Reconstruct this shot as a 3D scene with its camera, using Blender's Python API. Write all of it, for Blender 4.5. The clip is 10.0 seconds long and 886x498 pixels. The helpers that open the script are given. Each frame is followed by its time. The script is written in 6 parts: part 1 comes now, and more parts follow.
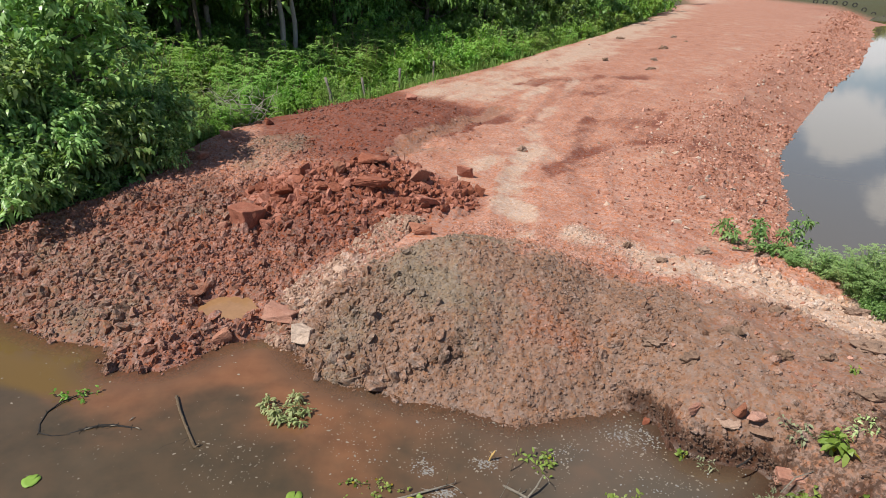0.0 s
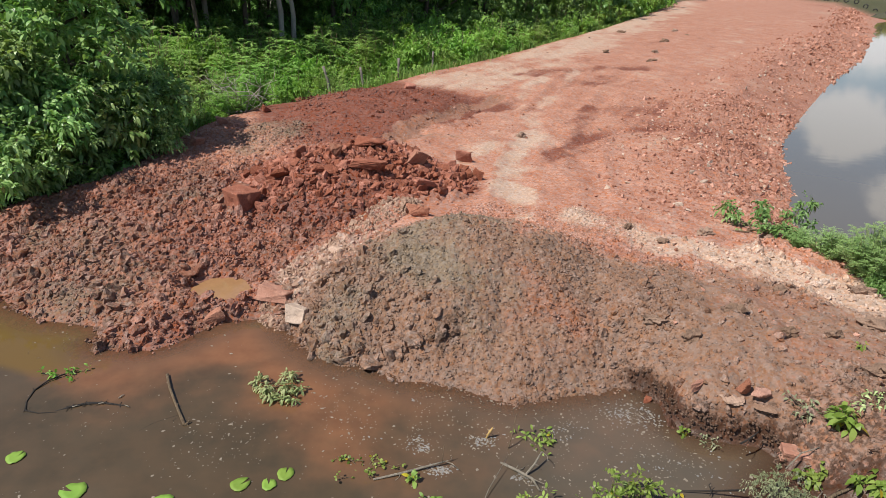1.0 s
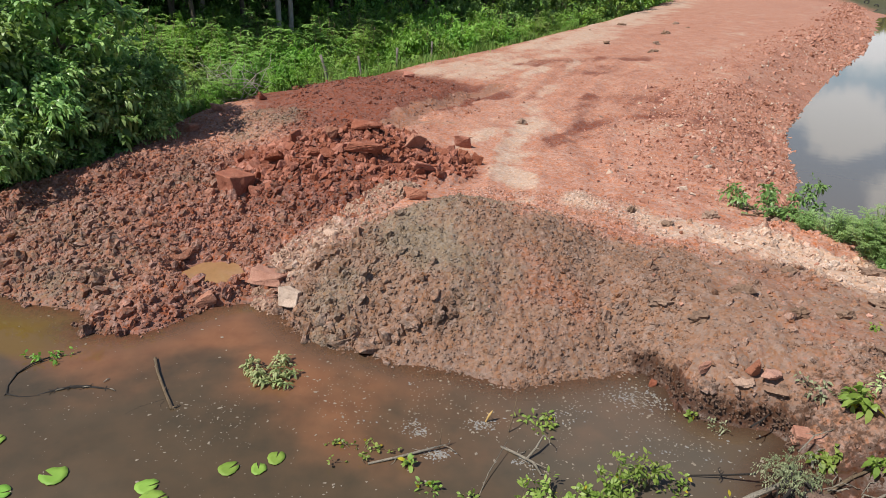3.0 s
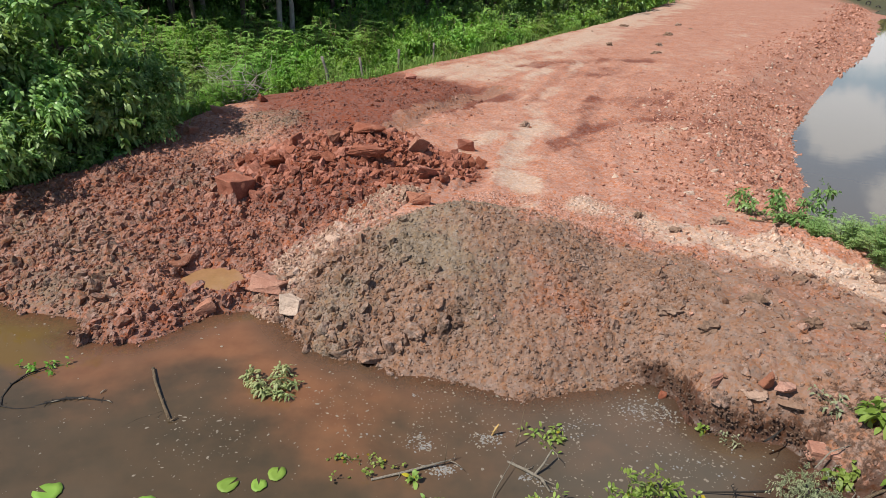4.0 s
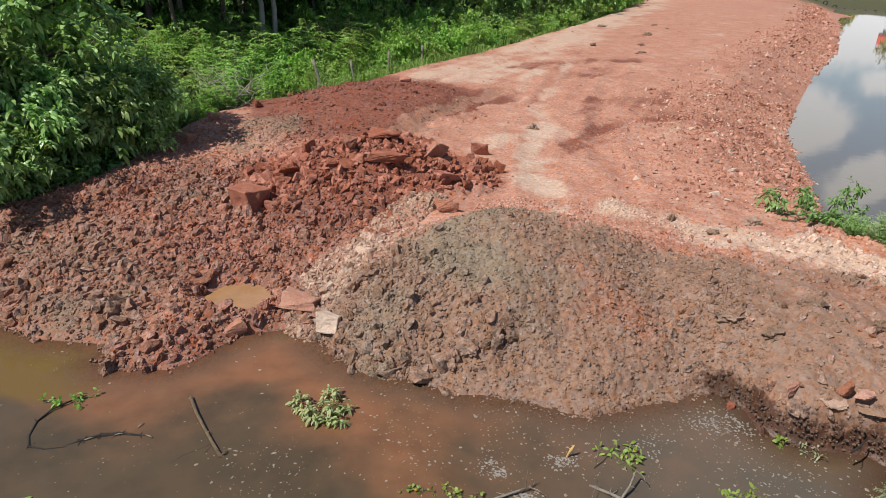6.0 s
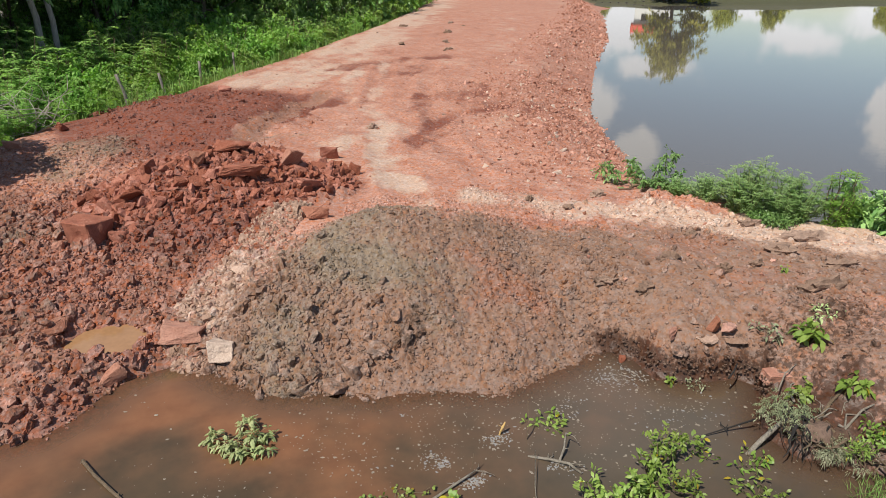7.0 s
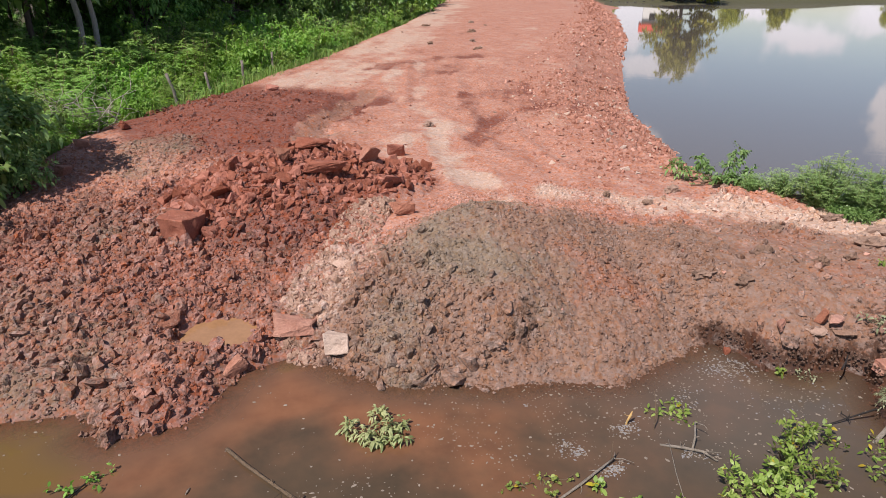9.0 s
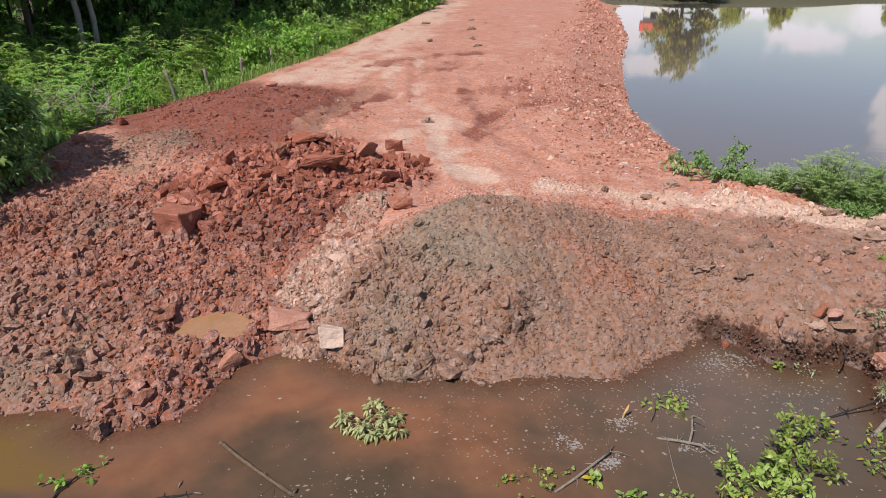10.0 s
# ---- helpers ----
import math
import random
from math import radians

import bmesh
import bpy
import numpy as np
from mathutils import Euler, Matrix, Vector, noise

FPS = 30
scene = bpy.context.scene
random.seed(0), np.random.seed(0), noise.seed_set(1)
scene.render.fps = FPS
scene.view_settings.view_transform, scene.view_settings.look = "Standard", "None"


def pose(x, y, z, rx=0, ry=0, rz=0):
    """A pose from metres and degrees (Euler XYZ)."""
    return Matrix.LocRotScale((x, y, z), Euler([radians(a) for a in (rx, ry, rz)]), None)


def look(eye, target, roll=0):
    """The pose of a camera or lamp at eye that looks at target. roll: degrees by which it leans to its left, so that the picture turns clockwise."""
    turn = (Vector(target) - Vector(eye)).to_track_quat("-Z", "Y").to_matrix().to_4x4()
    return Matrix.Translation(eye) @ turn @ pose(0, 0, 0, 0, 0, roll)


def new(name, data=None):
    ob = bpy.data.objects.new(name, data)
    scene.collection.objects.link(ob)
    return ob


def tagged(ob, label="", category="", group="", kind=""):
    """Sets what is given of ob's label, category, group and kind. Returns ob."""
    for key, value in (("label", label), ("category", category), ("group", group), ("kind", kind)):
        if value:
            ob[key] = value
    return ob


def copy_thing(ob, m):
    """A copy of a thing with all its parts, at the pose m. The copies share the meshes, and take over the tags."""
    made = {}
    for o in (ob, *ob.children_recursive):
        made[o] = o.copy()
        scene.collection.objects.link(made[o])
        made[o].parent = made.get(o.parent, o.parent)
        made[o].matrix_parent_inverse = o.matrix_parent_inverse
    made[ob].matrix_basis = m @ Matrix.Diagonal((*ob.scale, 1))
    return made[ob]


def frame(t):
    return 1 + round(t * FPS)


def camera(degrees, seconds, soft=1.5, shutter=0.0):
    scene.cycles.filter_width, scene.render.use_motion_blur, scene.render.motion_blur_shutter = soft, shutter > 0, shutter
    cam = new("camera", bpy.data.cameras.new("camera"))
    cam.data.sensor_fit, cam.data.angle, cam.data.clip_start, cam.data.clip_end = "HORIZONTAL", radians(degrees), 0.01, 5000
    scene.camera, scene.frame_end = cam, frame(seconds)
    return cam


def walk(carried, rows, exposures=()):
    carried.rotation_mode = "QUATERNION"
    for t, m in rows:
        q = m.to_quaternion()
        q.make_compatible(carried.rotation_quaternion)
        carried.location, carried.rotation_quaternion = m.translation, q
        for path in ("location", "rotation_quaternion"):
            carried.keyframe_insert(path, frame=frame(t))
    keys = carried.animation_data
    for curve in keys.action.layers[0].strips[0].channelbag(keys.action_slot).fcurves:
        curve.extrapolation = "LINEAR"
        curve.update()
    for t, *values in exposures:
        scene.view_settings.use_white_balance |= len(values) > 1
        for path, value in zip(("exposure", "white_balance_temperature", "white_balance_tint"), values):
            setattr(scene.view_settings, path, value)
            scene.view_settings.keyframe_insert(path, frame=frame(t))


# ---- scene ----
cam = camera(69.0, 10.0, 0.8)
PATH = [
    (0, (-0.124, 1.823, 5.508), (0.038, 3.643, 4.695), 2.6),
    (0.5, (-0.09, 1.837, 5.329), (0.071, 3.657, 4.517), 2.5),
    (1, (-0.045, 1.864, 5.131), (0.114, 3.684, 4.317), 2.5),
    (1.5, (-0.026, 1.877, 4.968), (0.134, 3.695, 4.15), 2.4),
    (2, (-0.009, 1.905, 4.868), (0.15, 3.723, 4.05), 2.4),
    (2.5, (0.011, 1.958, 4.778), (0.17, 3.776, 3.959), 2.4),
    (4, (-0.033, 2.242, 4.789), (0.125, 4.06, 3.972), 2.5),
    (4.5, (-0.156, 2.383, 4.781), (0.001, 4.202, 3.964), 2.5),
    (5, (-0.363, 2.523, 4.759), (-0.207, 4.342, 3.943), 2.5),
    (5.2, (-0.471, 2.58, 4.752), (-0.316, 4.399, 3.936), 2.4),
    (6.3, (-1.247, 2.848, 4.646), (-0.864, 4.642, 3.848), 2.0),
    (6.5, (-1.409, 2.89, 4.634), (-0.899, 4.654, 3.841), 1.7),
    (7, (-1.916, 3.022, 4.596), (-1.131, 4.686, 3.812), 1.2),
    (7.5, (-2.434, 3.174, 4.579), (-1.645, 4.836, 3.794), 1.1),
    (8, (-2.939, 3.349, 4.546), (-2.157, 5.015, 3.762), 1.1),
    (8.5, (-3.177, 3.443, 4.542), (-2.4, 5.11, 3.758), 1.0),
    (9, (-3.229, 3.467, 4.542), (-2.451, 5.135, 3.758), 1.0),
    (9.5, (-3.203, 3.464, 4.526), (-2.427, 5.132, 3.742), 1.0),
    (10, (-3.168, 3.456, 4.451), (-2.393, 5.124, 3.665), 1.0),
]
EXPOSURES = [(0, 0.3, 6500, 10), (7.6, 0.3, 6500, 10), (8.4, 0.3, 6500, 20), (10, 0.3, 6500, 20)]
walk(cam, [(t, look(eye, target, roll)) for t, eye, target, roll in PATH], EXPOSURES)

# ---- light ----
SUN_AZ, SUN_EL = radians(205), radians(54)      # towards the sun, anticlockwise from +x
sun_dir = Vector((math.cos(SUN_AZ) * math.cos(SUN_EL), math.sin(SUN_AZ) * math.cos(SUN_EL), math.sin(SUN_EL)))
sun = new("sun", bpy.data.lights.new("sun", "SUN"))
sun.data.energy, sun.data.angle, sun.data.color = 5.0, radians(0.55), (1.0, 0.95, 0.85)
sun.matrix_world = look(sun_dir * 50, (0, 0, 0))


def build_world():
    world = bpy.data.worlds.new("sky")
    scene.world = world
    world.use_nodes = True
    nt = world.node_tree
    bg = nt.nodes["Background"]
    sky = nt.nodes.new("ShaderNodeTexSky")
    sky.sky_type, sky.sun_disc = "NISHITA", False
    sky.sun_elevation, sky.sun_rotation = SUN_EL, radians(90) - SUN_AZ
    sky.air_density, sky.dust_density, sky.ozone_density = 1.0, 0.5, 1.6
    tc = nt.nodes.new("ShaderNodeTexCoord")
    warp = nt.nodes.new("ShaderNodeTexNoise")
    warp.inputs["Scale"].default_value, warp.inputs["Detail"].default_value = 9.0, 6.0
    warp.inputs["Roughness"].default_value = 0.62
    nt.links.new(tc.outputs["Generated"], warp.inputs["Vector"])
    off = nt.nodes.new("ShaderNodeVectorMath")
    off.operation = "MULTIPLY_ADD"
    off.inputs[1].default_value, off.inputs[2].default_value = (0.15, 0.15, 0.11), (-0.075, -0.075, -0.055)
    nt.links.new(warp.outputs["Color"], off.inputs[0])
    way = nt.nodes.new("ShaderNodeVectorMath")
    nt.links.new(tc.outputs["Generated"], way.inputs[0])
    nt.links.new(off.outputs[0], way.inputs[1])
    total = None
    # separate fair-weather clouds: direction, half width, half height
    for d, w, h in (((0.792, 0.606, 0.072), 0.062, 0.028), ((0.858, 0.495, 0.150), 0.035, 0.062), ((0.678, 0.725, 0.115), 0.06, 0.028),
                    ((0.632, 0.772, 0.060), 0.05, 0.045), ((0.586, 0.795, 0.165), 0.055, 0.055), ((0.646, 0.726, 0.240), 0.05, 0.035),
                    ((0.598, 0.798, 0.070), 0.06, 0.05), ((0.86, 0.50, 0.04), 0.10, 0.02), ((0.745, 0.666, 0.03), 0.07, 0.02)):
        sub = nt.nodes.new("ShaderNodeVectorMath")
        sub.operation = "SUBTRACT"
        sub.inputs[1].default_value = d
        nt.links.new(way.outputs[0], sub.inputs[0])
        mul = nt.nodes.new("ShaderNodeVectorMath")
        mul.operation = "MULTIPLY"
        mul.inputs[1].default_value = (1 / w, 1 / w, 1 / h)
        nt.links.new(sub.outputs[0], mul.inputs[0])
        size = nt.nodes.new("ShaderNodeVectorMath")
        size.operation = "LENGTH"
        nt.links.new(mul.outputs[0], size.inputs[0])
        ramp = nt.nodes.new("ShaderNodeMapRange")
        ramp.interpolation_type = "SMOOTHSTEP"
        ramp.inputs["From Min"].default_value, ramp.inputs["From Max"].default_value = 1.12, 0.66
        nt.links.new(size.outputs["Value"], ramp.inputs["Value"])
        if total is None:
            total = ramp.outputs[0]
        else:
            most = nt.nodes.new("ShaderNodeMath")
            most.operation = "MAXIMUM"
            nt.links.new(total, most.inputs[0])
            nt.links.new(ramp.outputs[0], most.inputs[1])
            total = most.outputs[0]
    # scattered clouds higher up
    high = nt.nodes.new("ShaderNodeTexNoise")
    high.inputs["Scale"].default_value, high.inputs["Detail"].default_value = 3.2, 8.0
    nt.links.new(tc.outputs["Generated"], high.inputs["Vector"])
    hr = nt.nodes.new("ShaderNodeMapRange")
    hr.interpolation_type = "SMOOTHSTEP"
    hr.inputs["From Min"].default_value, hr.inputs["From Max"].default_value = 0.56, 0.72
    nt.links.new(high.outputs["Fac"], hr.inputs["Value"])
    sep = nt.nodes.new("ShaderNodeSeparateXYZ")
    nt.links.new(tc.outputs["Generated"], sep.inputs[0])
    up = nt.nodes.new("ShaderNodeMapRange")
    up.inputs["From Min"].default_value, up.inputs["From Max"].default_value = 0.25, 0.45
    nt.links.new(sep.outputs["Z"], up.inputs["Value"])
    both = nt.nodes.new("ShaderNodeMath")
    both.operation = "MULTIPLY"
    nt.links.new(hr.outputs[0], both.inputs[0])
    nt.links.new(up.outputs[0], both.inputs[1])
    most = nt.nodes.new("ShaderNodeMath")
    most.operation = "MAXIMUM"
    nt.links.new(total, most.inputs[0])
    nt.links.new(both.outputs[0], most.inputs[1])
    mix = nt.nodes.new("ShaderNodeMix")
    mix.data_type = "RGBA"
    nt.links.new(most.outputs[0], mix.inputs["Factor"])
    nt.links.new(sky.outputs[0], mix.inputs["A"])
    mix.inputs["B"].default_value = (9.0, 9.1, 9.3, 1)
    nt.links.new(mix.outputs["Result"], bg.inputs["Color"])
    bg.inputs["Strength"].default_value = 0.085


build_world()


# ---- materials ----
def mixed(nt, fac, a, b, blend="MIX"):
    """A colour mix; a, b and fac are sockets or values."""
    m = nt.nodes.new("ShaderNodeMix")
    m.data_type, m.blend_type = "RGBA", blend
    for key, v in (("Factor", fac), ("A", a), ("B", b)):
        sock = m.inputs[key] if key == "Factor" else [s for s in m.inputs if s.name == key and s.type == "RGBA"][0]
        if isinstance(v, bpy.types.NodeSocket):
            nt.links.new(v, sock)
        elif key == "Factor":
            sock.default_value = v
        else:
            sock.default_value = (*v, 1) if len(v) == 3 else v
    return [s for s in m.outputs if s.type == "RGBA"][0]


def noise_of(nt, scale, detail=5.0, rough=0.6, vector=None, lo=0.0, hi=1.0):
    if vector is None:
        vector = nt.nodes.new("ShaderNodeNewGeometry").outputs["Position"]
    n = nt.nodes.new("ShaderNodeTexNoise")
    n.inputs["Scale"].default_value, n.inputs["Detail"].default_value, n.inputs["Roughness"].default_value = scale, detail, rough
    nt.links.new(vector, n.inputs["Vector"])
    if (lo, hi) == (0.0, 1.0):
        return n.outputs["Fac"]
    r = nt.nodes.new("ShaderNodeMapRange")
    r.inputs["From Min"].default_value, r.inputs["From Max"].default_value = lo, hi
    nt.links.new(n.outputs["Fac"], r.inputs["Value"])
    return r.outputs[0]


def number(nt, op, a, b):
    m = nt.nodes.new("ShaderNodeMath")
    m.operation = op
    for i, v in enumerate((a, b)):
        if isinstance(v, bpy.types.NodeSocket):
            nt.links.new(v, m.inputs[i])
        else:
            m.inputs[i].default_value = v
    return m.outputs[0]


def bumped(nt, bsdf, height, strength, distance):
    b = nt.nodes.new("ShaderNodeBump")
    b.inputs["Strength"].default_value, b.inputs["Distance"].default_value = strength, distance
    nt.links.new(height, b.inputs["Height"])
    nt.links.new(b.outputs[0], bsdf.inputs["Normal"])


def blank(name):
    m = bpy.data.materials.new(name)
    m.use_nodes = True
    return m, m.node_tree, m.node_tree.nodes["Principled BSDF"]


def soil_material(name, relief=0.009, grain=0.9, loose=False):
    """Laterite soil. Attribute soil: grey clay, pale sand, deep red, wet; attribute soil2: brown mud, leaf litter, orange."""
    m, nt, bsdf = blank(name)
    big, fine, grit = noise_of(nt, 1.3, 5, 0.65, None, 0.3, 0.7), noise_of(nt, 13, 3, 0.7, None, 0.3, 0.7), noise_of(nt, 42, 2, 0.6, None, 0.3, 0.7)
    a1, a2 = nt.nodes.new("ShaderNodeAttribute"), nt.nodes.new("ShaderNodeAttribute")
    a1.attribute_name, a2.attribute_name = "soil", "soil2"
    s1, s2 = nt.nodes.new("ShaderNodeSeparateColor"), nt.nodes.new("ShaderNodeSeparateColor")
    nt.links.new(a1.outputs["Color"], s1.inputs[0])
    nt.links.new(a2.outputs["Color"], s2.inputs[0])

    def mask(sock, hard=0.4):
        """Breaks the soft edge of a mask up with the noise."""
        x = number(nt, "ADD", sock, number(nt, "MULTIPLY", number(nt, "SUBTRACT", fine, 0.5), hard))
        x = number(nt, "ADD", x, number(nt, "MULTIPLY", number(nt, "SUBTRACT", big, 0.5), 0.35))
        r = nt.nodes.new("ShaderNodeMapRange")
        r.interpolation_type = "SMOOTHSTEP"
        r.inputs["From Min"].default_value, r.inputs["From Max"].default_value = 0.18, 0.82
        nt.links.new(x, r.inputs["Value"])
        return r.outputs[0]

    col = mixed(nt, big, RED_A, RED_B)
    col = mixed(nt, mask(s1.outputs["Blue"]), col, mixed(nt, fine, DEEP_A, DEEP_B))
    col = mixed(nt, mask(s2.outputs["Red"]), col, mixed(nt, fine, BROWN_A, BROWN_B))
    col = mixed(nt, mask(s1.outputs["Red"]), col, mixed(nt, fine, GREY_A, GREY_B))
    col = mixed(nt, mask(s2.outputs["Blue"]), col, mixed(nt, fine, ORANGE_A, ORANGE_B))
    col = mixed(nt, mask(s1.outputs["Green"]), col, mixed(nt, fine, PALE_A, PALE_B))
    col = mixed(nt, mask(s2.outputs["Green"]), col, mixed(nt, fine, LITTER_A, LITTER_B))
    col = mixed(nt, number(nt, "MULTIPLY", grit, 0.55), col, mixed(nt, fine, col, (0.75, 0.72, 0.7), "MULTIPLY"), "MIX")
    geo = nt.nodes.new("ShaderNodeNewGeometry")
    for scale, amount in ((15, 0.34), (36, 0.40)) if loose else ((15, 0.15), (36, 0.22)):
        vor = nt.nodes.new("ShaderNodeTexVoronoi")
        vor.inputs["Scale"].default_value = scale
        nt.links.new(geo.outputs["Position"], vor.inputs["Vector"])
        tone = nt.nodes.new("ShaderNodeSeparateColor")
        nt.links.new(vor.outputs["Color"], tone.inputs[0])
        v = number(nt, "ADD", number(nt, "MULTIPLY", tone.outputs["Red"], amount), 1 - amount / 2)
        hs = nt.nodes.new("ShaderNodeHueSaturation")
        nt.links.new(v, hs.inputs["Value"])
        nt.links.new(number(nt, "SUBTRACT", 1.11, number(nt, "MULTIPLY", tone.outputs["Green"], 0.3)), hs.inputs["Saturation"])
        nt.links.new(col, hs.inputs["Color"])
        col = hs.outputs[0]
    info = nt.nodes.new("ShaderNodeObjectInfo")
    isl = number(nt, "FRACT", number(nt, "ADD", geo.outputs["Random Per Island"], info.outputs["Random"]), 0.0)
    vary = nt.nodes.new("ShaderNodeHueSaturation")
    vary.inputs["Value"].default_value, vary.inputs["Saturation"].default_value = 1.13, 0.97
    if loose:
        nt.links.new(number(nt, "ADD", number(nt, "MULTIPLY", isl, 0.36), 1.0), vary.inputs["Value"])
        nt.links.new(number(nt, "SUBTRACT", 1.03, number(nt, "MULTIPLY", isl, 0.2)), vary.inputs["Saturation"])
    nt.links.new(col, vary.inputs["Color"])
    wet = mixed(nt, mask(a1.outputs["Alpha"], 1.1), (1, 1, 1), (0.30, 0.255, 0.23))
    col = mixed(nt, 1.0, vary.outputs[0], wet, "MULTIPLY")
    nt.links.new(col, bsdf.inputs["Base Color"])
    nt.links.new(number(nt, "SUBTRACT", 0.95, number(nt, "MULTIPLY", a1.outputs["Alpha"], 0.5)), bsdf.inputs["Roughness"])
    bsdf.inputs["Specular IOR Level"].default_value = 0.25
    lump = noise_of(nt, 9, 2, 0.5, geo.outputs["Position"])
    h = number(nt, "ADD", number(nt, "MULTIPLY", lump, 2.0), number(nt, "MULTIPLY", noise_of(nt, 26, 2, 0.6, geo.outputs["Position"]), grain))
    bumped(nt, bsdf, h, 1.0, relief)
    return m


RED_A, RED_B = (0.27, 0.107, 0.064), (0.375, 0.176, 0.113)
DEEP_A, DEEP_B = (0.128, 0.034, 0.018), (0.195, 0.060, 0.033)
BROWN_A, BROWN_B = (0.146, 0.078, 0.050), (0.228, 0.130, 0.086)
GREY_A, GREY_B = (0.108, 0.076, 0.052), (0.225, 0.165, 0.112)
ORANGE_A, ORANGE_B = (0.185, 0.080, 0.047), (0.245, 0.112, 0.068)
PALE_A, PALE_B = (0.335, 0.208, 0.148), (0.42, 0.295, 0.218)
LITTER_A, LITTER_B = (0.055, 0.040, 0.022), (0.07, 0.085, 0.03)


def rock_material(name, a, b, vein=(0.6, 0.42, 0.34), veins=0.15, dirt=0.14, vary_by=0.6):
    m, nt, bsdf = blank(name)
    tc = nt.nodes.new("ShaderNodeTexCoord")
    info, geo = nt.nodes.new("ShaderNodeObjectInfo"), nt.nodes.new("ShaderNodeNewGeometry")
    pos = geo.outputs["Position"]
    n1, n2 = noise_of(nt, 5, 6, 0.65, pos, 0.3, 0.7), noise_of(nt, 45, 5, 0.7, pos, 0.3, 0.7)
    col = mixed(nt, n1, a, b)
    col = mixed(nt, number(nt, "MULTIPLY", noise_of(nt, 8, 6, 0.75, pos, 0.55, 0.75), veins * 4), col, vein)
    col = mixed(nt, number(nt, "MULTIPLY", n2, 0.7), col, (0.6, 0.57, 0.56), "MULTIPLY")
    # soil clinging to the stone in patches
    col = mixed(nt, noise_of(nt, 11, 6, 0.75, pos, 0.46, 0.62), col, mixed(nt, dirt, col, (0.16, 0.075, 0.048)))
    isl = number(nt, "FRACT", number(nt, "ADD", geo.outputs["Random Per Island"], info.outputs["Random"]), 0.0)
    vary = nt.nodes.new("ShaderNodeHueSaturation")
    nt.links.new(number(nt, "ADD", number(nt, "MULTIPLY", isl, vary_by), 1.05 - vary_by / 2), vary.inputs["Value"])
    nt.links.new(number(nt, "SUBTRACT", 1.1, number(nt, "MULTIPLY", isl, 0.2)), vary.inputs["Saturation"])
    nt.links.new(col, vary.inputs["Color"])
    nt.links.new(vary.outputs[0], bsdf.inputs["Base Color"])
    bsdf.inputs["Roughness"].default_value = 0.88
    bsdf.inputs["Specular IOR Level"].default_value = 0.3
    n3 = noise_of(nt, 17, 5, 0.7, pos, 0.3, 0.7)
    bumped(nt, bsdf, number(nt, "ADD", number(nt, "ADD", n1, n3), number(nt, "MULTIPLY", n2, 0.7)), 0.8, 0.012)
    return m


def leaf_material(name, a, b, thin=0.35, rough=0.5, odd=None):
    m, nt, bsdf = blank(name)
    geo, info = nt.nodes.new("ShaderNodeNewGeometry"), nt.nodes.new("ShaderNodeObjectInfo")
    isl = geo.outputs["Random Per Island"]
    col = mixed(nt, isl, a, b)
    col = mixed(nt, noise_of(nt, 1.2, 3, 0.5, geo.outputs["Position"], 0.35, 0.65), col, (0.72, 0.85, 0.7), "MULTIPLY")
    if odd:
        r = nt.nodes.new("ShaderNodeMath")
        r.operation = "GREATER_THAN"
        r.inputs[1].default_value = 0.965
        nt.links.new(isl, r.inputs[0])
        col = mixed(nt, r.outputs[0], col, odd)
    vary = nt.nodes.new("ShaderNodeHueSaturation")
    nt.links.new(number(nt, "ADD", number(nt, "MULTIPLY", info.outputs["Random"], 0.4), 0.8), vary.inputs["Value"])
    nt.links.new(number(nt, "ADD", number(nt, "MULTIPLY", info.outputs["Random"], 0.03), 0.487), vary.inputs["Hue"])
    nt.links.new(col, vary.inputs["Color"])
    col = vary.outputs[0]
    nt.links.new(col, bsdf.inputs["Base Color"])
    bsdf.inputs["Roughness"].default_value = rough
    bsdf.inputs["Specular IOR Level"].default_value = 0.4
    tr = nt.nodes.new("ShaderNodeBsdfTranslucent")
    nt.links.new(mixed(nt, 1.0, col, (1.25, 1.3, 0.6), "MULTIPLY"), tr.inputs["Color"])
    mx = nt.nodes.new("ShaderNodeMixShader")
    mx.inputs[0].default_value = thin
    nt.links.new(bsdf.outputs[0], mx.inputs[1])
    nt.links.new(tr.outputs[0], mx.inputs[2])
    nt.links.new(mx.outputs[0], nt.nodes["Material Output"].inputs["Surface"])
    return m


def plain_material(name, a, b, scale=8, rough=0.8, bump=0.4, depth=0.01, spec=0.3):
    m, nt, bsdf = blank(name)
    pos = nt.nodes.new("ShaderNodeTexCoord").outputs["Object"]
    n1, n2 = noise_of(nt, scale, 6, 0.65, pos, 0.3, 0.7), noise_of(nt, scale * 7, 4, 0.6, pos, 0.3, 0.7)
    col = mixed(nt, n1, a, b)
    col = mixed(nt, number(nt, "MULTIPLY", n2, 0.4), col, (0.7, 0.7, 0.7), "MULTIPLY")
    nt.links.new(col, bsdf.inputs["Base Color"])
    bsdf.inputs["Roughness"].default_value = rough
    bsdf.inputs["Specular IOR Level"].default_value = spec
    bumped(nt, bsdf, number(nt, "ADD", n1, n2), bump, depth)
    return m


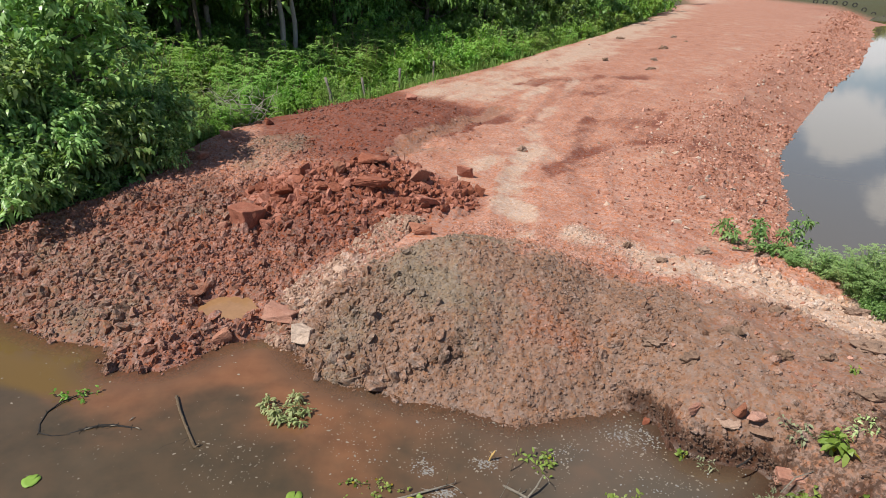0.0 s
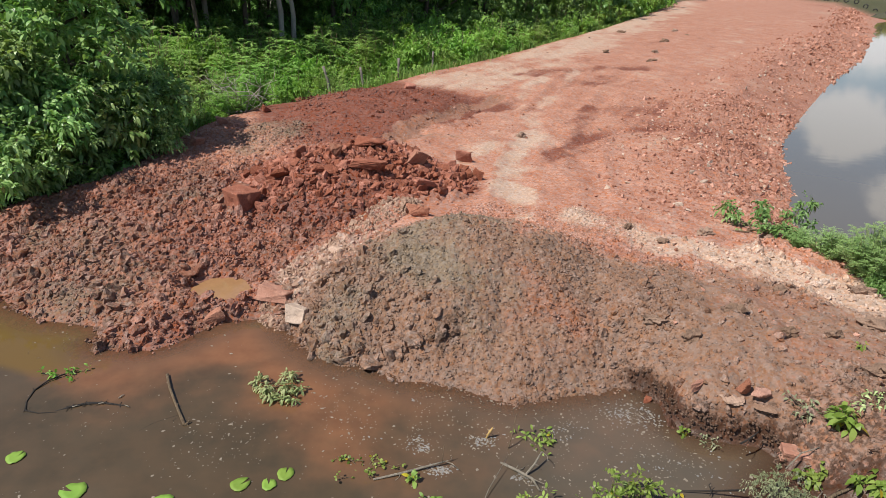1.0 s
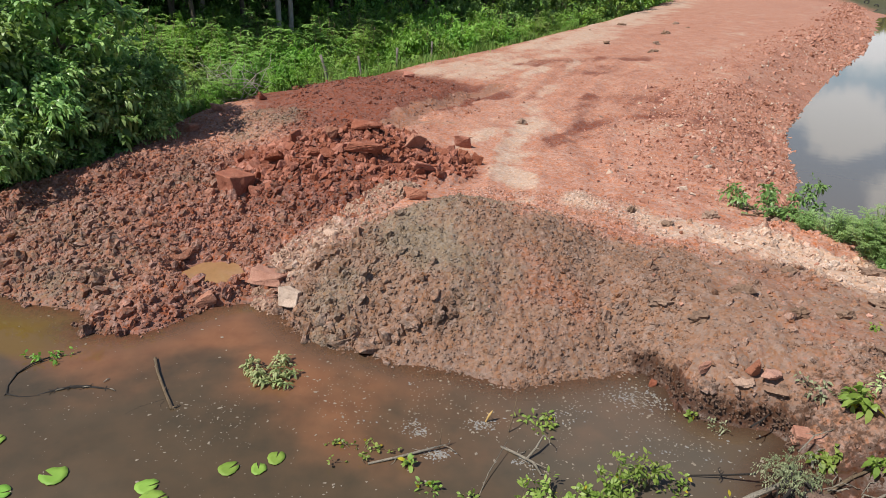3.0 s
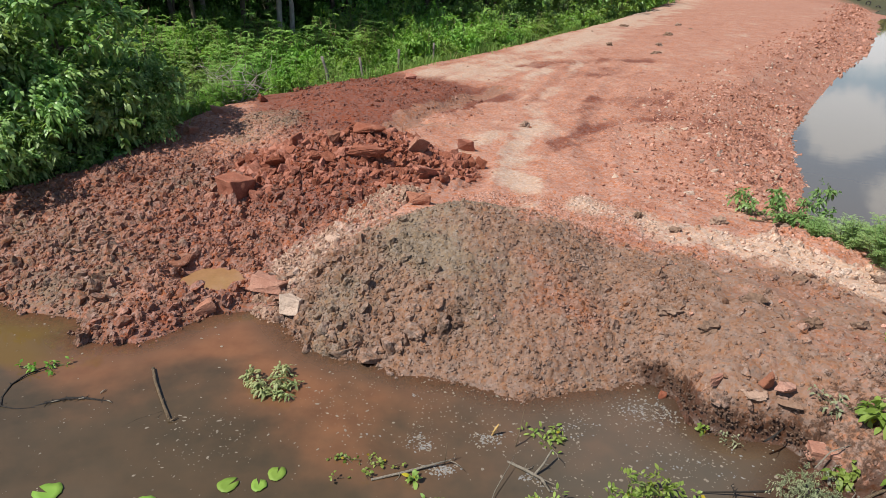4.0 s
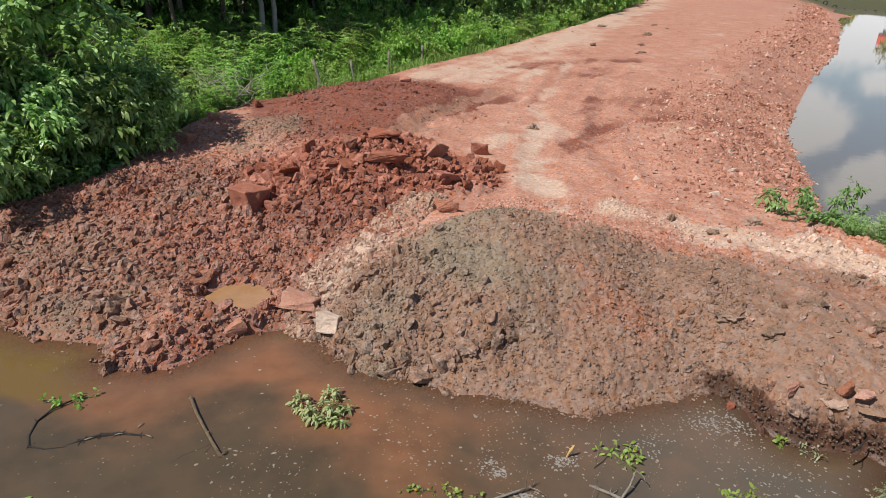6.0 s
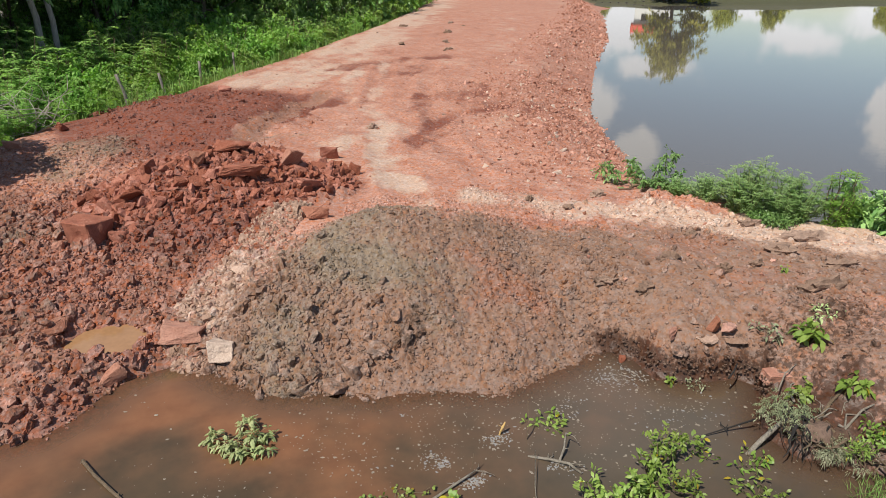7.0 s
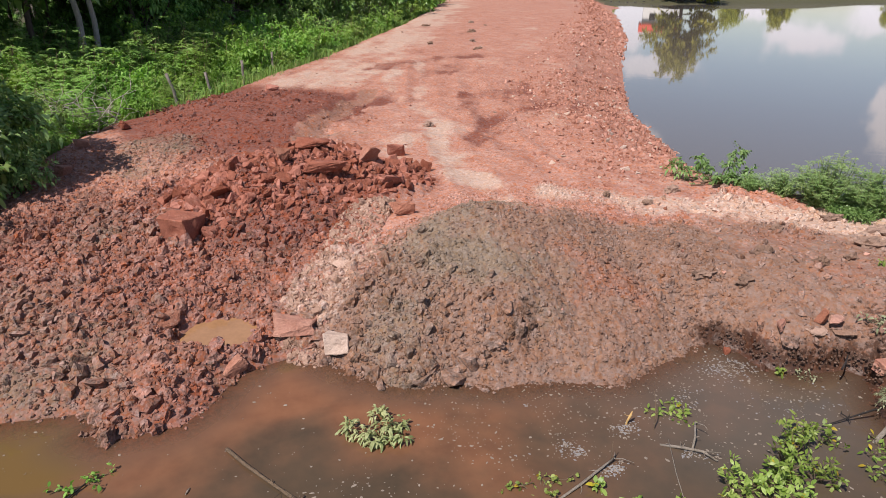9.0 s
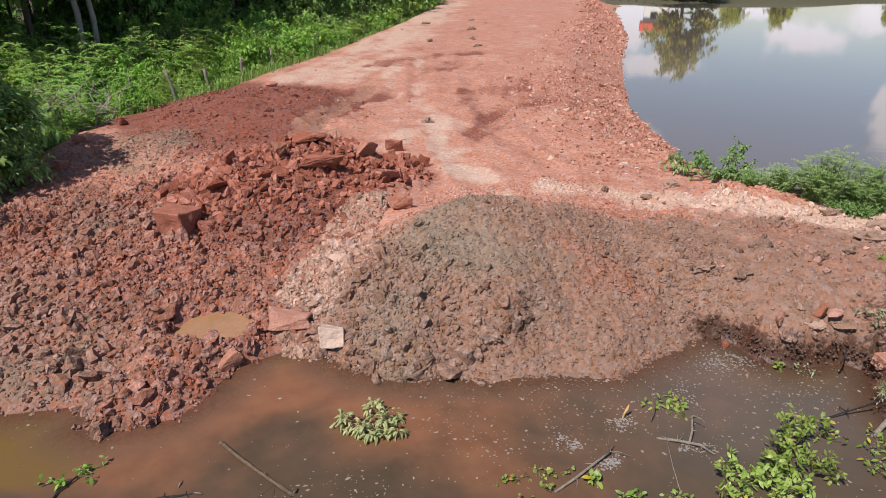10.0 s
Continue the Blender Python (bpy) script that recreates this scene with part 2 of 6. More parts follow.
def bark_material(name, a, b, scale=5):
    m, nt, bsdf = blank(name)
    pos = nt.nodes.new("ShaderNodeTexCoord").outputs["Object"]
    mp = nt.nodes.new("ShaderNodeMapping")
    mp.inputs["Scale"].default_value = (1, 1, 0.25)
    nt.links.new(pos, mp.inputs["Vector"])
    n1, n2 = noise_of(nt, scale, 7, 0.7, mp.outputs[0], 0.3, 0.7), noise_of(nt, scale * 6, 5, 0.7, mp.outputs[0], 0.3, 0.7)
    col = mixed(nt, n1, a, b)
    col = mixed(nt, number(nt, "MULTIPLY", n2, 0.6), col, (0.55, 0.52, 0.5), "MULTIPLY")
    nt.links.new(col, bsdf.inputs["Base Color"])
    bsdf.inputs["Roughness"].default_value = 0.9
    bumped(nt, bsdf, number(nt, "ADD", n1, n2), 0.8, 0.03)
    return m


def water_material(name):
    """Silty pond water. Attribute silt: red silt, ochre shallows, clearer grey, and how opaque it is."""
    m, nt, bsdf = blank(name)
    at = nt.nodes.new("ShaderNodeAttribute")
    at.attribute_name = "silt"
    sp = nt.nodes.new("ShaderNodeSeparateColor")
    nt.links.new(at.outputs["Color"], sp.inputs[0])
    pos = nt.nodes.new("ShaderNodeNewGeometry").outputs["Position"]
    cloud = noise_of(nt, 0.9, 4, 0.55, pos, 0.3, 0.7)

    def soft(sock):
        x = number(nt, "ADD", sock, number(nt, "MULTIPLY", number(nt, "SUBTRACT", cloud, 0.5), 0.5))
        r = nt.nodes.new("ShaderNodeMapRange")
        r.interpolation_type = "SMOOTHSTEP"
        r.inputs["From Min"].default_value, r.inputs["From Max"].default_value = 0.1, 0.95
        nt.links.new(number(nt, "MULTIPLY", x, number(nt, "MINIMUM", number(nt, "MULTIPLY", sock, 6.0), 1.0)), r.inputs["Value"])
        return r.outputs[0]

    murk = noise_of(nt, 3.1, 4, 0.6, pos, 0.3, 0.7)
    col = mixed(nt, cloud, (0.046, 0.036, 0.023), (0.074, 0.054, 0.034))
    col = mixed(nt, number(nt, "MULTIPLY", murk, 0.6), col, (0.094, 0.060, 0.035))
    col = mixed(nt, soft(sp.outputs["Red"]), col, mixed(nt, murk, (0.15, 0.066, 0.033), (0.20, 0.092, 0.046)))
    col = mixed(nt, soft(sp.outputs["Green"]), col, (0.125, 0.075, 0.022))
    col = mixed(nt, sp.outputs["Blue"], col, (0.118, 0.104, 0.088))
    # stirred mud in the shallows
    col = mixed(nt, number(nt, "SUBTRACT", 1.0, at.outputs["Alpha"]), col, (0.20, 0.135, 0.092))
    nt.links.new(col, bsdf.inputs["Base Color"])
    bsdf.inputs["Roughness"].default_value = 0.03
    bsdf.inputs["IOR"].default_value = 1.33
    clear, mix = nt.nodes.new("ShaderNodeBsdfTransparent"), nt.nodes.new("ShaderNodeMixShader")
    clear.inputs["Color"].default_value = (0.62, 0.45, 0.33, 1)
    nt.links.new(at.outputs["Alpha"], mix.inputs[0])
    nt.links.new(clear.outputs[0], mix.inputs[1])
    nt.links.new(bsdf.outputs[0], mix.inputs[2])
    nt.links.new(mix.outputs[0], nt.nodes["Material Output"].inputs["Surface"])
    mp = nt.nodes.new("ShaderNodeMapping")
    mp.inputs["Scale"].default_value = (1.0, 1.6, 1.0)
    nt.links.new(pos, mp.inputs["Vector"])
    bumped(nt, bsdf, noise_of(nt, 2.2, 2, 0.4, mp.outputs[0]), 0.035, 0.02)
    return m


PUDDLE = plain_material("puddle_water", (0.27, 0.145, 0.068), (0.34, 0.19, 0.095), 3, 0.04, 0.0, spec=0.5)
SOIL = soil_material("laterite_soil")
CLOD = soil_material("crumbly_clod", 0.013, 1.8, True)
RED_ROCK = rock_material("red_rock", (0.25, 0.082, 0.050), (0.41, 0.162, 0.106), (0.50, 0.29, 0.215), 0.2)
PINK_ROCK = rock_material("pink_rock", (0.36, 0.170, 0.120), (0.49, 0.270, 0.200), (0.62, 0.44, 0.36), 0.12, dirt=0.06, vary_by=0.12)
RIDGE_ROCK = rock_material("ridge_rock", (0.31, 0.195, 0.142), (0.46, 0.31, 0.23), (0.52, 0.39, 0.31), 0.15, dirt=0.1)
BANK_ROCK = rock_material("bank_rock", (0.35, 0.150, 0.102), (0.50, 0.26, 0.185), (0.62, 0.46, 0.38), 0.2)
WHITE_ROCK = rock_material("white_rock", (0.50, 0.37, 0.29), (0.62, 0.49, 0.40), (0.7, 0.6, 0.52), 0.1, dirt=0.06, vary_by=0.12)
ORANGE_ROCK = rock_material("orange_rock", (0.34, 0.14, 0.085), (0.42, 0.19, 0.125), (0.45, 0.2, 0.12), 0.1)
WET_MUD = rock_material("wet_mud", (0.095, 0.059, 0.042), (0.165, 0.105, 0.074), (0.1, 0.07, 0.05), 0.1, dirt=0.1)
MUD = rock_material("dark_mud", (0.19, 0.125, 0.092), (0.36, 0.24, 0.175), (0.2, 0.14, 0.11), 0.1, dirt=0.1)
WATER = water_material("pond_water")
LEAF_TREE = leaf_material("tree_leaf", (0.10, 0.20, 0.045), (0.42, 0.56, 0.22), 0.25, 0.36)
LEAF_DARK = leaf_material("forest_leaf", (0.085, 0.17, 0.034), (0.21, 0.34, 0.075), 0.16, 0.45)
LEAF_LIGHT = leaf_material("shrub_leaf", (0.17, 0.31, 0.05), (0.30, 0.45, 0.10), 0.35, 0.5)
LEAF_FEATHER = leaf_material("feathery_leaf", (0.23, 0.34, 0.13), (0.40, 0.52, 0.235), 0.35, 0.6)
LEAF_WEED = leaf_material("weed_leaf", (0.19, 0.31, 0.075), (0.36, 0.50, 0.15), 0.38, 0.6)
LEAF_LIME = leaf_material("lime_leaf", (0.18, 0.26, 0.045), (0.35, 0.43, 0.115), 0.35, 0.45, (0.42, 0.33, 0.03))
LEAF_WILT = leaf_material("wilted_leaf", (0.29, 0.34, 0.145), (0.51, 0.55, 0.28), 0.25, 0.55)
LEAF_GREYED = leaf_material("muddied_leaf", (0.19, 0.19, 0.115), (0.35, 0.34, 0.23), 0.2, 0.7)
LEAF_FELLED = leaf_material("felled_leaf", (0.10, 0.155, 0.045), (0.22, 0.30, 0.10), 0.25, 0.4)
GRASS = leaf_material("grass_blade", (0.13, 0.23, 0.045), (0.25, 0.34, 0.10), 0.3, 0.6, (0.35, 0.29, 0.14))
PAD = leaf_material("pad_leaf", (0.19, 0.33, 0.045), (0.27, 0.41, 0.075), 0.15, 0.6)
BARK = bark_material("dark_bark", (0.10, 0.075, 0.055), (0.19, 0.15, 0.115))
BARK_PALE = bark_material("pale_bark", (0.30, 0.275, 0.24), (0.58, 0.545, 0.49))
POST_WOOD = bark_material("weathered_wood", (0.20, 0.175, 0.15), (0.36, 0.33, 0.29), 9)
TWIG = bark_material("brown_twig", (0.15, 0.10, 0.06), (0.29, 0.21, 0.13), 12)
DEAD_WOOD = bark_material("dead_wood", (0.27, 0.23, 0.175), (0.46, 0.41, 0.34), 12)
DRY_WOOD = bark_material("bleached_wood", (0.40, 0.36, 0.30), (0.62, 0.57, 0.50), 12)
GREEN_STEM = plain_material("green_stem", (0.12, 0.17, 0.05), (0.2, 0.25, 0.09), 20)
BLACK_TWIG = bark_material("sodden_twig", (0.018, 0.015, 0.013), (0.05, 0.04, 0.035), 12)
FOAM = plain_material("scum", (0.17, 0.14, 0.11), (0.31, 0.26, 0.205), 20, 0.7, 0.2)
SCUM_GREY = plain_material("grey_scum", (0.15, 0.15, 0.15), (0.30, 0.29, 0.28), 20, 0.5, 0.3)
WHITE_WALL = plain_material("white_wall", (0.74, 0.72, 0.68), (0.82, 0.81, 0.78), 3, 0.8, 0.1)
RED_ROOF = plain_material("red_roof", (0.45, 0.06, 0.035), (0.55, 0.09, 0.05), 6, 0.7, 0.3)
TYRE = plain_material("old_tyre", (0.03, 0.03, 0.03), (0.06, 0.055, 0.05), 9, 0.8, 0.2)
DARK_PANE = plain_material("dark_pane", (0.02, 0.022, 0.025), (0.03, 0.03, 0.03), 2, 0.1, 0.0, spec=0.5)


# ---- geometry helpers ----
def lattice(ix, iy, seed):
    h = (ix.astype(np.int64) * 374761393 + iy.astype(np.int64) * 668265263 + seed * 1442695041) & 0xFFFFFFFF
    h = ((h ^ (h >> 13)) * 1274126177) & 0xFFFFFFFF
    return ((h ^ (h >> 16)) & 0xFFFFFF) / float(0xFFFFFF)


def value_noise(x, y, seed=0):
    ix, iy = np.floor(x), np.floor(y)
    fx, fy = x - ix, y - iy
    fx, fy = fx * fx * (3 - 2 * fx), fy * fy * (3 - 2 * fy)
    a, b = lattice(ix, iy, seed), lattice(ix + 1, iy, seed)
    c, d = lattice(ix, iy + 1, seed), lattice(ix + 1, iy + 1, seed)
    return (a + (b - a) * fx) * (1 - fy) + (c + (d - c) * fx) * fy


def fbm(x, y, octaves=4, seed=0, gain=0.5):
    """Layered noise from -1 to 1."""
    total, amp, norm = 0.0, 1.0, 0.0
    for k in range(octaves):
        c, s = math.cos(k * 1.1), math.sin(k * 1.1)
        total = total + amp * (value_noise((c * x - s * y) * 2 ** k, (s * x + c * y) * 2 ** k, seed + k) * 2 - 1)
        norm += amp
        amp *= gain
    return total / norm


def lumps(x, y, cell, seed):
    """Rounded lumps of about the given size, from 0 to 1."""
    gx, gy = np.floor(x / cell), np.floor(y / cell)
    best = np.zeros_like(x)
    for dx in (-1, 0, 1):
        for dy in (-1, 0, 1):
            cx, cy = gx + dx, gy + dy
            px, py = (cx + lattice(cx, cy, seed)) * cell, (cy + lattice(cx, cy, seed + 1)) * cell
            r = cell * (0.45 + 0.5 * lattice(cx, cy, seed + 2))
            best = np.maximum(best, (1 - ((x - px) ** 2 + (y - py) ** 2) / r ** 2).clip(0) ** 0.6 * r / cell)
    return best


def chunks(x, y, cell, seed):
    """Broken, tilted lumps with sharp joints between them."""
    x, y = x + 0.22 * cell * fbm(x / cell * 1.3, y / cell * 1.3, 2, seed + 7), y + 0.22 * cell * fbm(x / cell * 1.3, y / cell * 1.3, 2, seed + 9)
    gx, gy = np.floor(x / cell), np.floor(y / cell)
    near, out = np.full(x.shape, 1e9), np.zeros_like(x)
    for dx in (-1, 0, 1):
        for dy in (-1, 0, 1):
            cx, cy = gx + dx, gy + dy
            px, py = (x - (cx + lattice(cx, cy, seed)) * cell) / cell, (y - (cy + lattice(cx, cy, seed + 1)) * cell) / cell
            d = px * px + py * py
            h = 0.7 * lattice(cx, cy, seed + 2) + 0.7 * (lattice(cx, cy, seed + 3) - 0.5) * px + 0.7 * (lattice(cx, cy, seed + 4) - 0.5) * py - 0.8 * d
            out, near = np.where(d < near, h, out), np.minimum(d, near)
    return out


def step(a, b, x):
    t = ((x - a) / (b - a)).clip(0, 1)
    return t * t * (3 - 2 * t)


def line_distance(x, y, pts):
    best = np.full(x.shape, 1e9)
    for (ax, ay), (bx, by) in zip(pts[:-1], pts[1:]):
        ux, uy = bx - ax, by - ay
        t = (((x - ax) * ux + (y - ay) * uy) / (ux * ux + uy * uy)).clip(0, 1)
        best = np.minimum(best, (x - ax - t * ux) ** 2 + (y - ay - t * uy) ** 2)
    return np.sqrt(best)


def inside(x, y, pts):
    odd = np.zeros(x.shape, bool)
    for (ax, ay), (bx, by) in zip(pts, pts[1:] + pts[:1]):
        if ay != by:
            odd ^= ((ay > y) != (by > y)) & (x < (bx - ax) * (y - ay) / (by - ay) + ax)
    return odd


def blob(x, y, cx, cy, rx, ry=None, turn=0.0):
    """1 at the centre, 0.5 near the rim, 0 outside."""
    c, s = math.cos(radians(turn)), math.sin(radians(turn))
    u, v = (x - cx) * c + (y - cy) * s, -(x - cx) * s + (y - cy) * c
    return step(1.35, 0.65, np.sqrt((u / rx) ** 2 + (v / (ry or rx)) ** 2))


def tri_mesh(name, verts, tris, material, smooth=False, colours=None):
    me = bpy.data.meshes.new(name)
    verts, tris = np.asarray(verts, np.float32), np.asarray(tris, np.int32)
    me.vertices.add(len(verts))
    me.vertices.foreach_set("co", verts.ravel())
    me.loops.add(tris.size)
    me.loops.foreach_set("vertex_index", tris.ravel())
    k = tris.shape[1]
    me.polygons.add(len(tris))
    me.polygons.foreach_set("loop_start", np.arange(0, tris.size, k, dtype=np.int32))
    me.polygons.foreach_set("use_smooth", np.full(len(tris), smooth, bool) if isinstance(smooth, bool) else smooth)
    for key, values in (colours or {}).items():
        at = me.color_attributes.new(key, "FLOAT_COLOR", "POINT")
        at.data.foreach_set("color", np.asarray(values, np.float32).ravel())
    me.materials.append(material)
    me.update(calc_edges=True)
    me.validate()
    return me


class Heap:
    """Collects triangles for one mesh."""

    def __init__(self):
        self.v, self.f, self.n = [], [], 0

    def add(self, verts, tris):
        verts, tris = np.asarray(verts, float).reshape(-1, 3), np.asarray(tris, np.int64).reshape(-1, 3)
        self.v.append(verts)
        self.f.append(tris + self.n)
        self.n += len(verts)

    def mesh(self, name, material, smooth=False, colours=None):
        return tri_mesh(name, np.concatenate(self.v), np.concatenate(self.f), material, smooth, colours)


def part(name, mesh, parent, label="", kind=""):
    ob = new(name, mesh)
    ob.parent = parent
    return tagged(ob, label, kind=kind)


def empty(name, label, category, m=None, group="", kind=""):
    ob = new(name)
    ob.empty_display_size = 0.1
    if m is not None:
        ob.matrix_world = m
    return tagged(ob, label, category, group, kind)


def tube(heap, pts, radii, sides=6):
    pts = np.asarray(pts, float)
    n = len(pts)
    d = np.gradient(pts, axis=0)
    d /= np.linalg.norm(d, axis=1)[:, None] + 1e-9
    ref = np.array([0.31, 0.17, 0.93]) if abs(d[0][2]) < 0.8 else np.array([0.95, 0.2, 0.1])
    u = np.cross(d, ref)
    u /= np.linalg.norm(u, axis=1)[:, None] + 1e-9
    w = np.cross(d, u)
    a = np.arange(sides) * 2 * math.pi / sides
    ring = pts[:, None] + np.asarray(radii, float)[:, None, None] * (np.cos(a)[None, :, None] * u[:, None] + np.sin(a)[None, :, None] * w[:, None])
    verts = np.concatenate([ring.reshape(-1, 3), pts[:1], pts[-1:]])
    f = []
    for i in range(n - 1):
        for j in range(sides):
            p, q = i * sides + j, i * sides + (j + 1) % sides
            f += [(p, p + sides, q), (q, p + sides, q + sides)]
    for j in range(sides):
        f += [(n * sides, j, (j + 1) % sides), (n * sides + 1, (n - 1) * sides + (j + 1) % sides, (n - 1) * sides + j)]
    heap.add(verts, f)


def unit(v):
    return v / (np.linalg.norm(v, axis=-1, keepdims=True) + 1e-9)


def leaves(heap, base, way, up, length, width, rng, full=True, droop=0.25):
    """Folded leaf blades from base points along way; four triangles each, or two."""
    base, way = np.asarray(base, float), unit(np.asarray(way, float))
    n = len(base)
    side = unit(np.cross(way, up))
    nor = np.cross(side, way)
    length, width = np.broadcast_to(length, n)[:, None], np.broadcast_to(width, n)[:, None]
    down = np.array([0, 0, -1.0]) * droop
    if full:
        a = base + way * length * 0.35 + nor * width * 0.12
        b = base + way * length * 0.70 + down * length * 0.35
        tip = base + way * length + down * length
        v = np.stack([base, a - side * width * 0.5, a + side * width * 0.5, b - side * width * 0.42 + nor * width * 0.1, b + side * width * 0.42 + nor * width * 0.1, tip], 1)
        f = np.array([(0, 2, 1), (1, 2, 4), (1, 4, 3), (3, 4, 5)])
        heap.add(v.reshape(-1, 3), (np.arange(n)[:, None, None] * 6 + f).reshape(-1, 3))
    else:
        a = base + way * length * 0.45 + nor * width * 0.2
        tip = base + way * length + down * length
        v = np.stack([base, a - side * width * 0.5, a + side * width * 0.5, tip], 1)
        f = np.array([(0, 2, 1), (1, 2, 3)])
        heap.add(v.reshape(-1, 3), (np.arange(n)[:, None, None] * 4 + f).reshape(-1, 3))


def stone_template(rng, points=12, flat=1.0, jag=0.35, bevel=0.0):
    """A broken stone: the hull of points strewn near a box."""
    bm = bmesh.new()
    for _ in range(points):
        p = rng.normal(size=3)
        p = np.sign(p) * np.abs(p / np.abs(p).max()) ** 0.55
        p = p * (1 - jag * rng.random())
        bm.verts.new((p[0], p[1] * 0.85, p[2] * 0.7 * flat))
    bmesh.ops.convex_hull(bm, input=bm.verts[:])
    for v in [v for v in bm.verts if not v.link_faces]:
        bm.verts.remove(v)
    if bevel:
        bmesh.ops.dissolve_limit(bm, angle_limit=0.3, verts=bm.verts[:], edges=bm.edges[:])
        bmesh.ops.bevel(bm, geom=bm.edges[:], offset=bevel, segments=1, affect="EDGES")
        for v in bm.verts:
            v.co *= 1 + 0.07 * (rng.random() - 0.5)
    bmesh.ops.triangulate(bm, faces=bm.faces[:])
    bmesh.ops.recalc_face_normals(bm, faces=bm.faces[:])
    bm.verts.index_update()
    v, f = np.array([v.co[:] for v in bm.verts]), np.array([[w.index for w in g.verts] for g in bm.faces])
    bm.free()
    return v, f


def clod_template(rng, level=1, rough=0.3):
    """A crumbly lump of earth."""
    bm = bmesh.new()
    bmesh.ops.create_icosphere(bm, subdivisions=level, radius=1)
    sx, sy, sz = 1.0, 0.75 + 0.25 * rng.random(), 0.6 + 0.25 * rng.random()
    seed = Vector(rng.random(3) * 40)
    for v in bm.verts:
        r = 1 + rough * (rng.random() - 0.5) * 1.6 + 0.42 * noise.noise(v.co * 1.4 + seed) + 0.38 * noise.noise(v.co * 3.6 + seed)
        v.co = (v.co.x * r * sx, v.co.y * r * sy, v.co.z * r * sz)
    bm.verts.index_update()
    v, f = np.array([v.co[:] for v in bm.verts]), np.array([[w.index for w in g.verts] for g in bm.faces])
    bm.free()
    return v, f


def turns(rng, n, tilt=1.0):
    """Random rotation matrices; tilt 0 turns about the vertical alone."""
    out = np.empty((n, 3, 3))
    for i in range(n):
        out[i] = np.array(Euler(((rng.random() - 0.5) * 3 * tilt, (rng.random() - 0.5) * 3 * tilt, rng.random() * 6.283)).to_matrix())
    return out


TEMPLATE_RNG = np.random.default_rng(11)
STONES = [stone_template(TEMPLATE_RNG, int(TEMPLATE_RNG.integers(9, 15))) for _ in range(14)]
BROKEN = [stone_template(TEMPLATE_RNG, int(TEMPLATE_RNG.integers(11, 16)), float(TEMPLATE_RNG.uniform(0.8, 1.2)), 0.18, 0.06) for _ in range(16)]


def crumb_template(rng, points=12):
    """A small rounded crumb with few faces."""
    bm = bmesh.new()
    for k in range(points):
        z = 1 - 2 * (k + 0.5) / points
        a, r = k * 2.4 + rng.random() * 0.5, math.sqrt(1 - z * z)
        q = 0.75 + 0.4 * rng.random()
        bm.verts.new((math.cos(a) * r * q, math.sin(a) * r * q * 0.85, z * q * 0.75))
    bmesh.ops.convex_hull(bm, input=bm.verts[:])
    bmesh.ops.recalc_face_normals(bm, faces=bm.faces[:])
    bm.verts.index_update()
    v, f = np.array([v.co[:] for v in bm.verts]), np.array([[w.index for w in g.verts] for g in bm.faces])
    bm.free()
    return v, f


def roughened(stone, rng):
    """The same stone with finer, uneven faces."""
    bm = bmesh.new()
    vs = [bm.verts.new(c) for c in stone[0]]
    for t in stone[1]:
        bm.faces.new([vs[i] for i in t])
    bmesh.ops.subdivide_edges(bm, edges=bm.edges[:], cuts=1, use_grid_fill=True)
    seed = Vector(rng.random(3) * 50)
    for v in bm.verts:
        v.co *= 1 + 0.17 * noise.fractal(v.co * 1.9 + seed, 0.7, 2.2, 4)
    bmesh.ops.triangulate(bm, faces=bm.faces[:])
    bmesh.ops.recalc_face_normals(bm, faces=bm.faces[:])
    bm.verts.index_update()
    v, f = np.array([v.co[:] for v in bm.verts]), np.array([[w.index for w in g.verts] for g in bm.faces])
    bm.free()
    return v, f


BROKEN = [roughened(b, TEMPLATE_RNG) for b in BROKEN]
CLODS = [clod_template(TEMPLATE_RNG, 2, 0.30) for _ in range(12)] + [roughened(stone_template(TEMPLATE_RNG, 13, 1.2, 0.45), TEMPLATE_RNG) for _ in range(3)]
CLODS_SMALL = [clod_template(TEMPLATE_RNG, 1, 0.40) for _ in range(12)]
CRUMBS = [crumb_template(TEMPLATE_RNG, int(TEMPLATE_RNG.integers(11, 15))) for _ in range(12)]


def strew(heap, pos, size, templates, rng, tilt=1.0, flat=1.0):
    """Adds a stone or clod at each position."""
    rot = turns(rng, len(pos), tilt)
    pick = rng.integers(0, len(templates), len(pos))
    for k, (v, f) in enumerate(templates):
        ids = np.nonzero(pick == k)[0]
        if not len(ids):
            continue
        w = np.einsum("nij,vj->nvi", rot[ids], v) * size[ids][:, None, None]
        w[..., 2] *= flat
        w += pos[ids][:, None]
        heap.add(w.reshape(-1, 3), (np.arange(len(ids))[:, None, None] * len(v) + f).reshape(-1, 3))


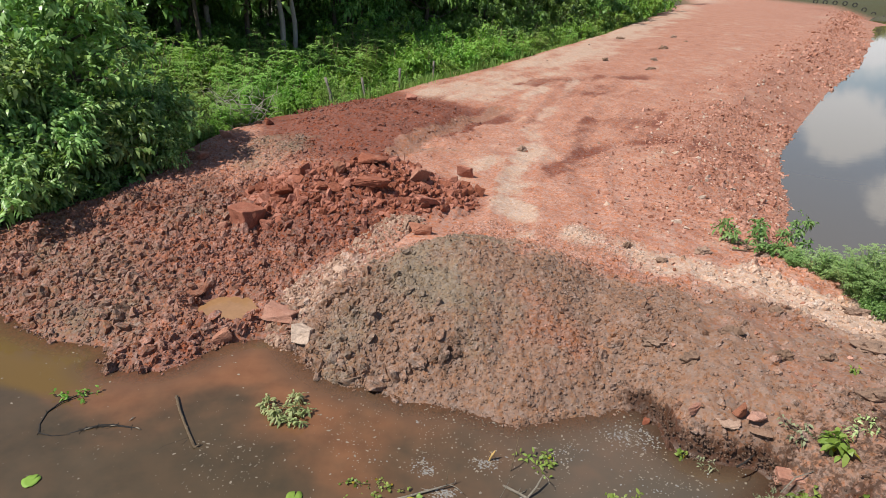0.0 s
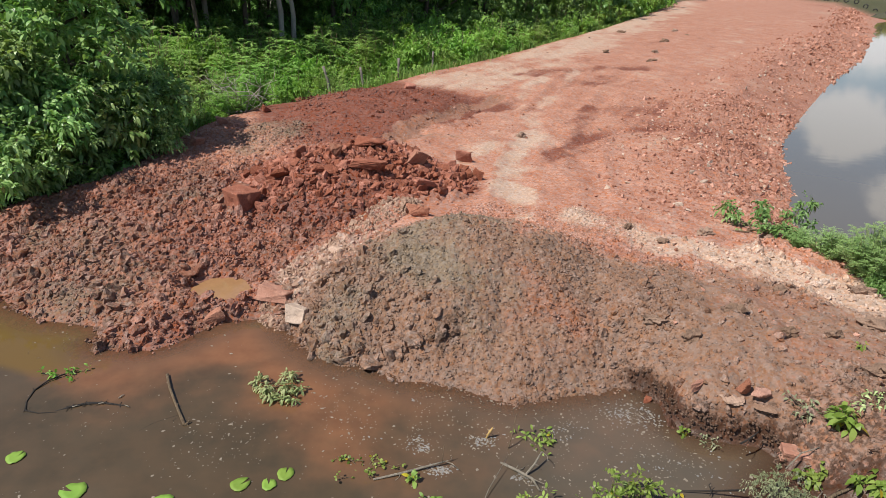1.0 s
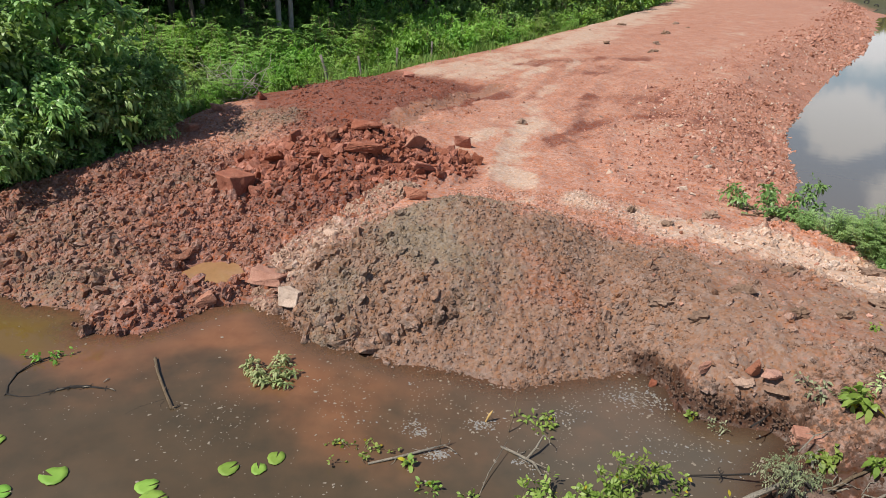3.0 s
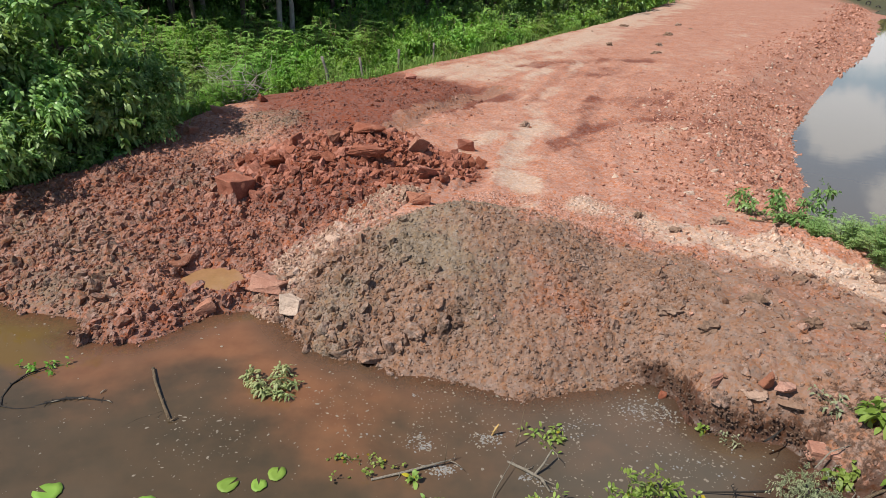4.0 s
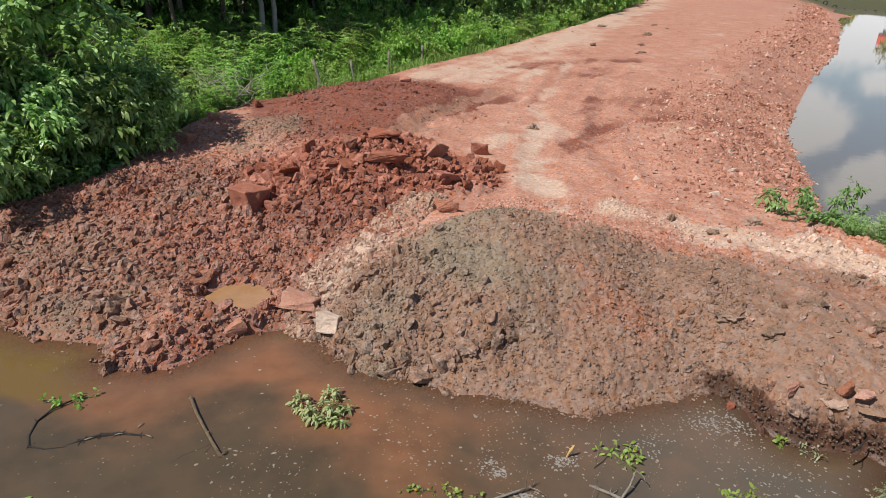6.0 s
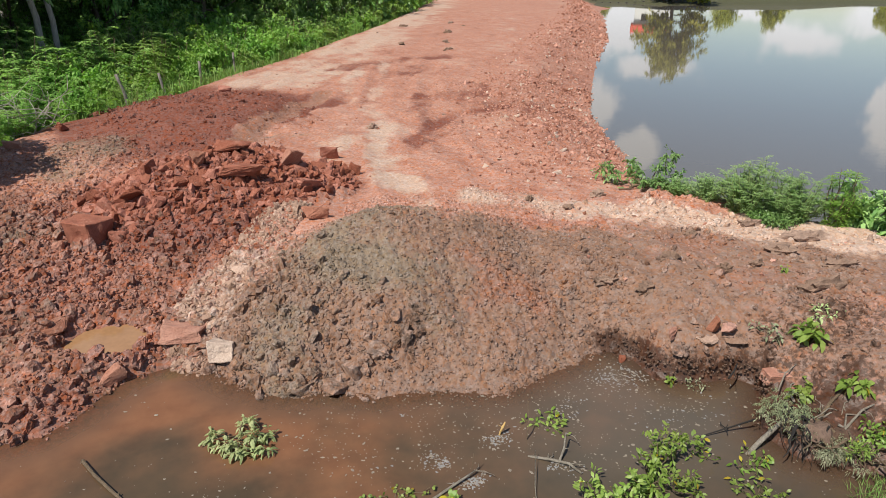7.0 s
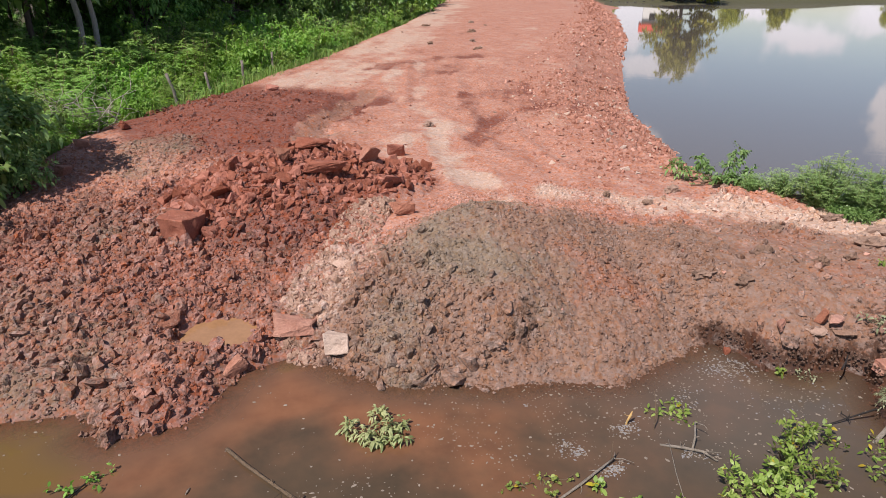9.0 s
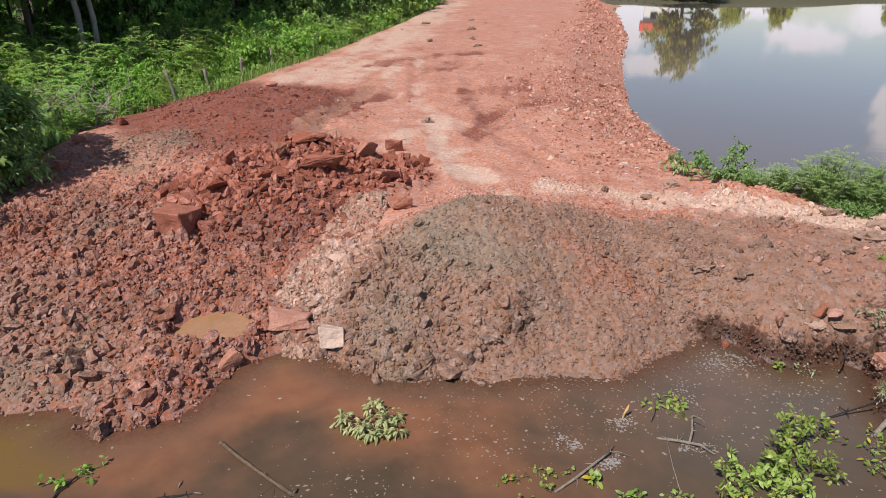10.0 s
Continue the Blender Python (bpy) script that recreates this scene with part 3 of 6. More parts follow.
# ---- the lie of the land ----
NEAR_SHORE = [(-90, 40), (-14, 16.5), (-8.5, 13.3), (-7.0, 12.1), (-5.9, 11.0), (-5.2, 10.6), (-4.38, 10.42), (-4.2, 10.2), (-4.3, 10.0), (-4.1, 9.8), (-3.4, 9.78), (-3.1, 9.97),
              (-2.87, 10.25), (-2.57, 10.6), (-2.15, 10.78), (-1.93, 10.78), (-1.62, 10.42), (-1.4, 10.0), (-1.05, 9.65), (-0.7, 9.42), (-0.35, 9.42), (0.05, 9.1), (0.4, 8.98), (0.85, 8.88),
              (1.25, 8.67), (1.57, 8.55), (1.93, 8.6), (2.4, 8.7), (3.04, 8.84), (3.3, 8.75), (3.45, 8.45), (3.4, 8.12), (3.6, 7.85), (3.95, 7.72), (4.35, 7.62), (4.45, 7.42), (4.15, 7.1),
              (3.85, 6.8), (3.78, 6.6), (3.8, 6.3), (3.98, 6.12), (4.2, 5.9), (4.5, 5.65), (5.0, 5.0), (6.0, 3.0), (9.0, -60.0)]
NEAR_POND = NEAR_SHORE + [(0, -120), (-120, -120), (-120, 40)]
POND_SHORE = [(87, 121), (45.6, 63.4), (32.6, 46.4), (22.6, 34.6), (17.1, 27.6), (13.2, 22.6), (11.2, 19.0), (10.5, 17.4), (9.6, 16.0), (8.9, 14.6), (8.2, 13.2),
              (8.4, 11.8), (8.9, 10.4), (9.8, 9.0), (12, 6.5), (16, 3), (24, -4), (70, -30), (200, -60)]
FAR_POND = POND_SHORE + [(420, -60), (420, 150), (170, 112), (117, 103), (96, 104)]
ROAD_LEFT = [(-30, 13.5), (-12, 13.9), (-7.8, 14.0), (-6.2, 15.6), (-5.2, 19.0), (-4.4, 21.2), (-3.3, 22.6), (-1.6, 24.0), (1.1, 28.6), (4.2, 33.1), (8.3, 39.9), (15.2, 51.4),
             (35.5, 89.0), (120, 250), (400, 900)]
FOREST = ROAD_LEFT + [(-900, 900), (-900, 13.5)]


def ground_height(x, y, detail=True):
    near, far, left = line_distance(x, y, NEAR_SHORE), line_distance(x, y, POND_SHORE + FAR_POND[-5:] + FAR_POND[:1]), line_distance(x, y, ROAD_LEFT)
    near = np.where(inside(x, y, NEAR_POND), -near, near)
    far = np.where(inside(x, y, FAR_POND), -far, far)
    wood = inside(x, y, FOREST)
    left = np.where(wood, -left, left)
    top = 0.86 + 0.012 * (y - 14).clip(0, 40) - 0.20 * step(-0.9, -2.4, x) * step(19.5, 17.5, y)
    slope_n = 0.17 + 0.30 * step(-2.0, 3.0, x)
    shelf = 0.02 + 0.08 * step(1.0, -1.0, x) * step(0.0, 0.5, near) + 0.40 * step(2.5, 4.0, x) * (1 - 0.85 * blob(x, y, 4.15, 6.45, 0.7, 0.75)) * step(0.0, 0.13, near)
    a = np.where(near > 0, near * slope_n + shelf * step(0.0, 0.1, near), near * 0.22)
    slope_f = 0.42 + 0.5 * step(15.5, 13.0, y)
    b = np.where(far > 0, far * slope_f, far * 0.35)
    rim = 0.62 + 0.30 * step(15.5, 20.5, y)
    c = np.where(left > 0, rim + left * 0.35, rim + left * 0.6).clip(0.16, None)
    k = 0.06
    z = -k * np.log(np.exp(-top / k) + np.exp(-a.clip(-0.6, 3) / k) + np.exp(-b.clip(-0.6, 3) / k) + np.exp(-c / k))
    dry = step(-0.05, 0.35, z)
    # long swells, wheel ruts and the dip that holds the puddle
    z = z + 0.05 * fbm(x * 0.45, y * 0.45, 3, 5) * dry
    for line, w, d in (([(2.2, 13.0), (3.0, 17.0), (4.6, 22.0), (8.0, 30.0), (14, 40)], 0.28, 0.05), ([(3.9, 13.2), (4.6, 17.0), (6.4, 22.0), (10.0, 30.0), (16, 40)], 0.28, 0.05),
                       ([(0.4, 18.6), (2.0, 21.0), (3.4, 23.6)], 0.28, 0.10), ([(4.9, 14.2), (5.6, 17.4), (7.6, 21.5), (11.2, 28.0), (17.5, 38)], 0.2, 0.03), ([(1.5, 13.4), (2.1, 16.4), (3.6, 20.4), (7.0, 28.4)], 0.16, 0.03), ([(4.4, 18.0), (5.4, 18.9), (7.2, 19.6), (8.4, 20.4)], 0.3, 0.06), ([(6.0, 26.6), (8.4, 27.4), (10.2, 28.6)], 0.5, 0.08), ([(1.0, 12.9), (1.7, 15.0), (3.5, 17.4), (6.5, 19.5)], 0.22, 0.03)):
        q = line_distance(x, y, line) / w
        z = z - 0.5 * d * np.exp(-q ** 2) + 0.4 * d * np.exp(-((q - 1.7) / 0.6) ** 2)
    z = z - 0.24 * np.exp(-((x + 2.86) / 0.52) ** 2 - ((y - 11.36) / 0.48) ** 2) + 0.12 * np.exp(-((x + 2.65) / 0.85) ** 2 - ((y - 10.78) / 0.17) ** 2)
    z = z + 0.13 * np.exp(-((np.sqrt(((x + 2.86) / 0.52) ** 2 + ((y - 11.36) / 0.48) ** 2) - 1.35) / 0.28) ** 2)
    if detail:
        field = step(0.3, -1.2, x + 0.25 * (y - 12)) * step(20, 16, y) * dry * np.where(wood, 0.3, 1) * (1 - 0.85 * blob(x, y, -2.86, 11.36, 0.52, 0.46))
        bank = step(3.4, 1.2, far) * step(11.5, 14, y) * dry
        scar = step(2.4, 3.4, x) * step(1.6, 0.2, near) * dry
        calm = dry * (1 - field) * (1 - bank)
        z = z + field * (0.075 * chunks(x, y, 0.24, 3) + 0.05 * chunks(x, y, 0.12, 8) + 0.03 * chunks(x, y, 0.06, 15) + 0.12 * fbm(x * 1.0, y * 1.0, 4, 2, 0.6) - 0.06)
        z = z + bank * (0.07 * chunks(x, y, 0.22, 13) + 0.03 * chunks(x, y, 0.1, 14) + 0.05 * fbm(x * 2.5, y * 2.5, 3, 12) - 0.05)
        z = z + scar * (0.05 * chunks(x, y, 0.2, 23) + 0.03 * chunks(x, y, 0.09, 24) + 0.05 * fbm(x * 3, y * 3, 2, 22) - 0.02)
        z = z + calm * (0.036 * fbm(x * 2.3, y * 2.3, 3, 31, 0.65) + 0.025 * step(13, 17, y) * fbm(left * 2.4, y * 0.35, 2, 33) + 0.018 * step(0.35, 0.8, lumps(x, y, 0.3, 41)) * step(2.5, 4, x))
        # lumpy worked ground beside the mound
        worked = calm * step(13.5, 11.5, y) * step(2.0, 3.2, x)
        z = z + worked * (0.07 * fbm(x * 2.6, y * 2.6, 3, 51, 0.65) + (0.05 * chunks(x, y, 0.19, 53) + 0.035 * chunks(x, y, 0.09, 56)) * step(-0.2, 0.3, fbm(x * 0.9, y * 0.9, 2, 55)))
    return z, near, far, left, wood


def mound_height(x, y):
    r = np.sqrt(((x - 1.2) / np.where(x < 1.2, 1.2, 1.55)) ** 2 + ((y - 11.3) / np.where(y < 11.3, 0.92, 0.98)) ** 2)
    r = r + 0.10 * fbm(x * 0.9, y * 0.9, 3, 61)
    z = 1.56 - 0.50 * np.sqrt(r ** 2 + 0.10) + 0.09 * fbm(x * 1.3, y * 1.3, 4, 67, 0.6)
    near = line_distance(x, y, NEAR_SHORE)
    near = np.where(inside(x, y, NEAR_POND), -near * 0.22, near * 0.35 + 0.55 * (near - 0.1).clip(0, None))
    z = np.minimum(z, near)
    dry = step(-0.14, 0.10, z)
    return z + dry * (0.035 * chunks(x, y, 0.19, 63) + 0.036 * chunks(x, y, 0.10, 65) + 0.024 * chunks(x, y, 0.055, 66) + 0.03 * fbm(x * 4, y * 4, 3, 68, 0.7))


def rubble_height(x, y):
    r = np.sqrt(((x + 0.7) / 2.45) ** 2 + ((y - 15.05) / 1.75) ** 2) + 0.16 * fbm(x * 0.8, y * 0.8, 3, 71)
    r = r.clip(0.001, None)
    return 0.78 + 0.74 * np.exp(-(r / 0.74) ** 2.4) - 0.42 * step(0.8, 1.5, r) - 2.0 * (r - 1.1).clip(0, None) + 0.06 * chunks(x, y, 0.24, 73) + 0.04 * chunks(x, y, 0.12, 74)


def heap_height(x, y):
    """The broad spread heap of fresh red soil."""
    u, v = x + 0.3, y - 21.4
    u, v = u * 0.93 - v * 0.36, u * 0.36 + v * 0.93
    r = np.sqrt((u / 3.3) ** 2 + (v / 4.8) ** 2) + 0.10 * fbm(x * 0.6, y * 0.6, 3, 81)
    g = line_distance(x, y, [(0.2, 18.2), (1.47, 20.4), (3.3, 23.7)])
    return 0.86 - 0.10 * np.exp(-(g / 0.3) ** 2) + 0.42 * step(1.05, 0.25, r) - 0.5 * step(0.95, 1.35, r) - 2.0 * (r - 1.2).clip(0, None) + 0.06 * fbm(x * 2.2, y * 2.2, 2, 83) + 0.03 * chunks(x, y, 0.24, 85) + 0.03 * chunks(x, y, 0.13, 86)


def ridge_height(x, y):
    """The low pinkish ridge of broken stone against the grey mound."""
    q = line_distance(x, y, [(-1.45, 10.95), (-0.95, 11.65), (-0.25, 12.6), (0.1, 13.2)])
    return 0.04 + 0.24 * (y - 10.6).clip(0, 3) + 0.28 * np.exp(-(q / 0.5) ** 2) * step(10.6, 11.6, y) - 1.1 * step(0.55, 1.5, q) - 0.5 * (q - 1.5).clip(0, None) + 0.06 * chunks(x, y, 0.2, 93) + 0.035 * chunks(x, y, 0.1, 94)


def surface(x, y):
    z = ground_height(x, y)[0]
    for f in (mound_height, rubble_height, heap_height, ridge_height):
        z = np.maximum(z, f(x, y))
    return z


def soils(x, y, z):
    """What the ground is made of: two sets of four masks."""
    _, near, far, left, wood = ground_height(x, y, False)
    one = np.ones_like(x)
    x, y = (x + 0.42 * fbm(x * 0.8, y * 0.8, 3, 101) + 0.13 * fbm(x * 3.1, y * 3.1, 3, 103), y + 0.42 * fbm(x * 0.8, y * 0.8, 3, 105) + 0.13 * fbm(x * 3.1, y * 3.1, 3, 107))
    road = np.where(wood, 0, 1) * one
    patch = fbm(x * 0.55, y * 0.55, 4, 111)
    grey = (0.44 + 0.8 * patch + 0.3 * blob(x, y, 1.0, 11.2, 1.3, 0.9)) * blob(x, y, 0.95, 9.9, 2.4, 2.3) * step(-1.5, -0.5, x - 0.35 * (y - 10.3)) * (1 - 0.45 * step(1.6, 3.4, x)) + 0.2 * blob(x, y, 2.2, 11.9, 1.0, 0.6)
    grey = np.maximum(grey, 0.28 * blob(x, y, -4.9, 11.6, 1.2, 1.0)) + 0.5 * blob(x, y, -3.2, 18.6, 1.1, 1.3) + 0.4 * blob(x, y, -6.2, 13.4, 0.9, 0.6)
    grey = np.maximum(grey, 0.32 * blob(x, y, -4.0, 14.6, 1.2, 0.5, 20)) + 0.4 * blob(x, y, 1.2, 18.4, 0.7, 0.25)
    grey = grey + 0.35 * (patch - 0.2).clip(0, 1) * step(0, -1.5, x) * step(16, 13, y)
    orange = 0.95 * value_noise(x * 2.3, y * 2.3, 119) * blob(x, y, 2.05, 10.0, 0.6, 0.9) + 0.35 * blob(x, y, 2.8, 9.7, 0.6, 0.5) + 0.5 * blob(x, y, 3.4, 8.1, 0.4, 0.2) + 0.5 * blob(x, y, 5.7, 9.7, 0.6, 0.4) + 0.5 * blob(x, y, 5.4, 8.4, 0.5, 0.22) + 0.4 * blob(x, y, 3.4, 12.2, 0.6, 0.5)
    streak = line_distance(x, y, [(3.4, 12.9), (4.6, 11.6), (6.2, 10.8), (7.2, 9.8), (8.6, 8.4)])
    pale = (0.58 + 0.36 * step(4.5, 6.5, x)) * step(0.85, 0.1, streak) * road
    pale = np.maximum(pale, 0.8 * blob(x, y, 2.35, 14.4, 0.55, 0.6)) + 0.3 * blob(x, y, 2.4, 17.2, 1.3, 2.2, -20)
    far_road = step(20, 27, y) * road * step(0.2, 1.2, left) * step(5.5 + 0 * left, 2.5 + 0 * left, left)
    pale = np.maximum(pale, 0.68 * far_road) + 0.14 * road * step(16, 12, y) * step(1, 3, x) + 0.5 * patch * road * step(0, 2, x) + 0.3 * fbm(x * 1.7, y * 1.7, 4, 113) * road * step(0, 2, x)
    pale = np.maximum(pale, 0.5 * blob(x, y, -1.1, 11.6, 0.6, 1.0, -35))
    pale = pale + 0.42 * step(0.45, 0.1, line_distance(x, y, [(2.2, 13.0), (3.0, 17.0), (4.6, 22.0), (8.0, 30.0)])) + 0.35 * step(0.4, 0.1, line_distance(x, y, [(1.0, 14.0), (2.0, 17.5), (3.6, 22.0), (6.4, 29.0)]))
    pale = pale * (1 - 0.6 * step(11.6, 10.4, y) * step(2.0, 3.0, x) * step(6.6, 5.0, x))
    lanes = fbm(left * 2.4, y * 0.35, 4, 33) * step(13, 17, y) * road
    pale = (pale + 0.4 * lanes) * (1 - 0.95 * blob(x, y, 0.0, 21.8, 3.1, 4.2, 21))
    beside = (x - 1.47) * 0.866 - (y - 20.4) * 0.5 - 0.15 - 0.2 * (y - 19).clip(0, 6)
    deep = 1.3 * blob(x, y, -0.2, 21.6, 3.5, 4.8, 21) * step(0.3, -0.1, beside) + 0.9 * blob(x, y, -0.5, 15.0, 2.2, 1.7)
    groove = step(0.42, 0.2, line_distance(x, y, [(0.2, 18.2), (1.47, 20.4), (3.3, 23.7)]))
    pale, deep, orange = pale + 0.12 * groove, deep * (1 - 0.8 * groove), orange + 0.75 * groove
    deep = np.maximum(deep, 0.8 * step(0.9, 0.3, line_distance(x, y, [(4.6, 28.3), (6.7, 29.5), (9.2, 30.7), (11.6, 31.2)])) * 0.65 + 0.25 * step(6.5, 4.5, far) * step(14.0, 17.0, y) * step(40, 30, y) * road)
    deep = np.maximum(deep, 0.55 * step(0.5, 0.1, line_distance(x, y, [(3.9, 16.6), (4.7, 18.8), (5.4, 20.4), (6.6, 22.8)])))
    deep = np.maximum(deep, 0.32 * blob(x, y, 8.2, 27.6, 2.4, 1.4, 20)) + 0.60 * step(0.5, -1.0, x) * step(19, 15, y)
    deep = np.maximum(deep, 0.7 * blob(x, y, -3.4, 10.0, 0.9, 0.35)) + 0.4 * step(0.5, 0.1, line_distance(x, y, [(5.0, 18.5), (6.3, 19.4), (8.0, 20.3)])) + 0.25 * step(0.4, 0.05, line_distance(x, y, [(4.2, 16.0), (4.8, 18.0), (5.6, 20.0)]))
    deep = deep - 0.35 * patch * road * step(0, 2, x) - 0.5 * lanes + 0.35 * fbm(x * 1.3, y * 1.3, 4, 115) * road * step(0, 2, x)
    brown = 0.75 * step(2.0, 3.6, x) * step(12.6, 10.2, y + 0.25 * (x - 4)) * (1 - wood) + 0.55 * blob(x, y, 3.0, 9.3, 1.2, 0.9) + 1.1 * blob(x, y, 1.0, 9.7, 2.9, 2.0)
    brown = np.maximum(brown, (0.18 + 0.24 * step(-2.8, -4.2, x)) * step(0.5, -1.5, x) * step(20, 15, y)) + 0.3 * patch * step(4, 0, y - 12)
    litter = np.where(wood, step(0.0, 0.9, -left), 0) * one
    litter = np.maximum(litter, 0.7 * step(0.9, 0.3, far) * step(13.5, 12.0, y) * step(-0.2, 0.3, far))
    litter = np.maximum(litter, step(60, 110, y) * step(60, 90, x))
    wet = step(0.035, 0.0, z) * 0.25
    wet = np.maximum(wet, step(0.40, 0.26, z + 0.10 * fbm(x * 3, y * 3, 3, 117)) * step(2.9, 3.4, x) * step(0.7, 0.25, near))
    wet = np.maximum(wet, 0.95 * blob(x, y, 4.2, 6.3, 0.75, 0.8))
    wet = np.maximum(wet, 0.42 * blob(x, y, 0.78, 9.6, 0.2, 0.3))
    wet = np.maximum(wet, 0.42 * blob(x, y, 5.0, 7.3, 1.0, 0.7))
    z0 = np.zeros_like(x)
    first = np.stack([grey, pale, deep.clip(0, 1), wet * one], -1).clip(0, 1)
    second = np.stack([brown * one, litter * one, orange, z0 + 1], -1).clip(0, 1)
    return first, second


def spread(*stretches):
    """Grid lines: (from, to, spacing) one after another, the spacing growing towards the next."""
    out = []
    for a, b, d in stretches:
        out.append(np.arange(a, b - 1e-6, d))
    out.append([stretches[-1][1]])
    return np.concatenate(out)


def outward(start, end, first, grow=1.25):
    out, d = [start], first
    while out[-1] < end:
        out.append(out[-1] + d)
        d *= grow
    return np.array(out)


def grid_mesh(name, xs, ys, height, material, colours, smooth=False):
    X, Y = np.meshgrid(xs, ys)
    x, y = X.ravel(), Y.ravel()
    z = height(x, y)
    nx, ny = len(xs), len(ys)
    i = (np.arange(ny - 1)[:, None] * nx + np.arange(nx - 1)[None]).ravel()
    quads = np.stack([i, i + 1, i + nx + 1, i + nx], 1)
    if not smooth:
        smooth = (x[i] > 0.9) | (y[i] > 17.5)
    return tri_mesh(name, np.stack([x, y, z], 1), quads, material, smooth, colours(x, y, z))


def soil_colours(x, y, z):
    a, b = soils(x, y, z)
    return {"soil": a, "soil2": b}


def build_ground():
    xs = np.concatenate([-outward(9.0, 1600, 0.15)[:0:-1], spread((-9.0, -6.5, 0.06), (-6.5, 1.2, 0.028), (1.2, 9.5, 0.04), (9.5, 14.0, 0.09), (14, 30, 0.3)), outward(30, 1600, 0.5)[1:]])
    ys = np.concatenate([-outward(-4.0, 1600, 0.5)[:0:-1], spread((4.0, 6.0, 0.2), (6.0, 9.4, 0.042), (9.4, 13.0, 0.028), (13.0, 16.0, 0.036), (16.0, 20.0, 0.055), (20, 30, 0.11), (30, 60, 0.35)), outward(60, 1600, 0.6)[1:]])
    me = grid_mesh("ground", xs, ys, lambda x, y: ground_height(x, y)[0], SOIL, soil_colours)
    return tagged(new("ground", me), "red laterite earth of a new causeway with pale tracks", "ground", kind="structure")


def water_colours(x, y, z):
    _, near, far, _, _ = ground_height(x, y, False)
    x0, y0 = x, y
    x, y = x + 0.5 * fbm(x * 0.9, y * 0.9, 3, 121), y + 0.4 * fbm(x * 0.9, y * 0.9, 3, 123)
    red = step(-2.1, -0.1, near) * 0.85 * step(-5.2, -4.0, x) * step(0.4, -1.2, x) + 0.14 * step(-1.2, 0.0, near) * step(3.9, 3.0, x) * step(-0.6, 1.2, x)
    red = np.maximum(red, 0.95 * blob(x, y, -2.0, 10.1, 1.3, 0.75)) + 0.34 * blob(x, y, 0.6, 8.0, 2.6, 1.1)
    ochre = 0.95 * blob(x, y, -5.2, 10.15, 1.35, 0.7, -30) + 0.8 * blob(x, y, 4.0, 7.75, 0.6, 0.18, -40) + 0.6 * blob(x, y, -2.2, 10.65, 0.3, 0.14)
    pond = np.where(inside(x0, y0, FAR_POND) | (x0 > 6), 1.0, 0.0)
    depth = np.where((x0 > -9) & (x0 < 6) & (y0 < 14), -surface(x0, y0), 1.0)
    return {"silt": np.stack([red * (1 - pond), ochre * (1 - pond), np.maximum(pond, 0.4 * step(-0.2, 2.2, x) * step(5.6, 7.0, y)), 0.25 + 0.75 * step(-0.02, 0.15, depth)], -1).clip(0, 1)}


def build_water():
    xs = np.concatenate([-outward(9.0, 900, 0.4, 1.4)[:0:-1], spread((-9.0, -6.0, 0.12), (-6.0, 4.8, 0.045), (4.8, 14, 0.5)), outward(14, 900, 1.0, 1.4)[1:]])
    ys = np.concatenate([-outward(-2.0, 900, 0.6, 1.4)[:0:-1], spread((2.0, 6.0, 0.12), (6.0, 11.2, 0.045), (11.2, 13.5, 0.12), (13.5, 30, 0.5)), outward(30, 900, 1.0, 1.4)[1:]])
    me = grid_mesh("water", xs, ys, lambda x, y: 0 * x, WATER, water_colours, True)
    return tagged(new("water", me), "still brown silty pond water reflecting sky and trees", "water", kind="structure")


def build_mounds():
    made = {}
    for name, label, f, box in (("soil_mound", "heap of crumbled grey clay soil at the water's edge", mound_height, (-2.2, 4.4, 8.3, 13.9)),
                                ("rubble_pile", "pile of broken red laterite rock on the causeway", rubble_height, (-3.6, 2.6, 12.4, 17.8)),
                                ("red_soil_heap", "low spread heap of fresh dark red soil", heap_height, (-5.6, 5.6, 15.4, 28.4)),
                                ("stone_ridge", "low ridge of crumbled pinkish stone beside the grey mound", ridge_height, (-3.0, 1.2, 9.6, 14.4))):
        thing = empty(name, label, "dirt pile" if "soil" in name else "rock pile")
        fine = {"soil_mound": 0.019, "stone_ridge": 0.026, "rubble_pile": 0.034}.get(name, 0.06)
        xs, ys = np.arange(box[0], box[1], fine), np.arange(box[2], box[3], fine)
        part("core", grid_mesh(name, xs, ys, lambda x, y: np.maximum(f(x, y), ground_height(x, y, False)[0] - 0.25), SOIL, soil_colours, True), thing)
        made[name] = thing
    return made


ground = build_ground()
water = build_water()
mounds = build_mounds()
puddle_heap = Heap()
pr = np.random.default_rng(4)
pa = np.arange(28) * 2 * math.pi / 28
prad = 1 + 0.05 * np.sin(pa * 3 + 1) + 0.03 * np.sin(pa * 5)
puddle_heap.add(np.concatenate([[(-2.86, 11.36, 0.15)], np.stack([-2.86 + 0.68 * prad * np.cos(pa), 11.36 + 0.60 * prad * np.sin(pa), 0 * pa + 0.15], 1)]),
                [(0, 1 + k, 1 + (k + 1) % 28) for k in range(28)])
puddle = tagged(new("puddle", puddle_heap.mesh("puddle", PUDDLE, True)), "shallow ochre puddle among broken clods", "water", kind="structure")


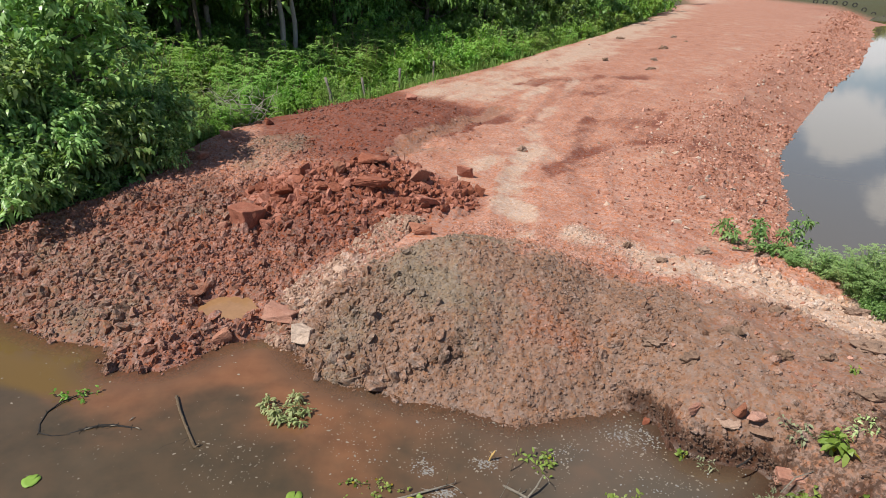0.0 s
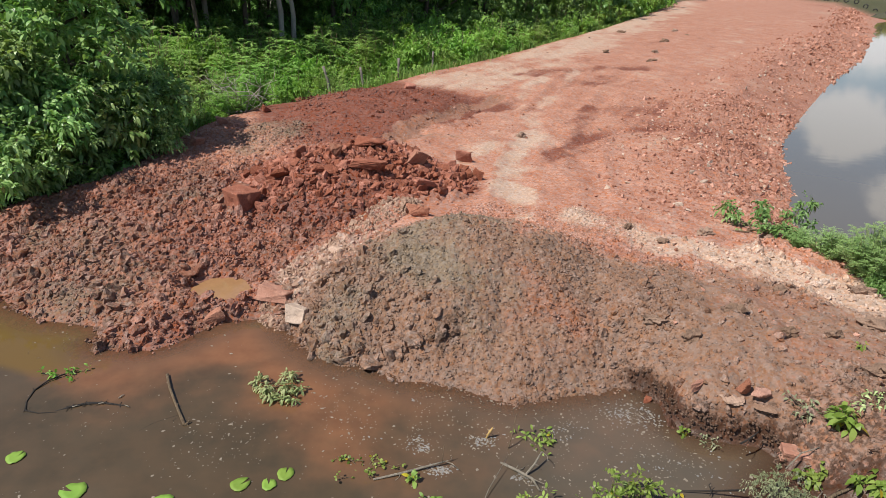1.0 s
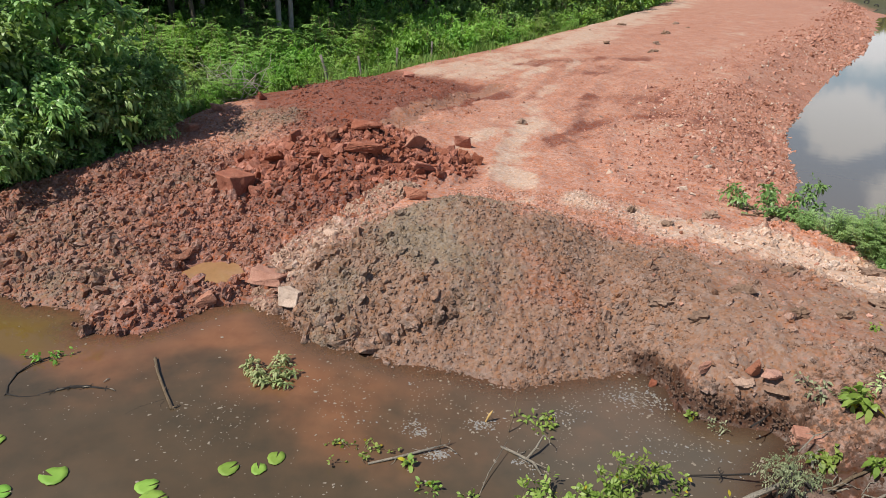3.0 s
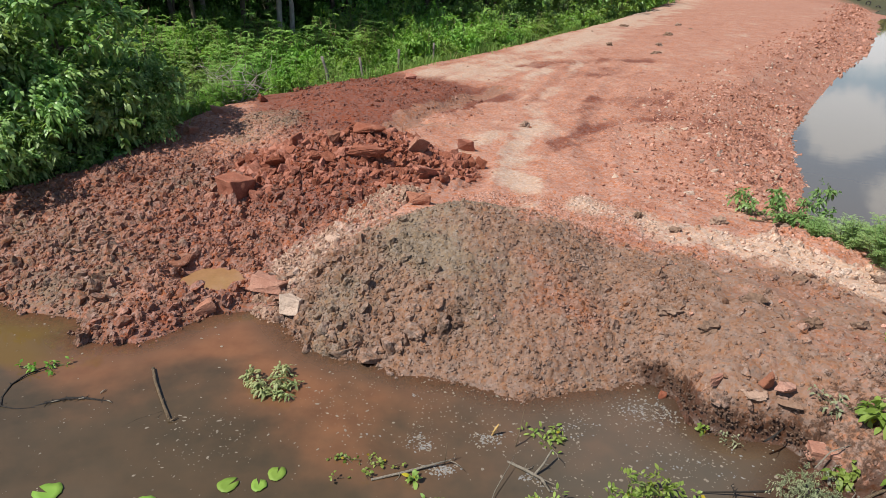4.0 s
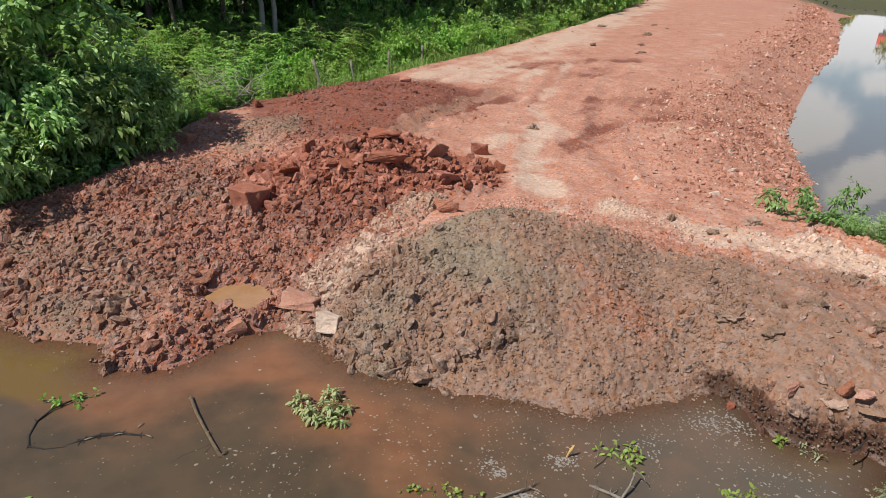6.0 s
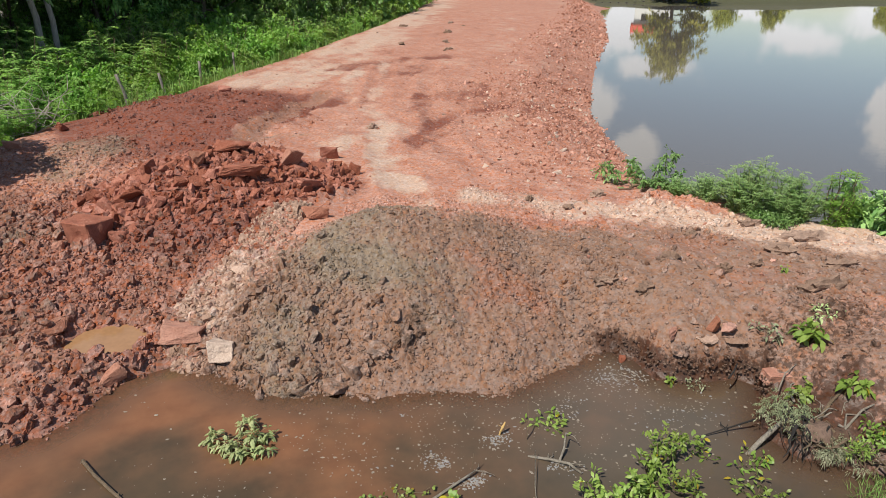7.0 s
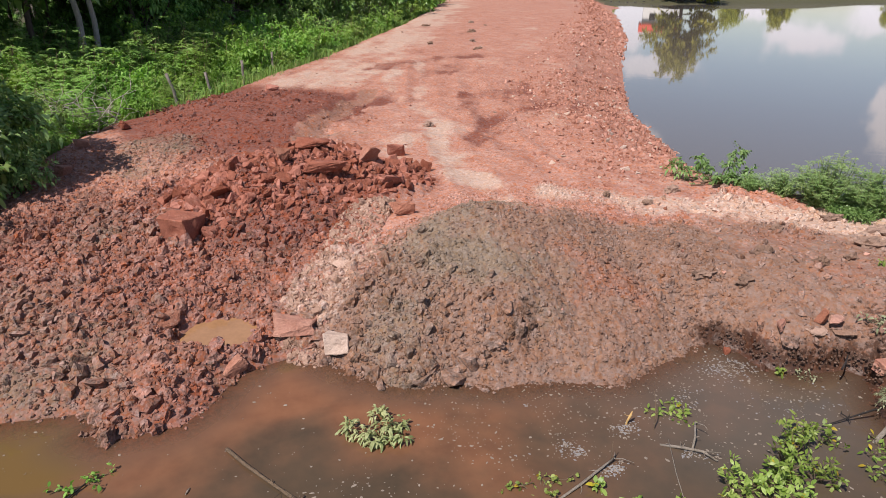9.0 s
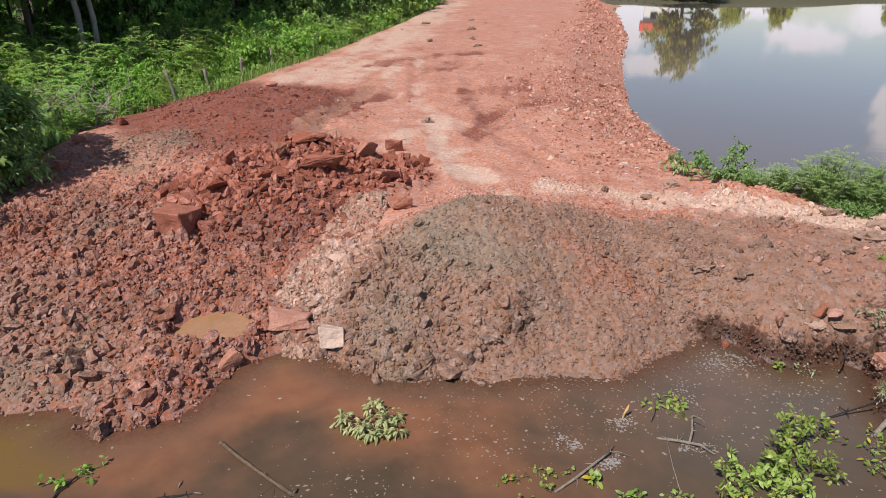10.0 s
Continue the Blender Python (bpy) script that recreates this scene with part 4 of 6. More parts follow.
# ---- loose stones and clods ----
def clods_on(rng, pos, size, parent, name, label, templates, material, pieces=0, sink=0.3, tilt=1.0, flat=1.0, masks=True, piece="clod", uneven=0.7):
    """Strews clods over the surface: the given number, the largest and nearest first, as pieces, the rest joined."""
    x, y = pos[:, 0], pos[:, 1]
    z = surface(x, y) + size * (0.7 - sink * 1.6) * flat * 0.6
    p = np.stack([x, y, z], 1)
    size = size * (1 - uneven / 2 + uneven * value_noise(x * 1.6, y * 1.6, 131))
    order = np.argsort(-size * step(30, 8, y))
    p, size = p[order], size[order]
    rot = turns(rng, pieces, tilt)
    shared = {}
    for i in range(pieces):
        k = int(rng.integers(0, len(templates)))
        key = k
        if masks:
            a, b = soils(p[i:i + 1, 0], p[i:i + 1, 1], p[i:i + 1, 2])
            key = (k, tuple((a[0] * 3).round().astype(int)), tuple((b[0] * 3).round().astype(int)))
        if key not in shared:
            v, f = templates[k]
            cols = {"soil": np.tile(a, (len(v), 1)), "soil2": np.tile(b, (len(v), 1))} if masks else None
            shared[key] = tri_mesh(piece, v, f, material, False, cols)
        ob = new(piece, shared[key])
        ob.parent = parent
        ob.matrix_world = Matrix.Translation(p[i]) @ Matrix(rot[i]).to_4x4() @ Matrix.Diagonal((size[i] * rng.uniform(0.85, 1.3), size[i] * rng.uniform(0.7, 1.1), size[i] * flat * rng.uniform(0.6, 1.05), 1))
    heap = Heap()
    rest_p, rest_s = p[pieces:], size[pieces:]
    earth = templates is CLODS
    big, tiny = rest_s > (0.055 if earth else 0.042), rest_s < 0.020
    for some, shapes in ((big, templates), (~big & ~tiny, CLODS_SMALL if earth else STONES), (tiny, CRUMBS if earth else STONES)):
        strew(heap, rest_p[some], rest_s[some], shapes, rng, tilt, flat)
    cols = None
    if masks:
        v = np.concatenate(heap.v)
        a, b = soils(v[:, 0], v[:, 1], v[:, 2])
        cols = {"soil": a, "soil2": b}
    ob = part(name, heap.mesh(name, material, False, cols), parent, label, "stuff")
    return ob


def sizes(rng, n, mean, spread_, lo, hi):
    return np.exp(rng.normal(math.log(mean), spread_, n)).clip(lo, hi)


def within(rng, n, box, keep):
    out = np.empty((0, 2))
    while len(out) < n:
        p = np.stack([rng.uniform(box[0], box[1], n), rng.uniform(box[2], box[3], n)], 1)
        p = p[rng.random(n) < keep(p[:, 0], p[:, 1])]
        out = np.concatenate([out, p])
    return out[:n]


def build_clods():
    rng = np.random.default_rng(21)

    def field(x, y):
        z, near, far, left, wood = ground_height(x, y, False)
        k = step(0.35, -0.5, x + 0.3 * (y - 11.5)) * np.where(wood, 0.25, 1.0) * step(-0.15, 0.05, near) * step(20.6, 18.4, y)
        return k * step(0.9, 1.0, np.sqrt(((x + 2.86) / 0.5) ** 2 + ((y - 11.36) / 0.46) ** 2))

    p = within(rng, 30000, (-8, 1.5, 9.4, 20.6), field)
    s = sizes(rng, len(p), 0.022, 0.66, 0.009, 0.12) * (1 - 0.5 * step(14.0, 17.5, p[:, 1]) * step(0.5, -2.0, p[:, 0]))
    clods_on(rng, p, s, ground, "broken_clods", "crumbled red and brown clods of earth", CLODS, CLOD, 300, sink=0.44)

    def grey(x, y):
        m = mound_height(x, y)
        return (m > ground_height(x, y, False)[0] - 0.03 - (0.32 + 0.45 * value_noise(x * 1.7, y * 1.7, 5)) * step(0.6, 1.5, x)) * (m > -0.07) * (0.6 + 0.4 * value_noise(x * 2.1, y * 2.1, 7))

    p = within(rng, 30000, (-2.2, 4.4, 8.3, 13.6), grey)
    s = sizes(rng, len(p), 0.0125, 0.62, 0.006, 0.036)
    clods_on(rng, p, s, mounds["soil_mound"], "loose_soil", "crumbs and lumps of grey clay", CLODS, CLOD, 240, sink=0.6, uneven=0.35)

    def ridge(x, y):
        return (ridge_height(x, y) > ground_height(x, y, False)[0]) * 1.0

    p = within(rng, 4200, (-3.0, 1.2, 9.8, 14.2), ridge)
    s = sizes(rng, len(p), 0.019, 0.6, 0.010, 0.10)
    clods_on(rng, p, s, mounds["stone_ridge"], "rock_debris", "crumbled pinkish stone", CLODS, RIDGE_ROCK, 120, sink=0.55, masks=False, piece="stone")

    def rubble(x, y):
        r = np.sqrt(((x + 0.7) / 2.4) ** 2 + ((y - 15.1) / 1.6) ** 2)
        return step(1.12, 0.8, r)

    p = within(rng, 3800, (-3.6, 2.2, 12.9, 17.4), rubble)
    s = sizes(rng, len(p), 0.042, 0.62, 0.014, 0.135)
    clods_on(rng, p, s, mounds["rubble_pile"], "rock_debris", "broken red rock", BROKEN, RED_ROCK, 290, sink=0.3, masks=False, piece="rock")

    def heap(x, y):
        return (heap_height(x, y) > ground_height(x, y, False)[0]) * 1.0

    p = within(rng, 11000, (-5, 5.4, 16, 27.4), heap)
    s = sizes(rng, len(p), 0.014, 0.65, 0.008, 0.09)
    clods_on(rng, p, s, mounds["red_soil_heap"], "loose_soil", "crumbs of dark red soil", CLODS, CLOD, 60, sink=0.62)

    # the stony bank of the far pond, and gravel pressed into the road
    def bank(x, y):
        _, _, far, left, wood = ground_height(x, y, False)
        return step(5.5, 0.8, far) * step(-0.25, 0.0, far) * step(12.4, 13.6, y) * (1 - wood)

    p = np.concatenate([within(rng, 9500, (4.5, 16, 12.4, 26), bank), within(rng, 5000, (10, 36, 26, 50), bank), within(rng, 3000, (24, 70, 50, 100), bank)])
    s = sizes(rng, len(p), 0.023, 0.62, 0.010, 0.11) * (1 + 1.2 * step(24, 60, p[:, 1]))
    clods_on(rng, p, s, ground, "bank_stones", "pale pink and red broken stones on the bank", STONES, BANK_ROCK, 280, sink=0.42, masks=False, piece="stone")

    p = np.concatenate([within(rng, 420, (4.5, 16, 12.4, 26), bank), within(rng, 420, (10, 36, 26, 50), bank)])
    s = sizes(rng, len(p), 0.03, 0.5, 0.015, 0.09)
    clods_on(rng, p, s, ground, "pale_stones", "pale cream stones among the red ones", STONES, WHITE_ROCK, 60, masks=False, piece="stone")

    def road(x, y):
        _, near, far, left, wood = ground_height(x, y, False)
        return (1 - wood) * step(0.3, 1.0, near) * step(0.2, 1.5, left) * step(0.2, 1.2, x + 0.1 * (y - 12)) * step(0.0, 0.4, far) * (0.25 + 0.75 * step(6, 3, far))

    p = within(rng, 1700, (0.5, 14, 8, 26), road)
    s = sizes(rng, len(p), 0.015, 0.55, 0.007, 0.05)
    clods_on(rng, p, s, ground, "gravel", "small stones pressed into the road", STONES, BANK_ROCK, 0, masks=False)

    def scar(x, y):
        _, near, far, left, wood = ground_height(x, y, False)
        return step(2.4, 3.2, x) * step(1.5, 0.4, near) * step(-0.1, 0.05, near) * (1 - 0.85 * blob(x, y, 4.3, 6.2, 0.9, 1.0))

    p = within(rng, 1300, (2.4, 7.0, 4.5, 10), scar)
    s = sizes(rng, len(p), 0.018, 0.65, 0.008, 0.09)
    clods_on(rng, p, s, ground, "bank_crumbs", "crumbled brown mud along the eroded shore", CLODS, CLOD, 60, sink=0.62)

    def worked(x, y):
        _, near, far, left, wood = ground_height(x, y, False)
        return step(2.0, 3.0, x) * step(0.5, 1.0, near) * step(12.6, 11, y) * step(0.5, 1.0, far) * (0.3 + 0.7 * (fbm(x * 1.3, y * 1.3, 3, 77) > 0.1))

    p = within(rng, 7500, (2.0, 9.0, 6, 12.6), worked)
    s = sizes(rng, len(p), 0.0155, 0.75, 0.006, 0.085)
    clods_on(rng, p, s, ground, "loose_soil", "dry crumbs of brown soil on the worked ground", CLODS, CLOD, 60, sink=0.62)


def boulder(name, label, x, y, size, material, rng, turn=0.0, tilt=0.0, base=None, sink=0.12, group="", square=False, rough=0.2, wedge=0.0):
    """A single rock, bevelled and roughened: size along, across and up."""
    rng = np.random.default_rng(int(abs(x) * 100 + abs(y) * 1000))
    bm = bmesh.new()
    if square:
        bmesh.ops.create_cube(bm, size=2.0)
        for v in bm.verts:
            v.co += Vector((rng.normal() * rough, rng.normal() * rough, rng.normal() * rough * 0.8))
            if v.co.x > 0 and v.co.z > 0:
                v.co.z -= wedge
    else:
        v, f = stone_template(rng, 12, 1.35, 0.42)
        vs = [bm.verts.new(c) for c in v]
        for t in f:
            bm.faces.new([vs[i] for i in t])
        bmesh.ops.dissolve_limit(bm, angle_limit=0.25, verts=bm.verts[:], edges=bm.edges[:])
    bmesh.ops.bevel(bm, geom=bm.edges[:], offset=0.07, segments=1, affect="EDGES")
    bmesh.ops.triangulate(bm, faces=bm.faces[:])
    bmesh.ops.subdivide_edges(bm, edges=bm.edges[:], cuts=3, use_grid_fill=True)
    bmesh.ops.recalc_face_normals(bm, faces=bm.faces[:])
    s = rng.random() * 50
    for v in bm.verts:
        d = noise.fractal(v.co * 1.7 + Vector((s, s, s)), 0.8, 2.1, 4)
        e = noise.fractal(v.co * 4.5 + Vector((s, 0, s)), 0.6, 2.1, 3)
        v.co += v.co.normalized() * (d * 0.10 + e * 0.06)
    bmesh.ops.scale(bm, vec=Vector(size) * 0.5, verts=bm.verts[:])
    me = bpy.data.meshes.new(name)
    bm.to_mesh(me)
    bm.free()
    me.materials.append(material)
    ob = tagged(new(name, me), label, "rock" if name != "mud_clod" else "clod", group)
    z = float(surface(np.array([x]), np.array([y]))[0]) if base is None else base
    ob.matrix_world = pose(x, y, z + size[2] * (0.5 - sink), tilt, tilt * 0.4, turn)
    return ob


def mud_clod(x, y, size, rng, turn):
    """A dried, crumbled clod."""
    heap = Heap()
    v, f = clod_template(rng, 3, 0.13)
    s = Vector(rng.random(3) * 30)
    v = v * np.array([1 + 0.34 * noise.fractal(Vector(c) * 2.4 + s, 0.6, 2.1, 4) for c in v])[:, None]
    heap.add(v * np.array(size) * np.array([0.46, 0.50, 1.3]) + np.array([0, 0, size[2] * 0.08]), f)
    ob = tagged(new("mud_clod", heap.mesh("mud_clod", MUD)), "dried dark mud clod lying on the road", "clod", "mud clods on the road")
    ob.matrix_world = pose(x, y, floor_at(x, y) + 0.005, 0, 0, turn)


def floor_at(x, y):
    return float(surface(np.array([float(x)]), np.array([float(y)]))[0])


def build_boulders():
    rng = np.random.default_rng(33)
    boulder("boulder", "squared dark red laterite block with a flat top", -2.98, 13.95, (0.46, 0.48, 0.42), RED_ROCK, rng, 54, 3, square=True, sink=0.1, rough=0.16)
    boulder("stone", "pale cream angular stone beside the water", -1.44, 10.42, (0.26, 0.2, 0.30), WHITE_ROCK, rng, -25, -24, base=0.12, square=True, rough=0.2, wedge=0.5)
    boulder("stone", "large pink angular stone with pale veins", -1.85, 11.02, (0.54, 0.34, 0.36), PINK_ROCK, rng, -20, -16, base=0.13, sink=0.02, square=True, rough=0.2, wedge=1.1)
    boulder("stone", "pink stone leaning on a larger one", -1.46, 10.92, (0.26, 0.24, 0.30), PINK_ROCK, rng, 50, 20, base=0.12)
    boulder("stone", "flat orange stone tilted at the puddle's edge", -3.42, 11.65, (0.56, 0.36, 0.24), BANK_ROCK, rng, 15, -12, base=0.22)
    boulder("stone", "blunt reddish stone at the waterline", -2.72, 10.52, (0.38, 0.26, 0.26), PINK_ROCK, rng, 20, 5, sink=0.2)
    boulder("stone", "small orange stone against the squared block", -3.38, 13.75, (0.22, 0.2, 0.22), ORANGE_ROCK, rng, 10, 0)
    boulder("stone", "small red stone beside the squared block", -2.55, 13.78, (0.32, 0.24, 0.22), RED_ROCK, rng, 30, 8)
    boulder("stone", "round red boulder at the rubble's end", 1.62, 16.35, (0.42, 0.40, 0.38), RED_ROCK, rng, 30, 8)
    boulder("stone", "long red rock slab lying across the rubble", -0.55, 15.05, (0.85, 0.42, 0.28), RED_ROCK, rng, -9, 12, sink=0.1)
    boulder("stone", "long red rock slab low in the rubble", -0.55, 14.25, (0.85, 0.4, 0.32), RED_ROCK, rng, -4, 10, sink=0.1)
    boulder("stone", "pinkish angular rock in the rubble", -1.2, 14.55, (0.34, 0.28, 0.34), BANK_ROCK, rng, 24, 16, sink=-0.15)
    boulder("stone", "upright red rock in the rubble", -1.95, 15.1, (0.36, 0.30, 0.5), RED_ROCK, rng, 12, 24, sink=0.25)
    boulder("stone", "tilted red rock with a shaded face in the rubble", -2.25, 14.4, (0.5, 0.32, 0.36), RED_ROCK, rng, 60, 30, sink=0.15)
    boulder("stone", "pinkish red boulder near the rubble's end", 0.45, 14.75, (0.48, 0.42, 0.46), BANK_ROCK, rng, 40, 14, sink=0.0)
    boulder("stone", "wedge of red rock at the rubble's foot", 0.62, 14.0, (0.58, 0.34, 0.26), RED_ROCK, rng, 12, 10, sink=0.0)
    boulder("stone", "orange stone bedded in the pale ridge", 0.42, 12.95, (0.46, 0.3, 0.26), ORANGE_ROCK, rng, 10, 6)
    boulder("stone", "red stone half sunk in the wet shore", 4.47, 7.18, (0.36, 0.17, 0.14), BANK_ROCK, rng, -14, 4, base=0.24, sink=0.2, square=True, rough=0.12)
    boulder("stone", "long pale pink stone bedded in brown soil", 3.72, 8.2, (0.46, 0.22, 0.14), PINK_ROCK, rng, 30, 4, sink=0.35)
    boulder("stone", "upright orange stone on the brown bank", 4.18, 7.95, (0.14, 0.16, 0.26), ORANGE_ROCK, rng, 10, 10)
    boulder("stone", "flat pink stone on the brown bank", 4.36, 7.88, (0.28, 0.2, 0.12), PINK_ROCK, rng, 20, 6)
    boulder("stone", "red stone at the muddy waterline", 3.28, 8.5, (0.18, 0.14, 0.12), RED_ROCK, rng, 40, 0)
    boulder("stone", "white stone on the road's stony edge", 6.96, 15.3, (0.24, 0.14, 0.1), WHITE_ROCK, rng, 20, 0)
    boulder("stone", "white flat stone on the road's stony edge", 5.68, 13.68, (0.26, 0.14, 0.1), WHITE_ROCK, rng, -20, 0)
    boulder("stone", "red crest stone on the soil heap", 0.55, 24.6, (0.6, 0.4, 0.32), RED_ROCK, rng, 10, 8)
    boulder("stone", "red stone on the soil heap's far rim", -1.3, 23.4, (0.45, 0.3, 0.24), RED_ROCK, rng, 30, 8)
    boulder("stone", "pale pink stone at the field's weedy edge", -4.6, 19.4, (0.4, 0.3, 0.26), PINK_ROCK, rng, 30, 8)
    boulder("stone", "pale pink stone shaded by the leafy tree", -4.9, 18.0, (0.42, 0.34, 0.24), PINK_ROCK, rng, 70, 8)
    boulder("stone", "red stone at the field's weedy edge", -3.7, 21.0, (0.4, 0.3, 0.3), RED_ROCK, rng, 50, 8)
    for x, y, l, w, h, a in ((4.73, 9.4, 0.34, 0.2, 0.1, -30), (5.74, 9.98, 0.26, 0.2, 0.1, 10), (4.6, 11.75, 0.24, 0.18, 0.06, 0), (6.5, 8.95, 0.5, 0.26, 0.1, -15), (5.75, 8.75, 0.24, 0.16, 0.1, 5),
                             (5.12, 8.75, 0.26, 0.16, 0.1, -10), (4.0, 9.0, 0.32, 0.24, 0.08, 15), (3.6, 9.4, 0.3, 0.16, 0.07, -20), (5.55, 12.15, 0.32, 0.2, 0.09, 0),
                             (7.3, 9.2, 0.8, 0.26, 0.14, -22), (7.0, 9.95, 0.4, 0.22, 0.1, -20), (5.95, 7.85, 0.7, 0.22, 0.12, -10), (3.4, 18.7, 0.26, 0.2, 0.12, 30),
                             (6.6, 11.9, 0.3, 0.16, 0.1, 10), (6.75, 8.2, 0.5, 0.2, 0.1, -20), (4.2, 12.4, 0.2, 0.14, 0.07, 40), (12.5, 33.5, 0.5, 0.3, 0.12, 10), (14.0, 37.0, 0.6, 0.4, 0.14, 40),
                             (11.0, 36.0, 0.5, 0.3, 0.12, 70), (16.5, 42.0, 0.7, 0.4, 0.15, 20), (15.2, 46.5, 0.6, 0.4, 0.14, 0), (20.0, 49.0, 0.7, 0.4, 0.15, 30)):
        mud_clod(x, y, (l, w, h), rng, a)
    for k in range(9):
        t = rng.random()
        p = np.array([4.0, 19.0]) + t * np.array([15.0, 34.0]) + rng.normal(size=2) * (1.6 + 2 * t)
        z = rng.uniform(0.05, 0.15) * (0.7 + t)
        mud_clod(p[0], p[1], (z * 1.2, z * 0.9, z * 0.3), rng, rng.random() * 360)


build_clods()
build_boulders()


# ---- plants ----
def crown(heap, wood, centres, radii, twigs, per, length, width, rng, full=True, droop=0.3, lift=0.2, thick=0.006, axis=None):
    """Leafy twigs round each clump's centre."""
    for c, r in zip(centres, radii):
        d = rng.normal(size=(twigs, 3))
        d[:, 2] = d[:, 2] * 0.7 + lift
        if axis is not None:
            out = np.array([c[0] - axis[0], c[1] - axis[1], 0.0])
            d += unit(out) * 0.5
        d = unit(d)
        reach = r * rng.uniform(0.6, 1.15, twigs)
        t = (np.arange(per) + 0.6) / per
        t = 0.25 + 0.75 * t
        pos = c + d[:, None] * (reach[:, None] * t[None])[..., None]
        pos[..., 2] -= (reach[:, None] * t[None] ** 2) * droop * 0.35
        side = np.cross(d, rng.normal(size=(twigs, 3)))
        side = unit(side)
        sign = np.where(np.arange(per) % 2 == 0, 1.0, -1.0)
        way = d[:, None] * 0.7 + side[:, None] * sign[None, :, None] * 0.9 + rng.normal(size=(twigs, per, 3)) * 0.22
        up = np.array([0, 0, 1.0]) + rng.normal(size=(twigs, per, 3)) * 0.45
        n = twigs * per
        k = rng.uniform(0.7, 1.2, n)
        leaves(heap, pos.reshape(-1, 3), way.reshape(-1, 3), up.reshape(-1, 3), length * k, width * k, rng, full, droop)
        if wood is not None:
            for j in range(0, twigs, 3):
                tip = c + d[j] * reach[j]
                tube(wood, [c, (c + tip) / 2, tip - np.array([0, 0, reach[j] * droop * 0.3])], [thick, thick * 0.7, thick * 0.3], 3)


def bent(a, b, rng, n=5, sag=0.08):
    a, b = np.asarray(a, float), np.asarray(b, float)
    t = np.linspace(0, 1, n)[:, None]
    wob = rng.normal(size=(n, 3)) * np.linalg.norm(b - a) * sag * np.sin(np.pi * t)
    return a + (b - a) * t + wob


def make_tree(name, label, rng, height, spread_, low, limbs, clumps, twigs, per, length, width, leaf, bark, trunk_r=0.12, full=False, lean=(0, 0), droop=0.3, clump_r=0.6, category="tree"):
    """A tapered trunk with limbs and a crown of leafy clumps."""
    thing = empty(name, label, category)
    wood, twig, heap = Heap(), Heap(), Heap()
    top = np.array([lean[0], lean[1], height * 0.86])
    line = bent((0, 0, -0.25), top, rng, 8, 0.018)
    tube(wood, line, np.linspace(trunk_r, trunk_r * 0.25, 8), 8)
    cs, rs = [], []
    for i in range(limbs):
        z = low + (height * 0.85 - low) * (i + 0.3 * rng.random()) / limbs
        k = np.interp(z, line[:, 2], np.arange(8))
        start = np.array([np.interp(k, np.arange(8), line[:, a]) for a in range(3)])
        a = i * 2.4 + rng.random() * 0.8
        u = (z - low) / (height - low)
        reach = spread_ * (1.2 - 1.0 * u) * rng.uniform(0.7, 1.15)
        end = start + np.array([math.cos(a) * reach, math.sin(a) * reach, reach * rng.uniform(0.1, 0.55) - 0.25 * (1 - u)])
        pts = bent(start, end, rng, 5, 0.07)
        tube(wood, pts, np.linspace(trunk_r * 0.42, 0.012, 5), 5)
        for j in range(clumps):
            t = rng.uniform(0.3, 1.05)
            q = np.array([np.interp(t * 4, np.arange(5), pts[:, c]) for c in range(3)])
            cs.append(q + rng.normal(size=3) * clump_r * np.array([0.5, 0.5, 0.4]))
            rs.append(clump_r * rng.uniform(0.6, 1.25))
    for j in range(clumps):
        cs.append(top + rng.normal(size=3) * clump_r * 0.6)
        rs.append(clump_r * rng.uniform(0.7, 1.2))
    crown(heap, twig, cs, rs, twigs, per, length, width, rng, full, droop, axis=(0, 0))
    part("trunk", wood.mesh("trunk", bark, True), thing)
    if full:
        part("twig", twig.mesh("twig", bark, True), thing, kind="stuff")
    part("crown", heap.mesh("crown", leaf), thing, kind="stuff")
    return thing


def make_shrub(name, label, rng, height, spread_, stems, clumps, twigs, per, length, width, leaf, bark, full=False, droop=0.3, clump_r=0.35, low=0.1):
    thing = empty(name, label, "shrub")
    wood, heap = Heap(), Heap()
    cs, rs = [], []
    for i in range(stems):
        a, r = rng.random() * 6.283, spread_ * math.sqrt(rng.random())
        h = height * rng.uniform(0.55, 1.05) * (1 - 0.35 * (r / spread_) ** 2)
        root = np.array([math.cos(a) * r * 0.35, math.sin(a) * r * 0.35, -0.1])
        end = np.array([math.cos(a) * r, math.sin(a) * r, h])
        pts = bent(root, end, rng, 5, 0.06)
        tube(wood, pts, np.linspace(0.018, 0.005, 5), 4)
        for j in range(clumps):
            t = rng.uniform(low, 1.0) * 4
            cs.append(np.array([np.interp(t, np.arange(5), pts[:, c]) for c in range(3)]) + rng.normal(size=3) * clump_r * 0.35)
            rs.append(clump_r * rng.uniform(0.6, 1.2))
    cs = [np.array([c[0], c[1], max(c[2], 0.12)]) for c in cs]
    crown(heap, None, cs, rs, twigs, per, length, width, rng, full, droop, axis=(0, 0))
    part("stem", wood.mesh("stem", bark, True), thing)
    part("foliage", heap.mesh("foliage", leaf), thing, kind="stuff")
    return thing


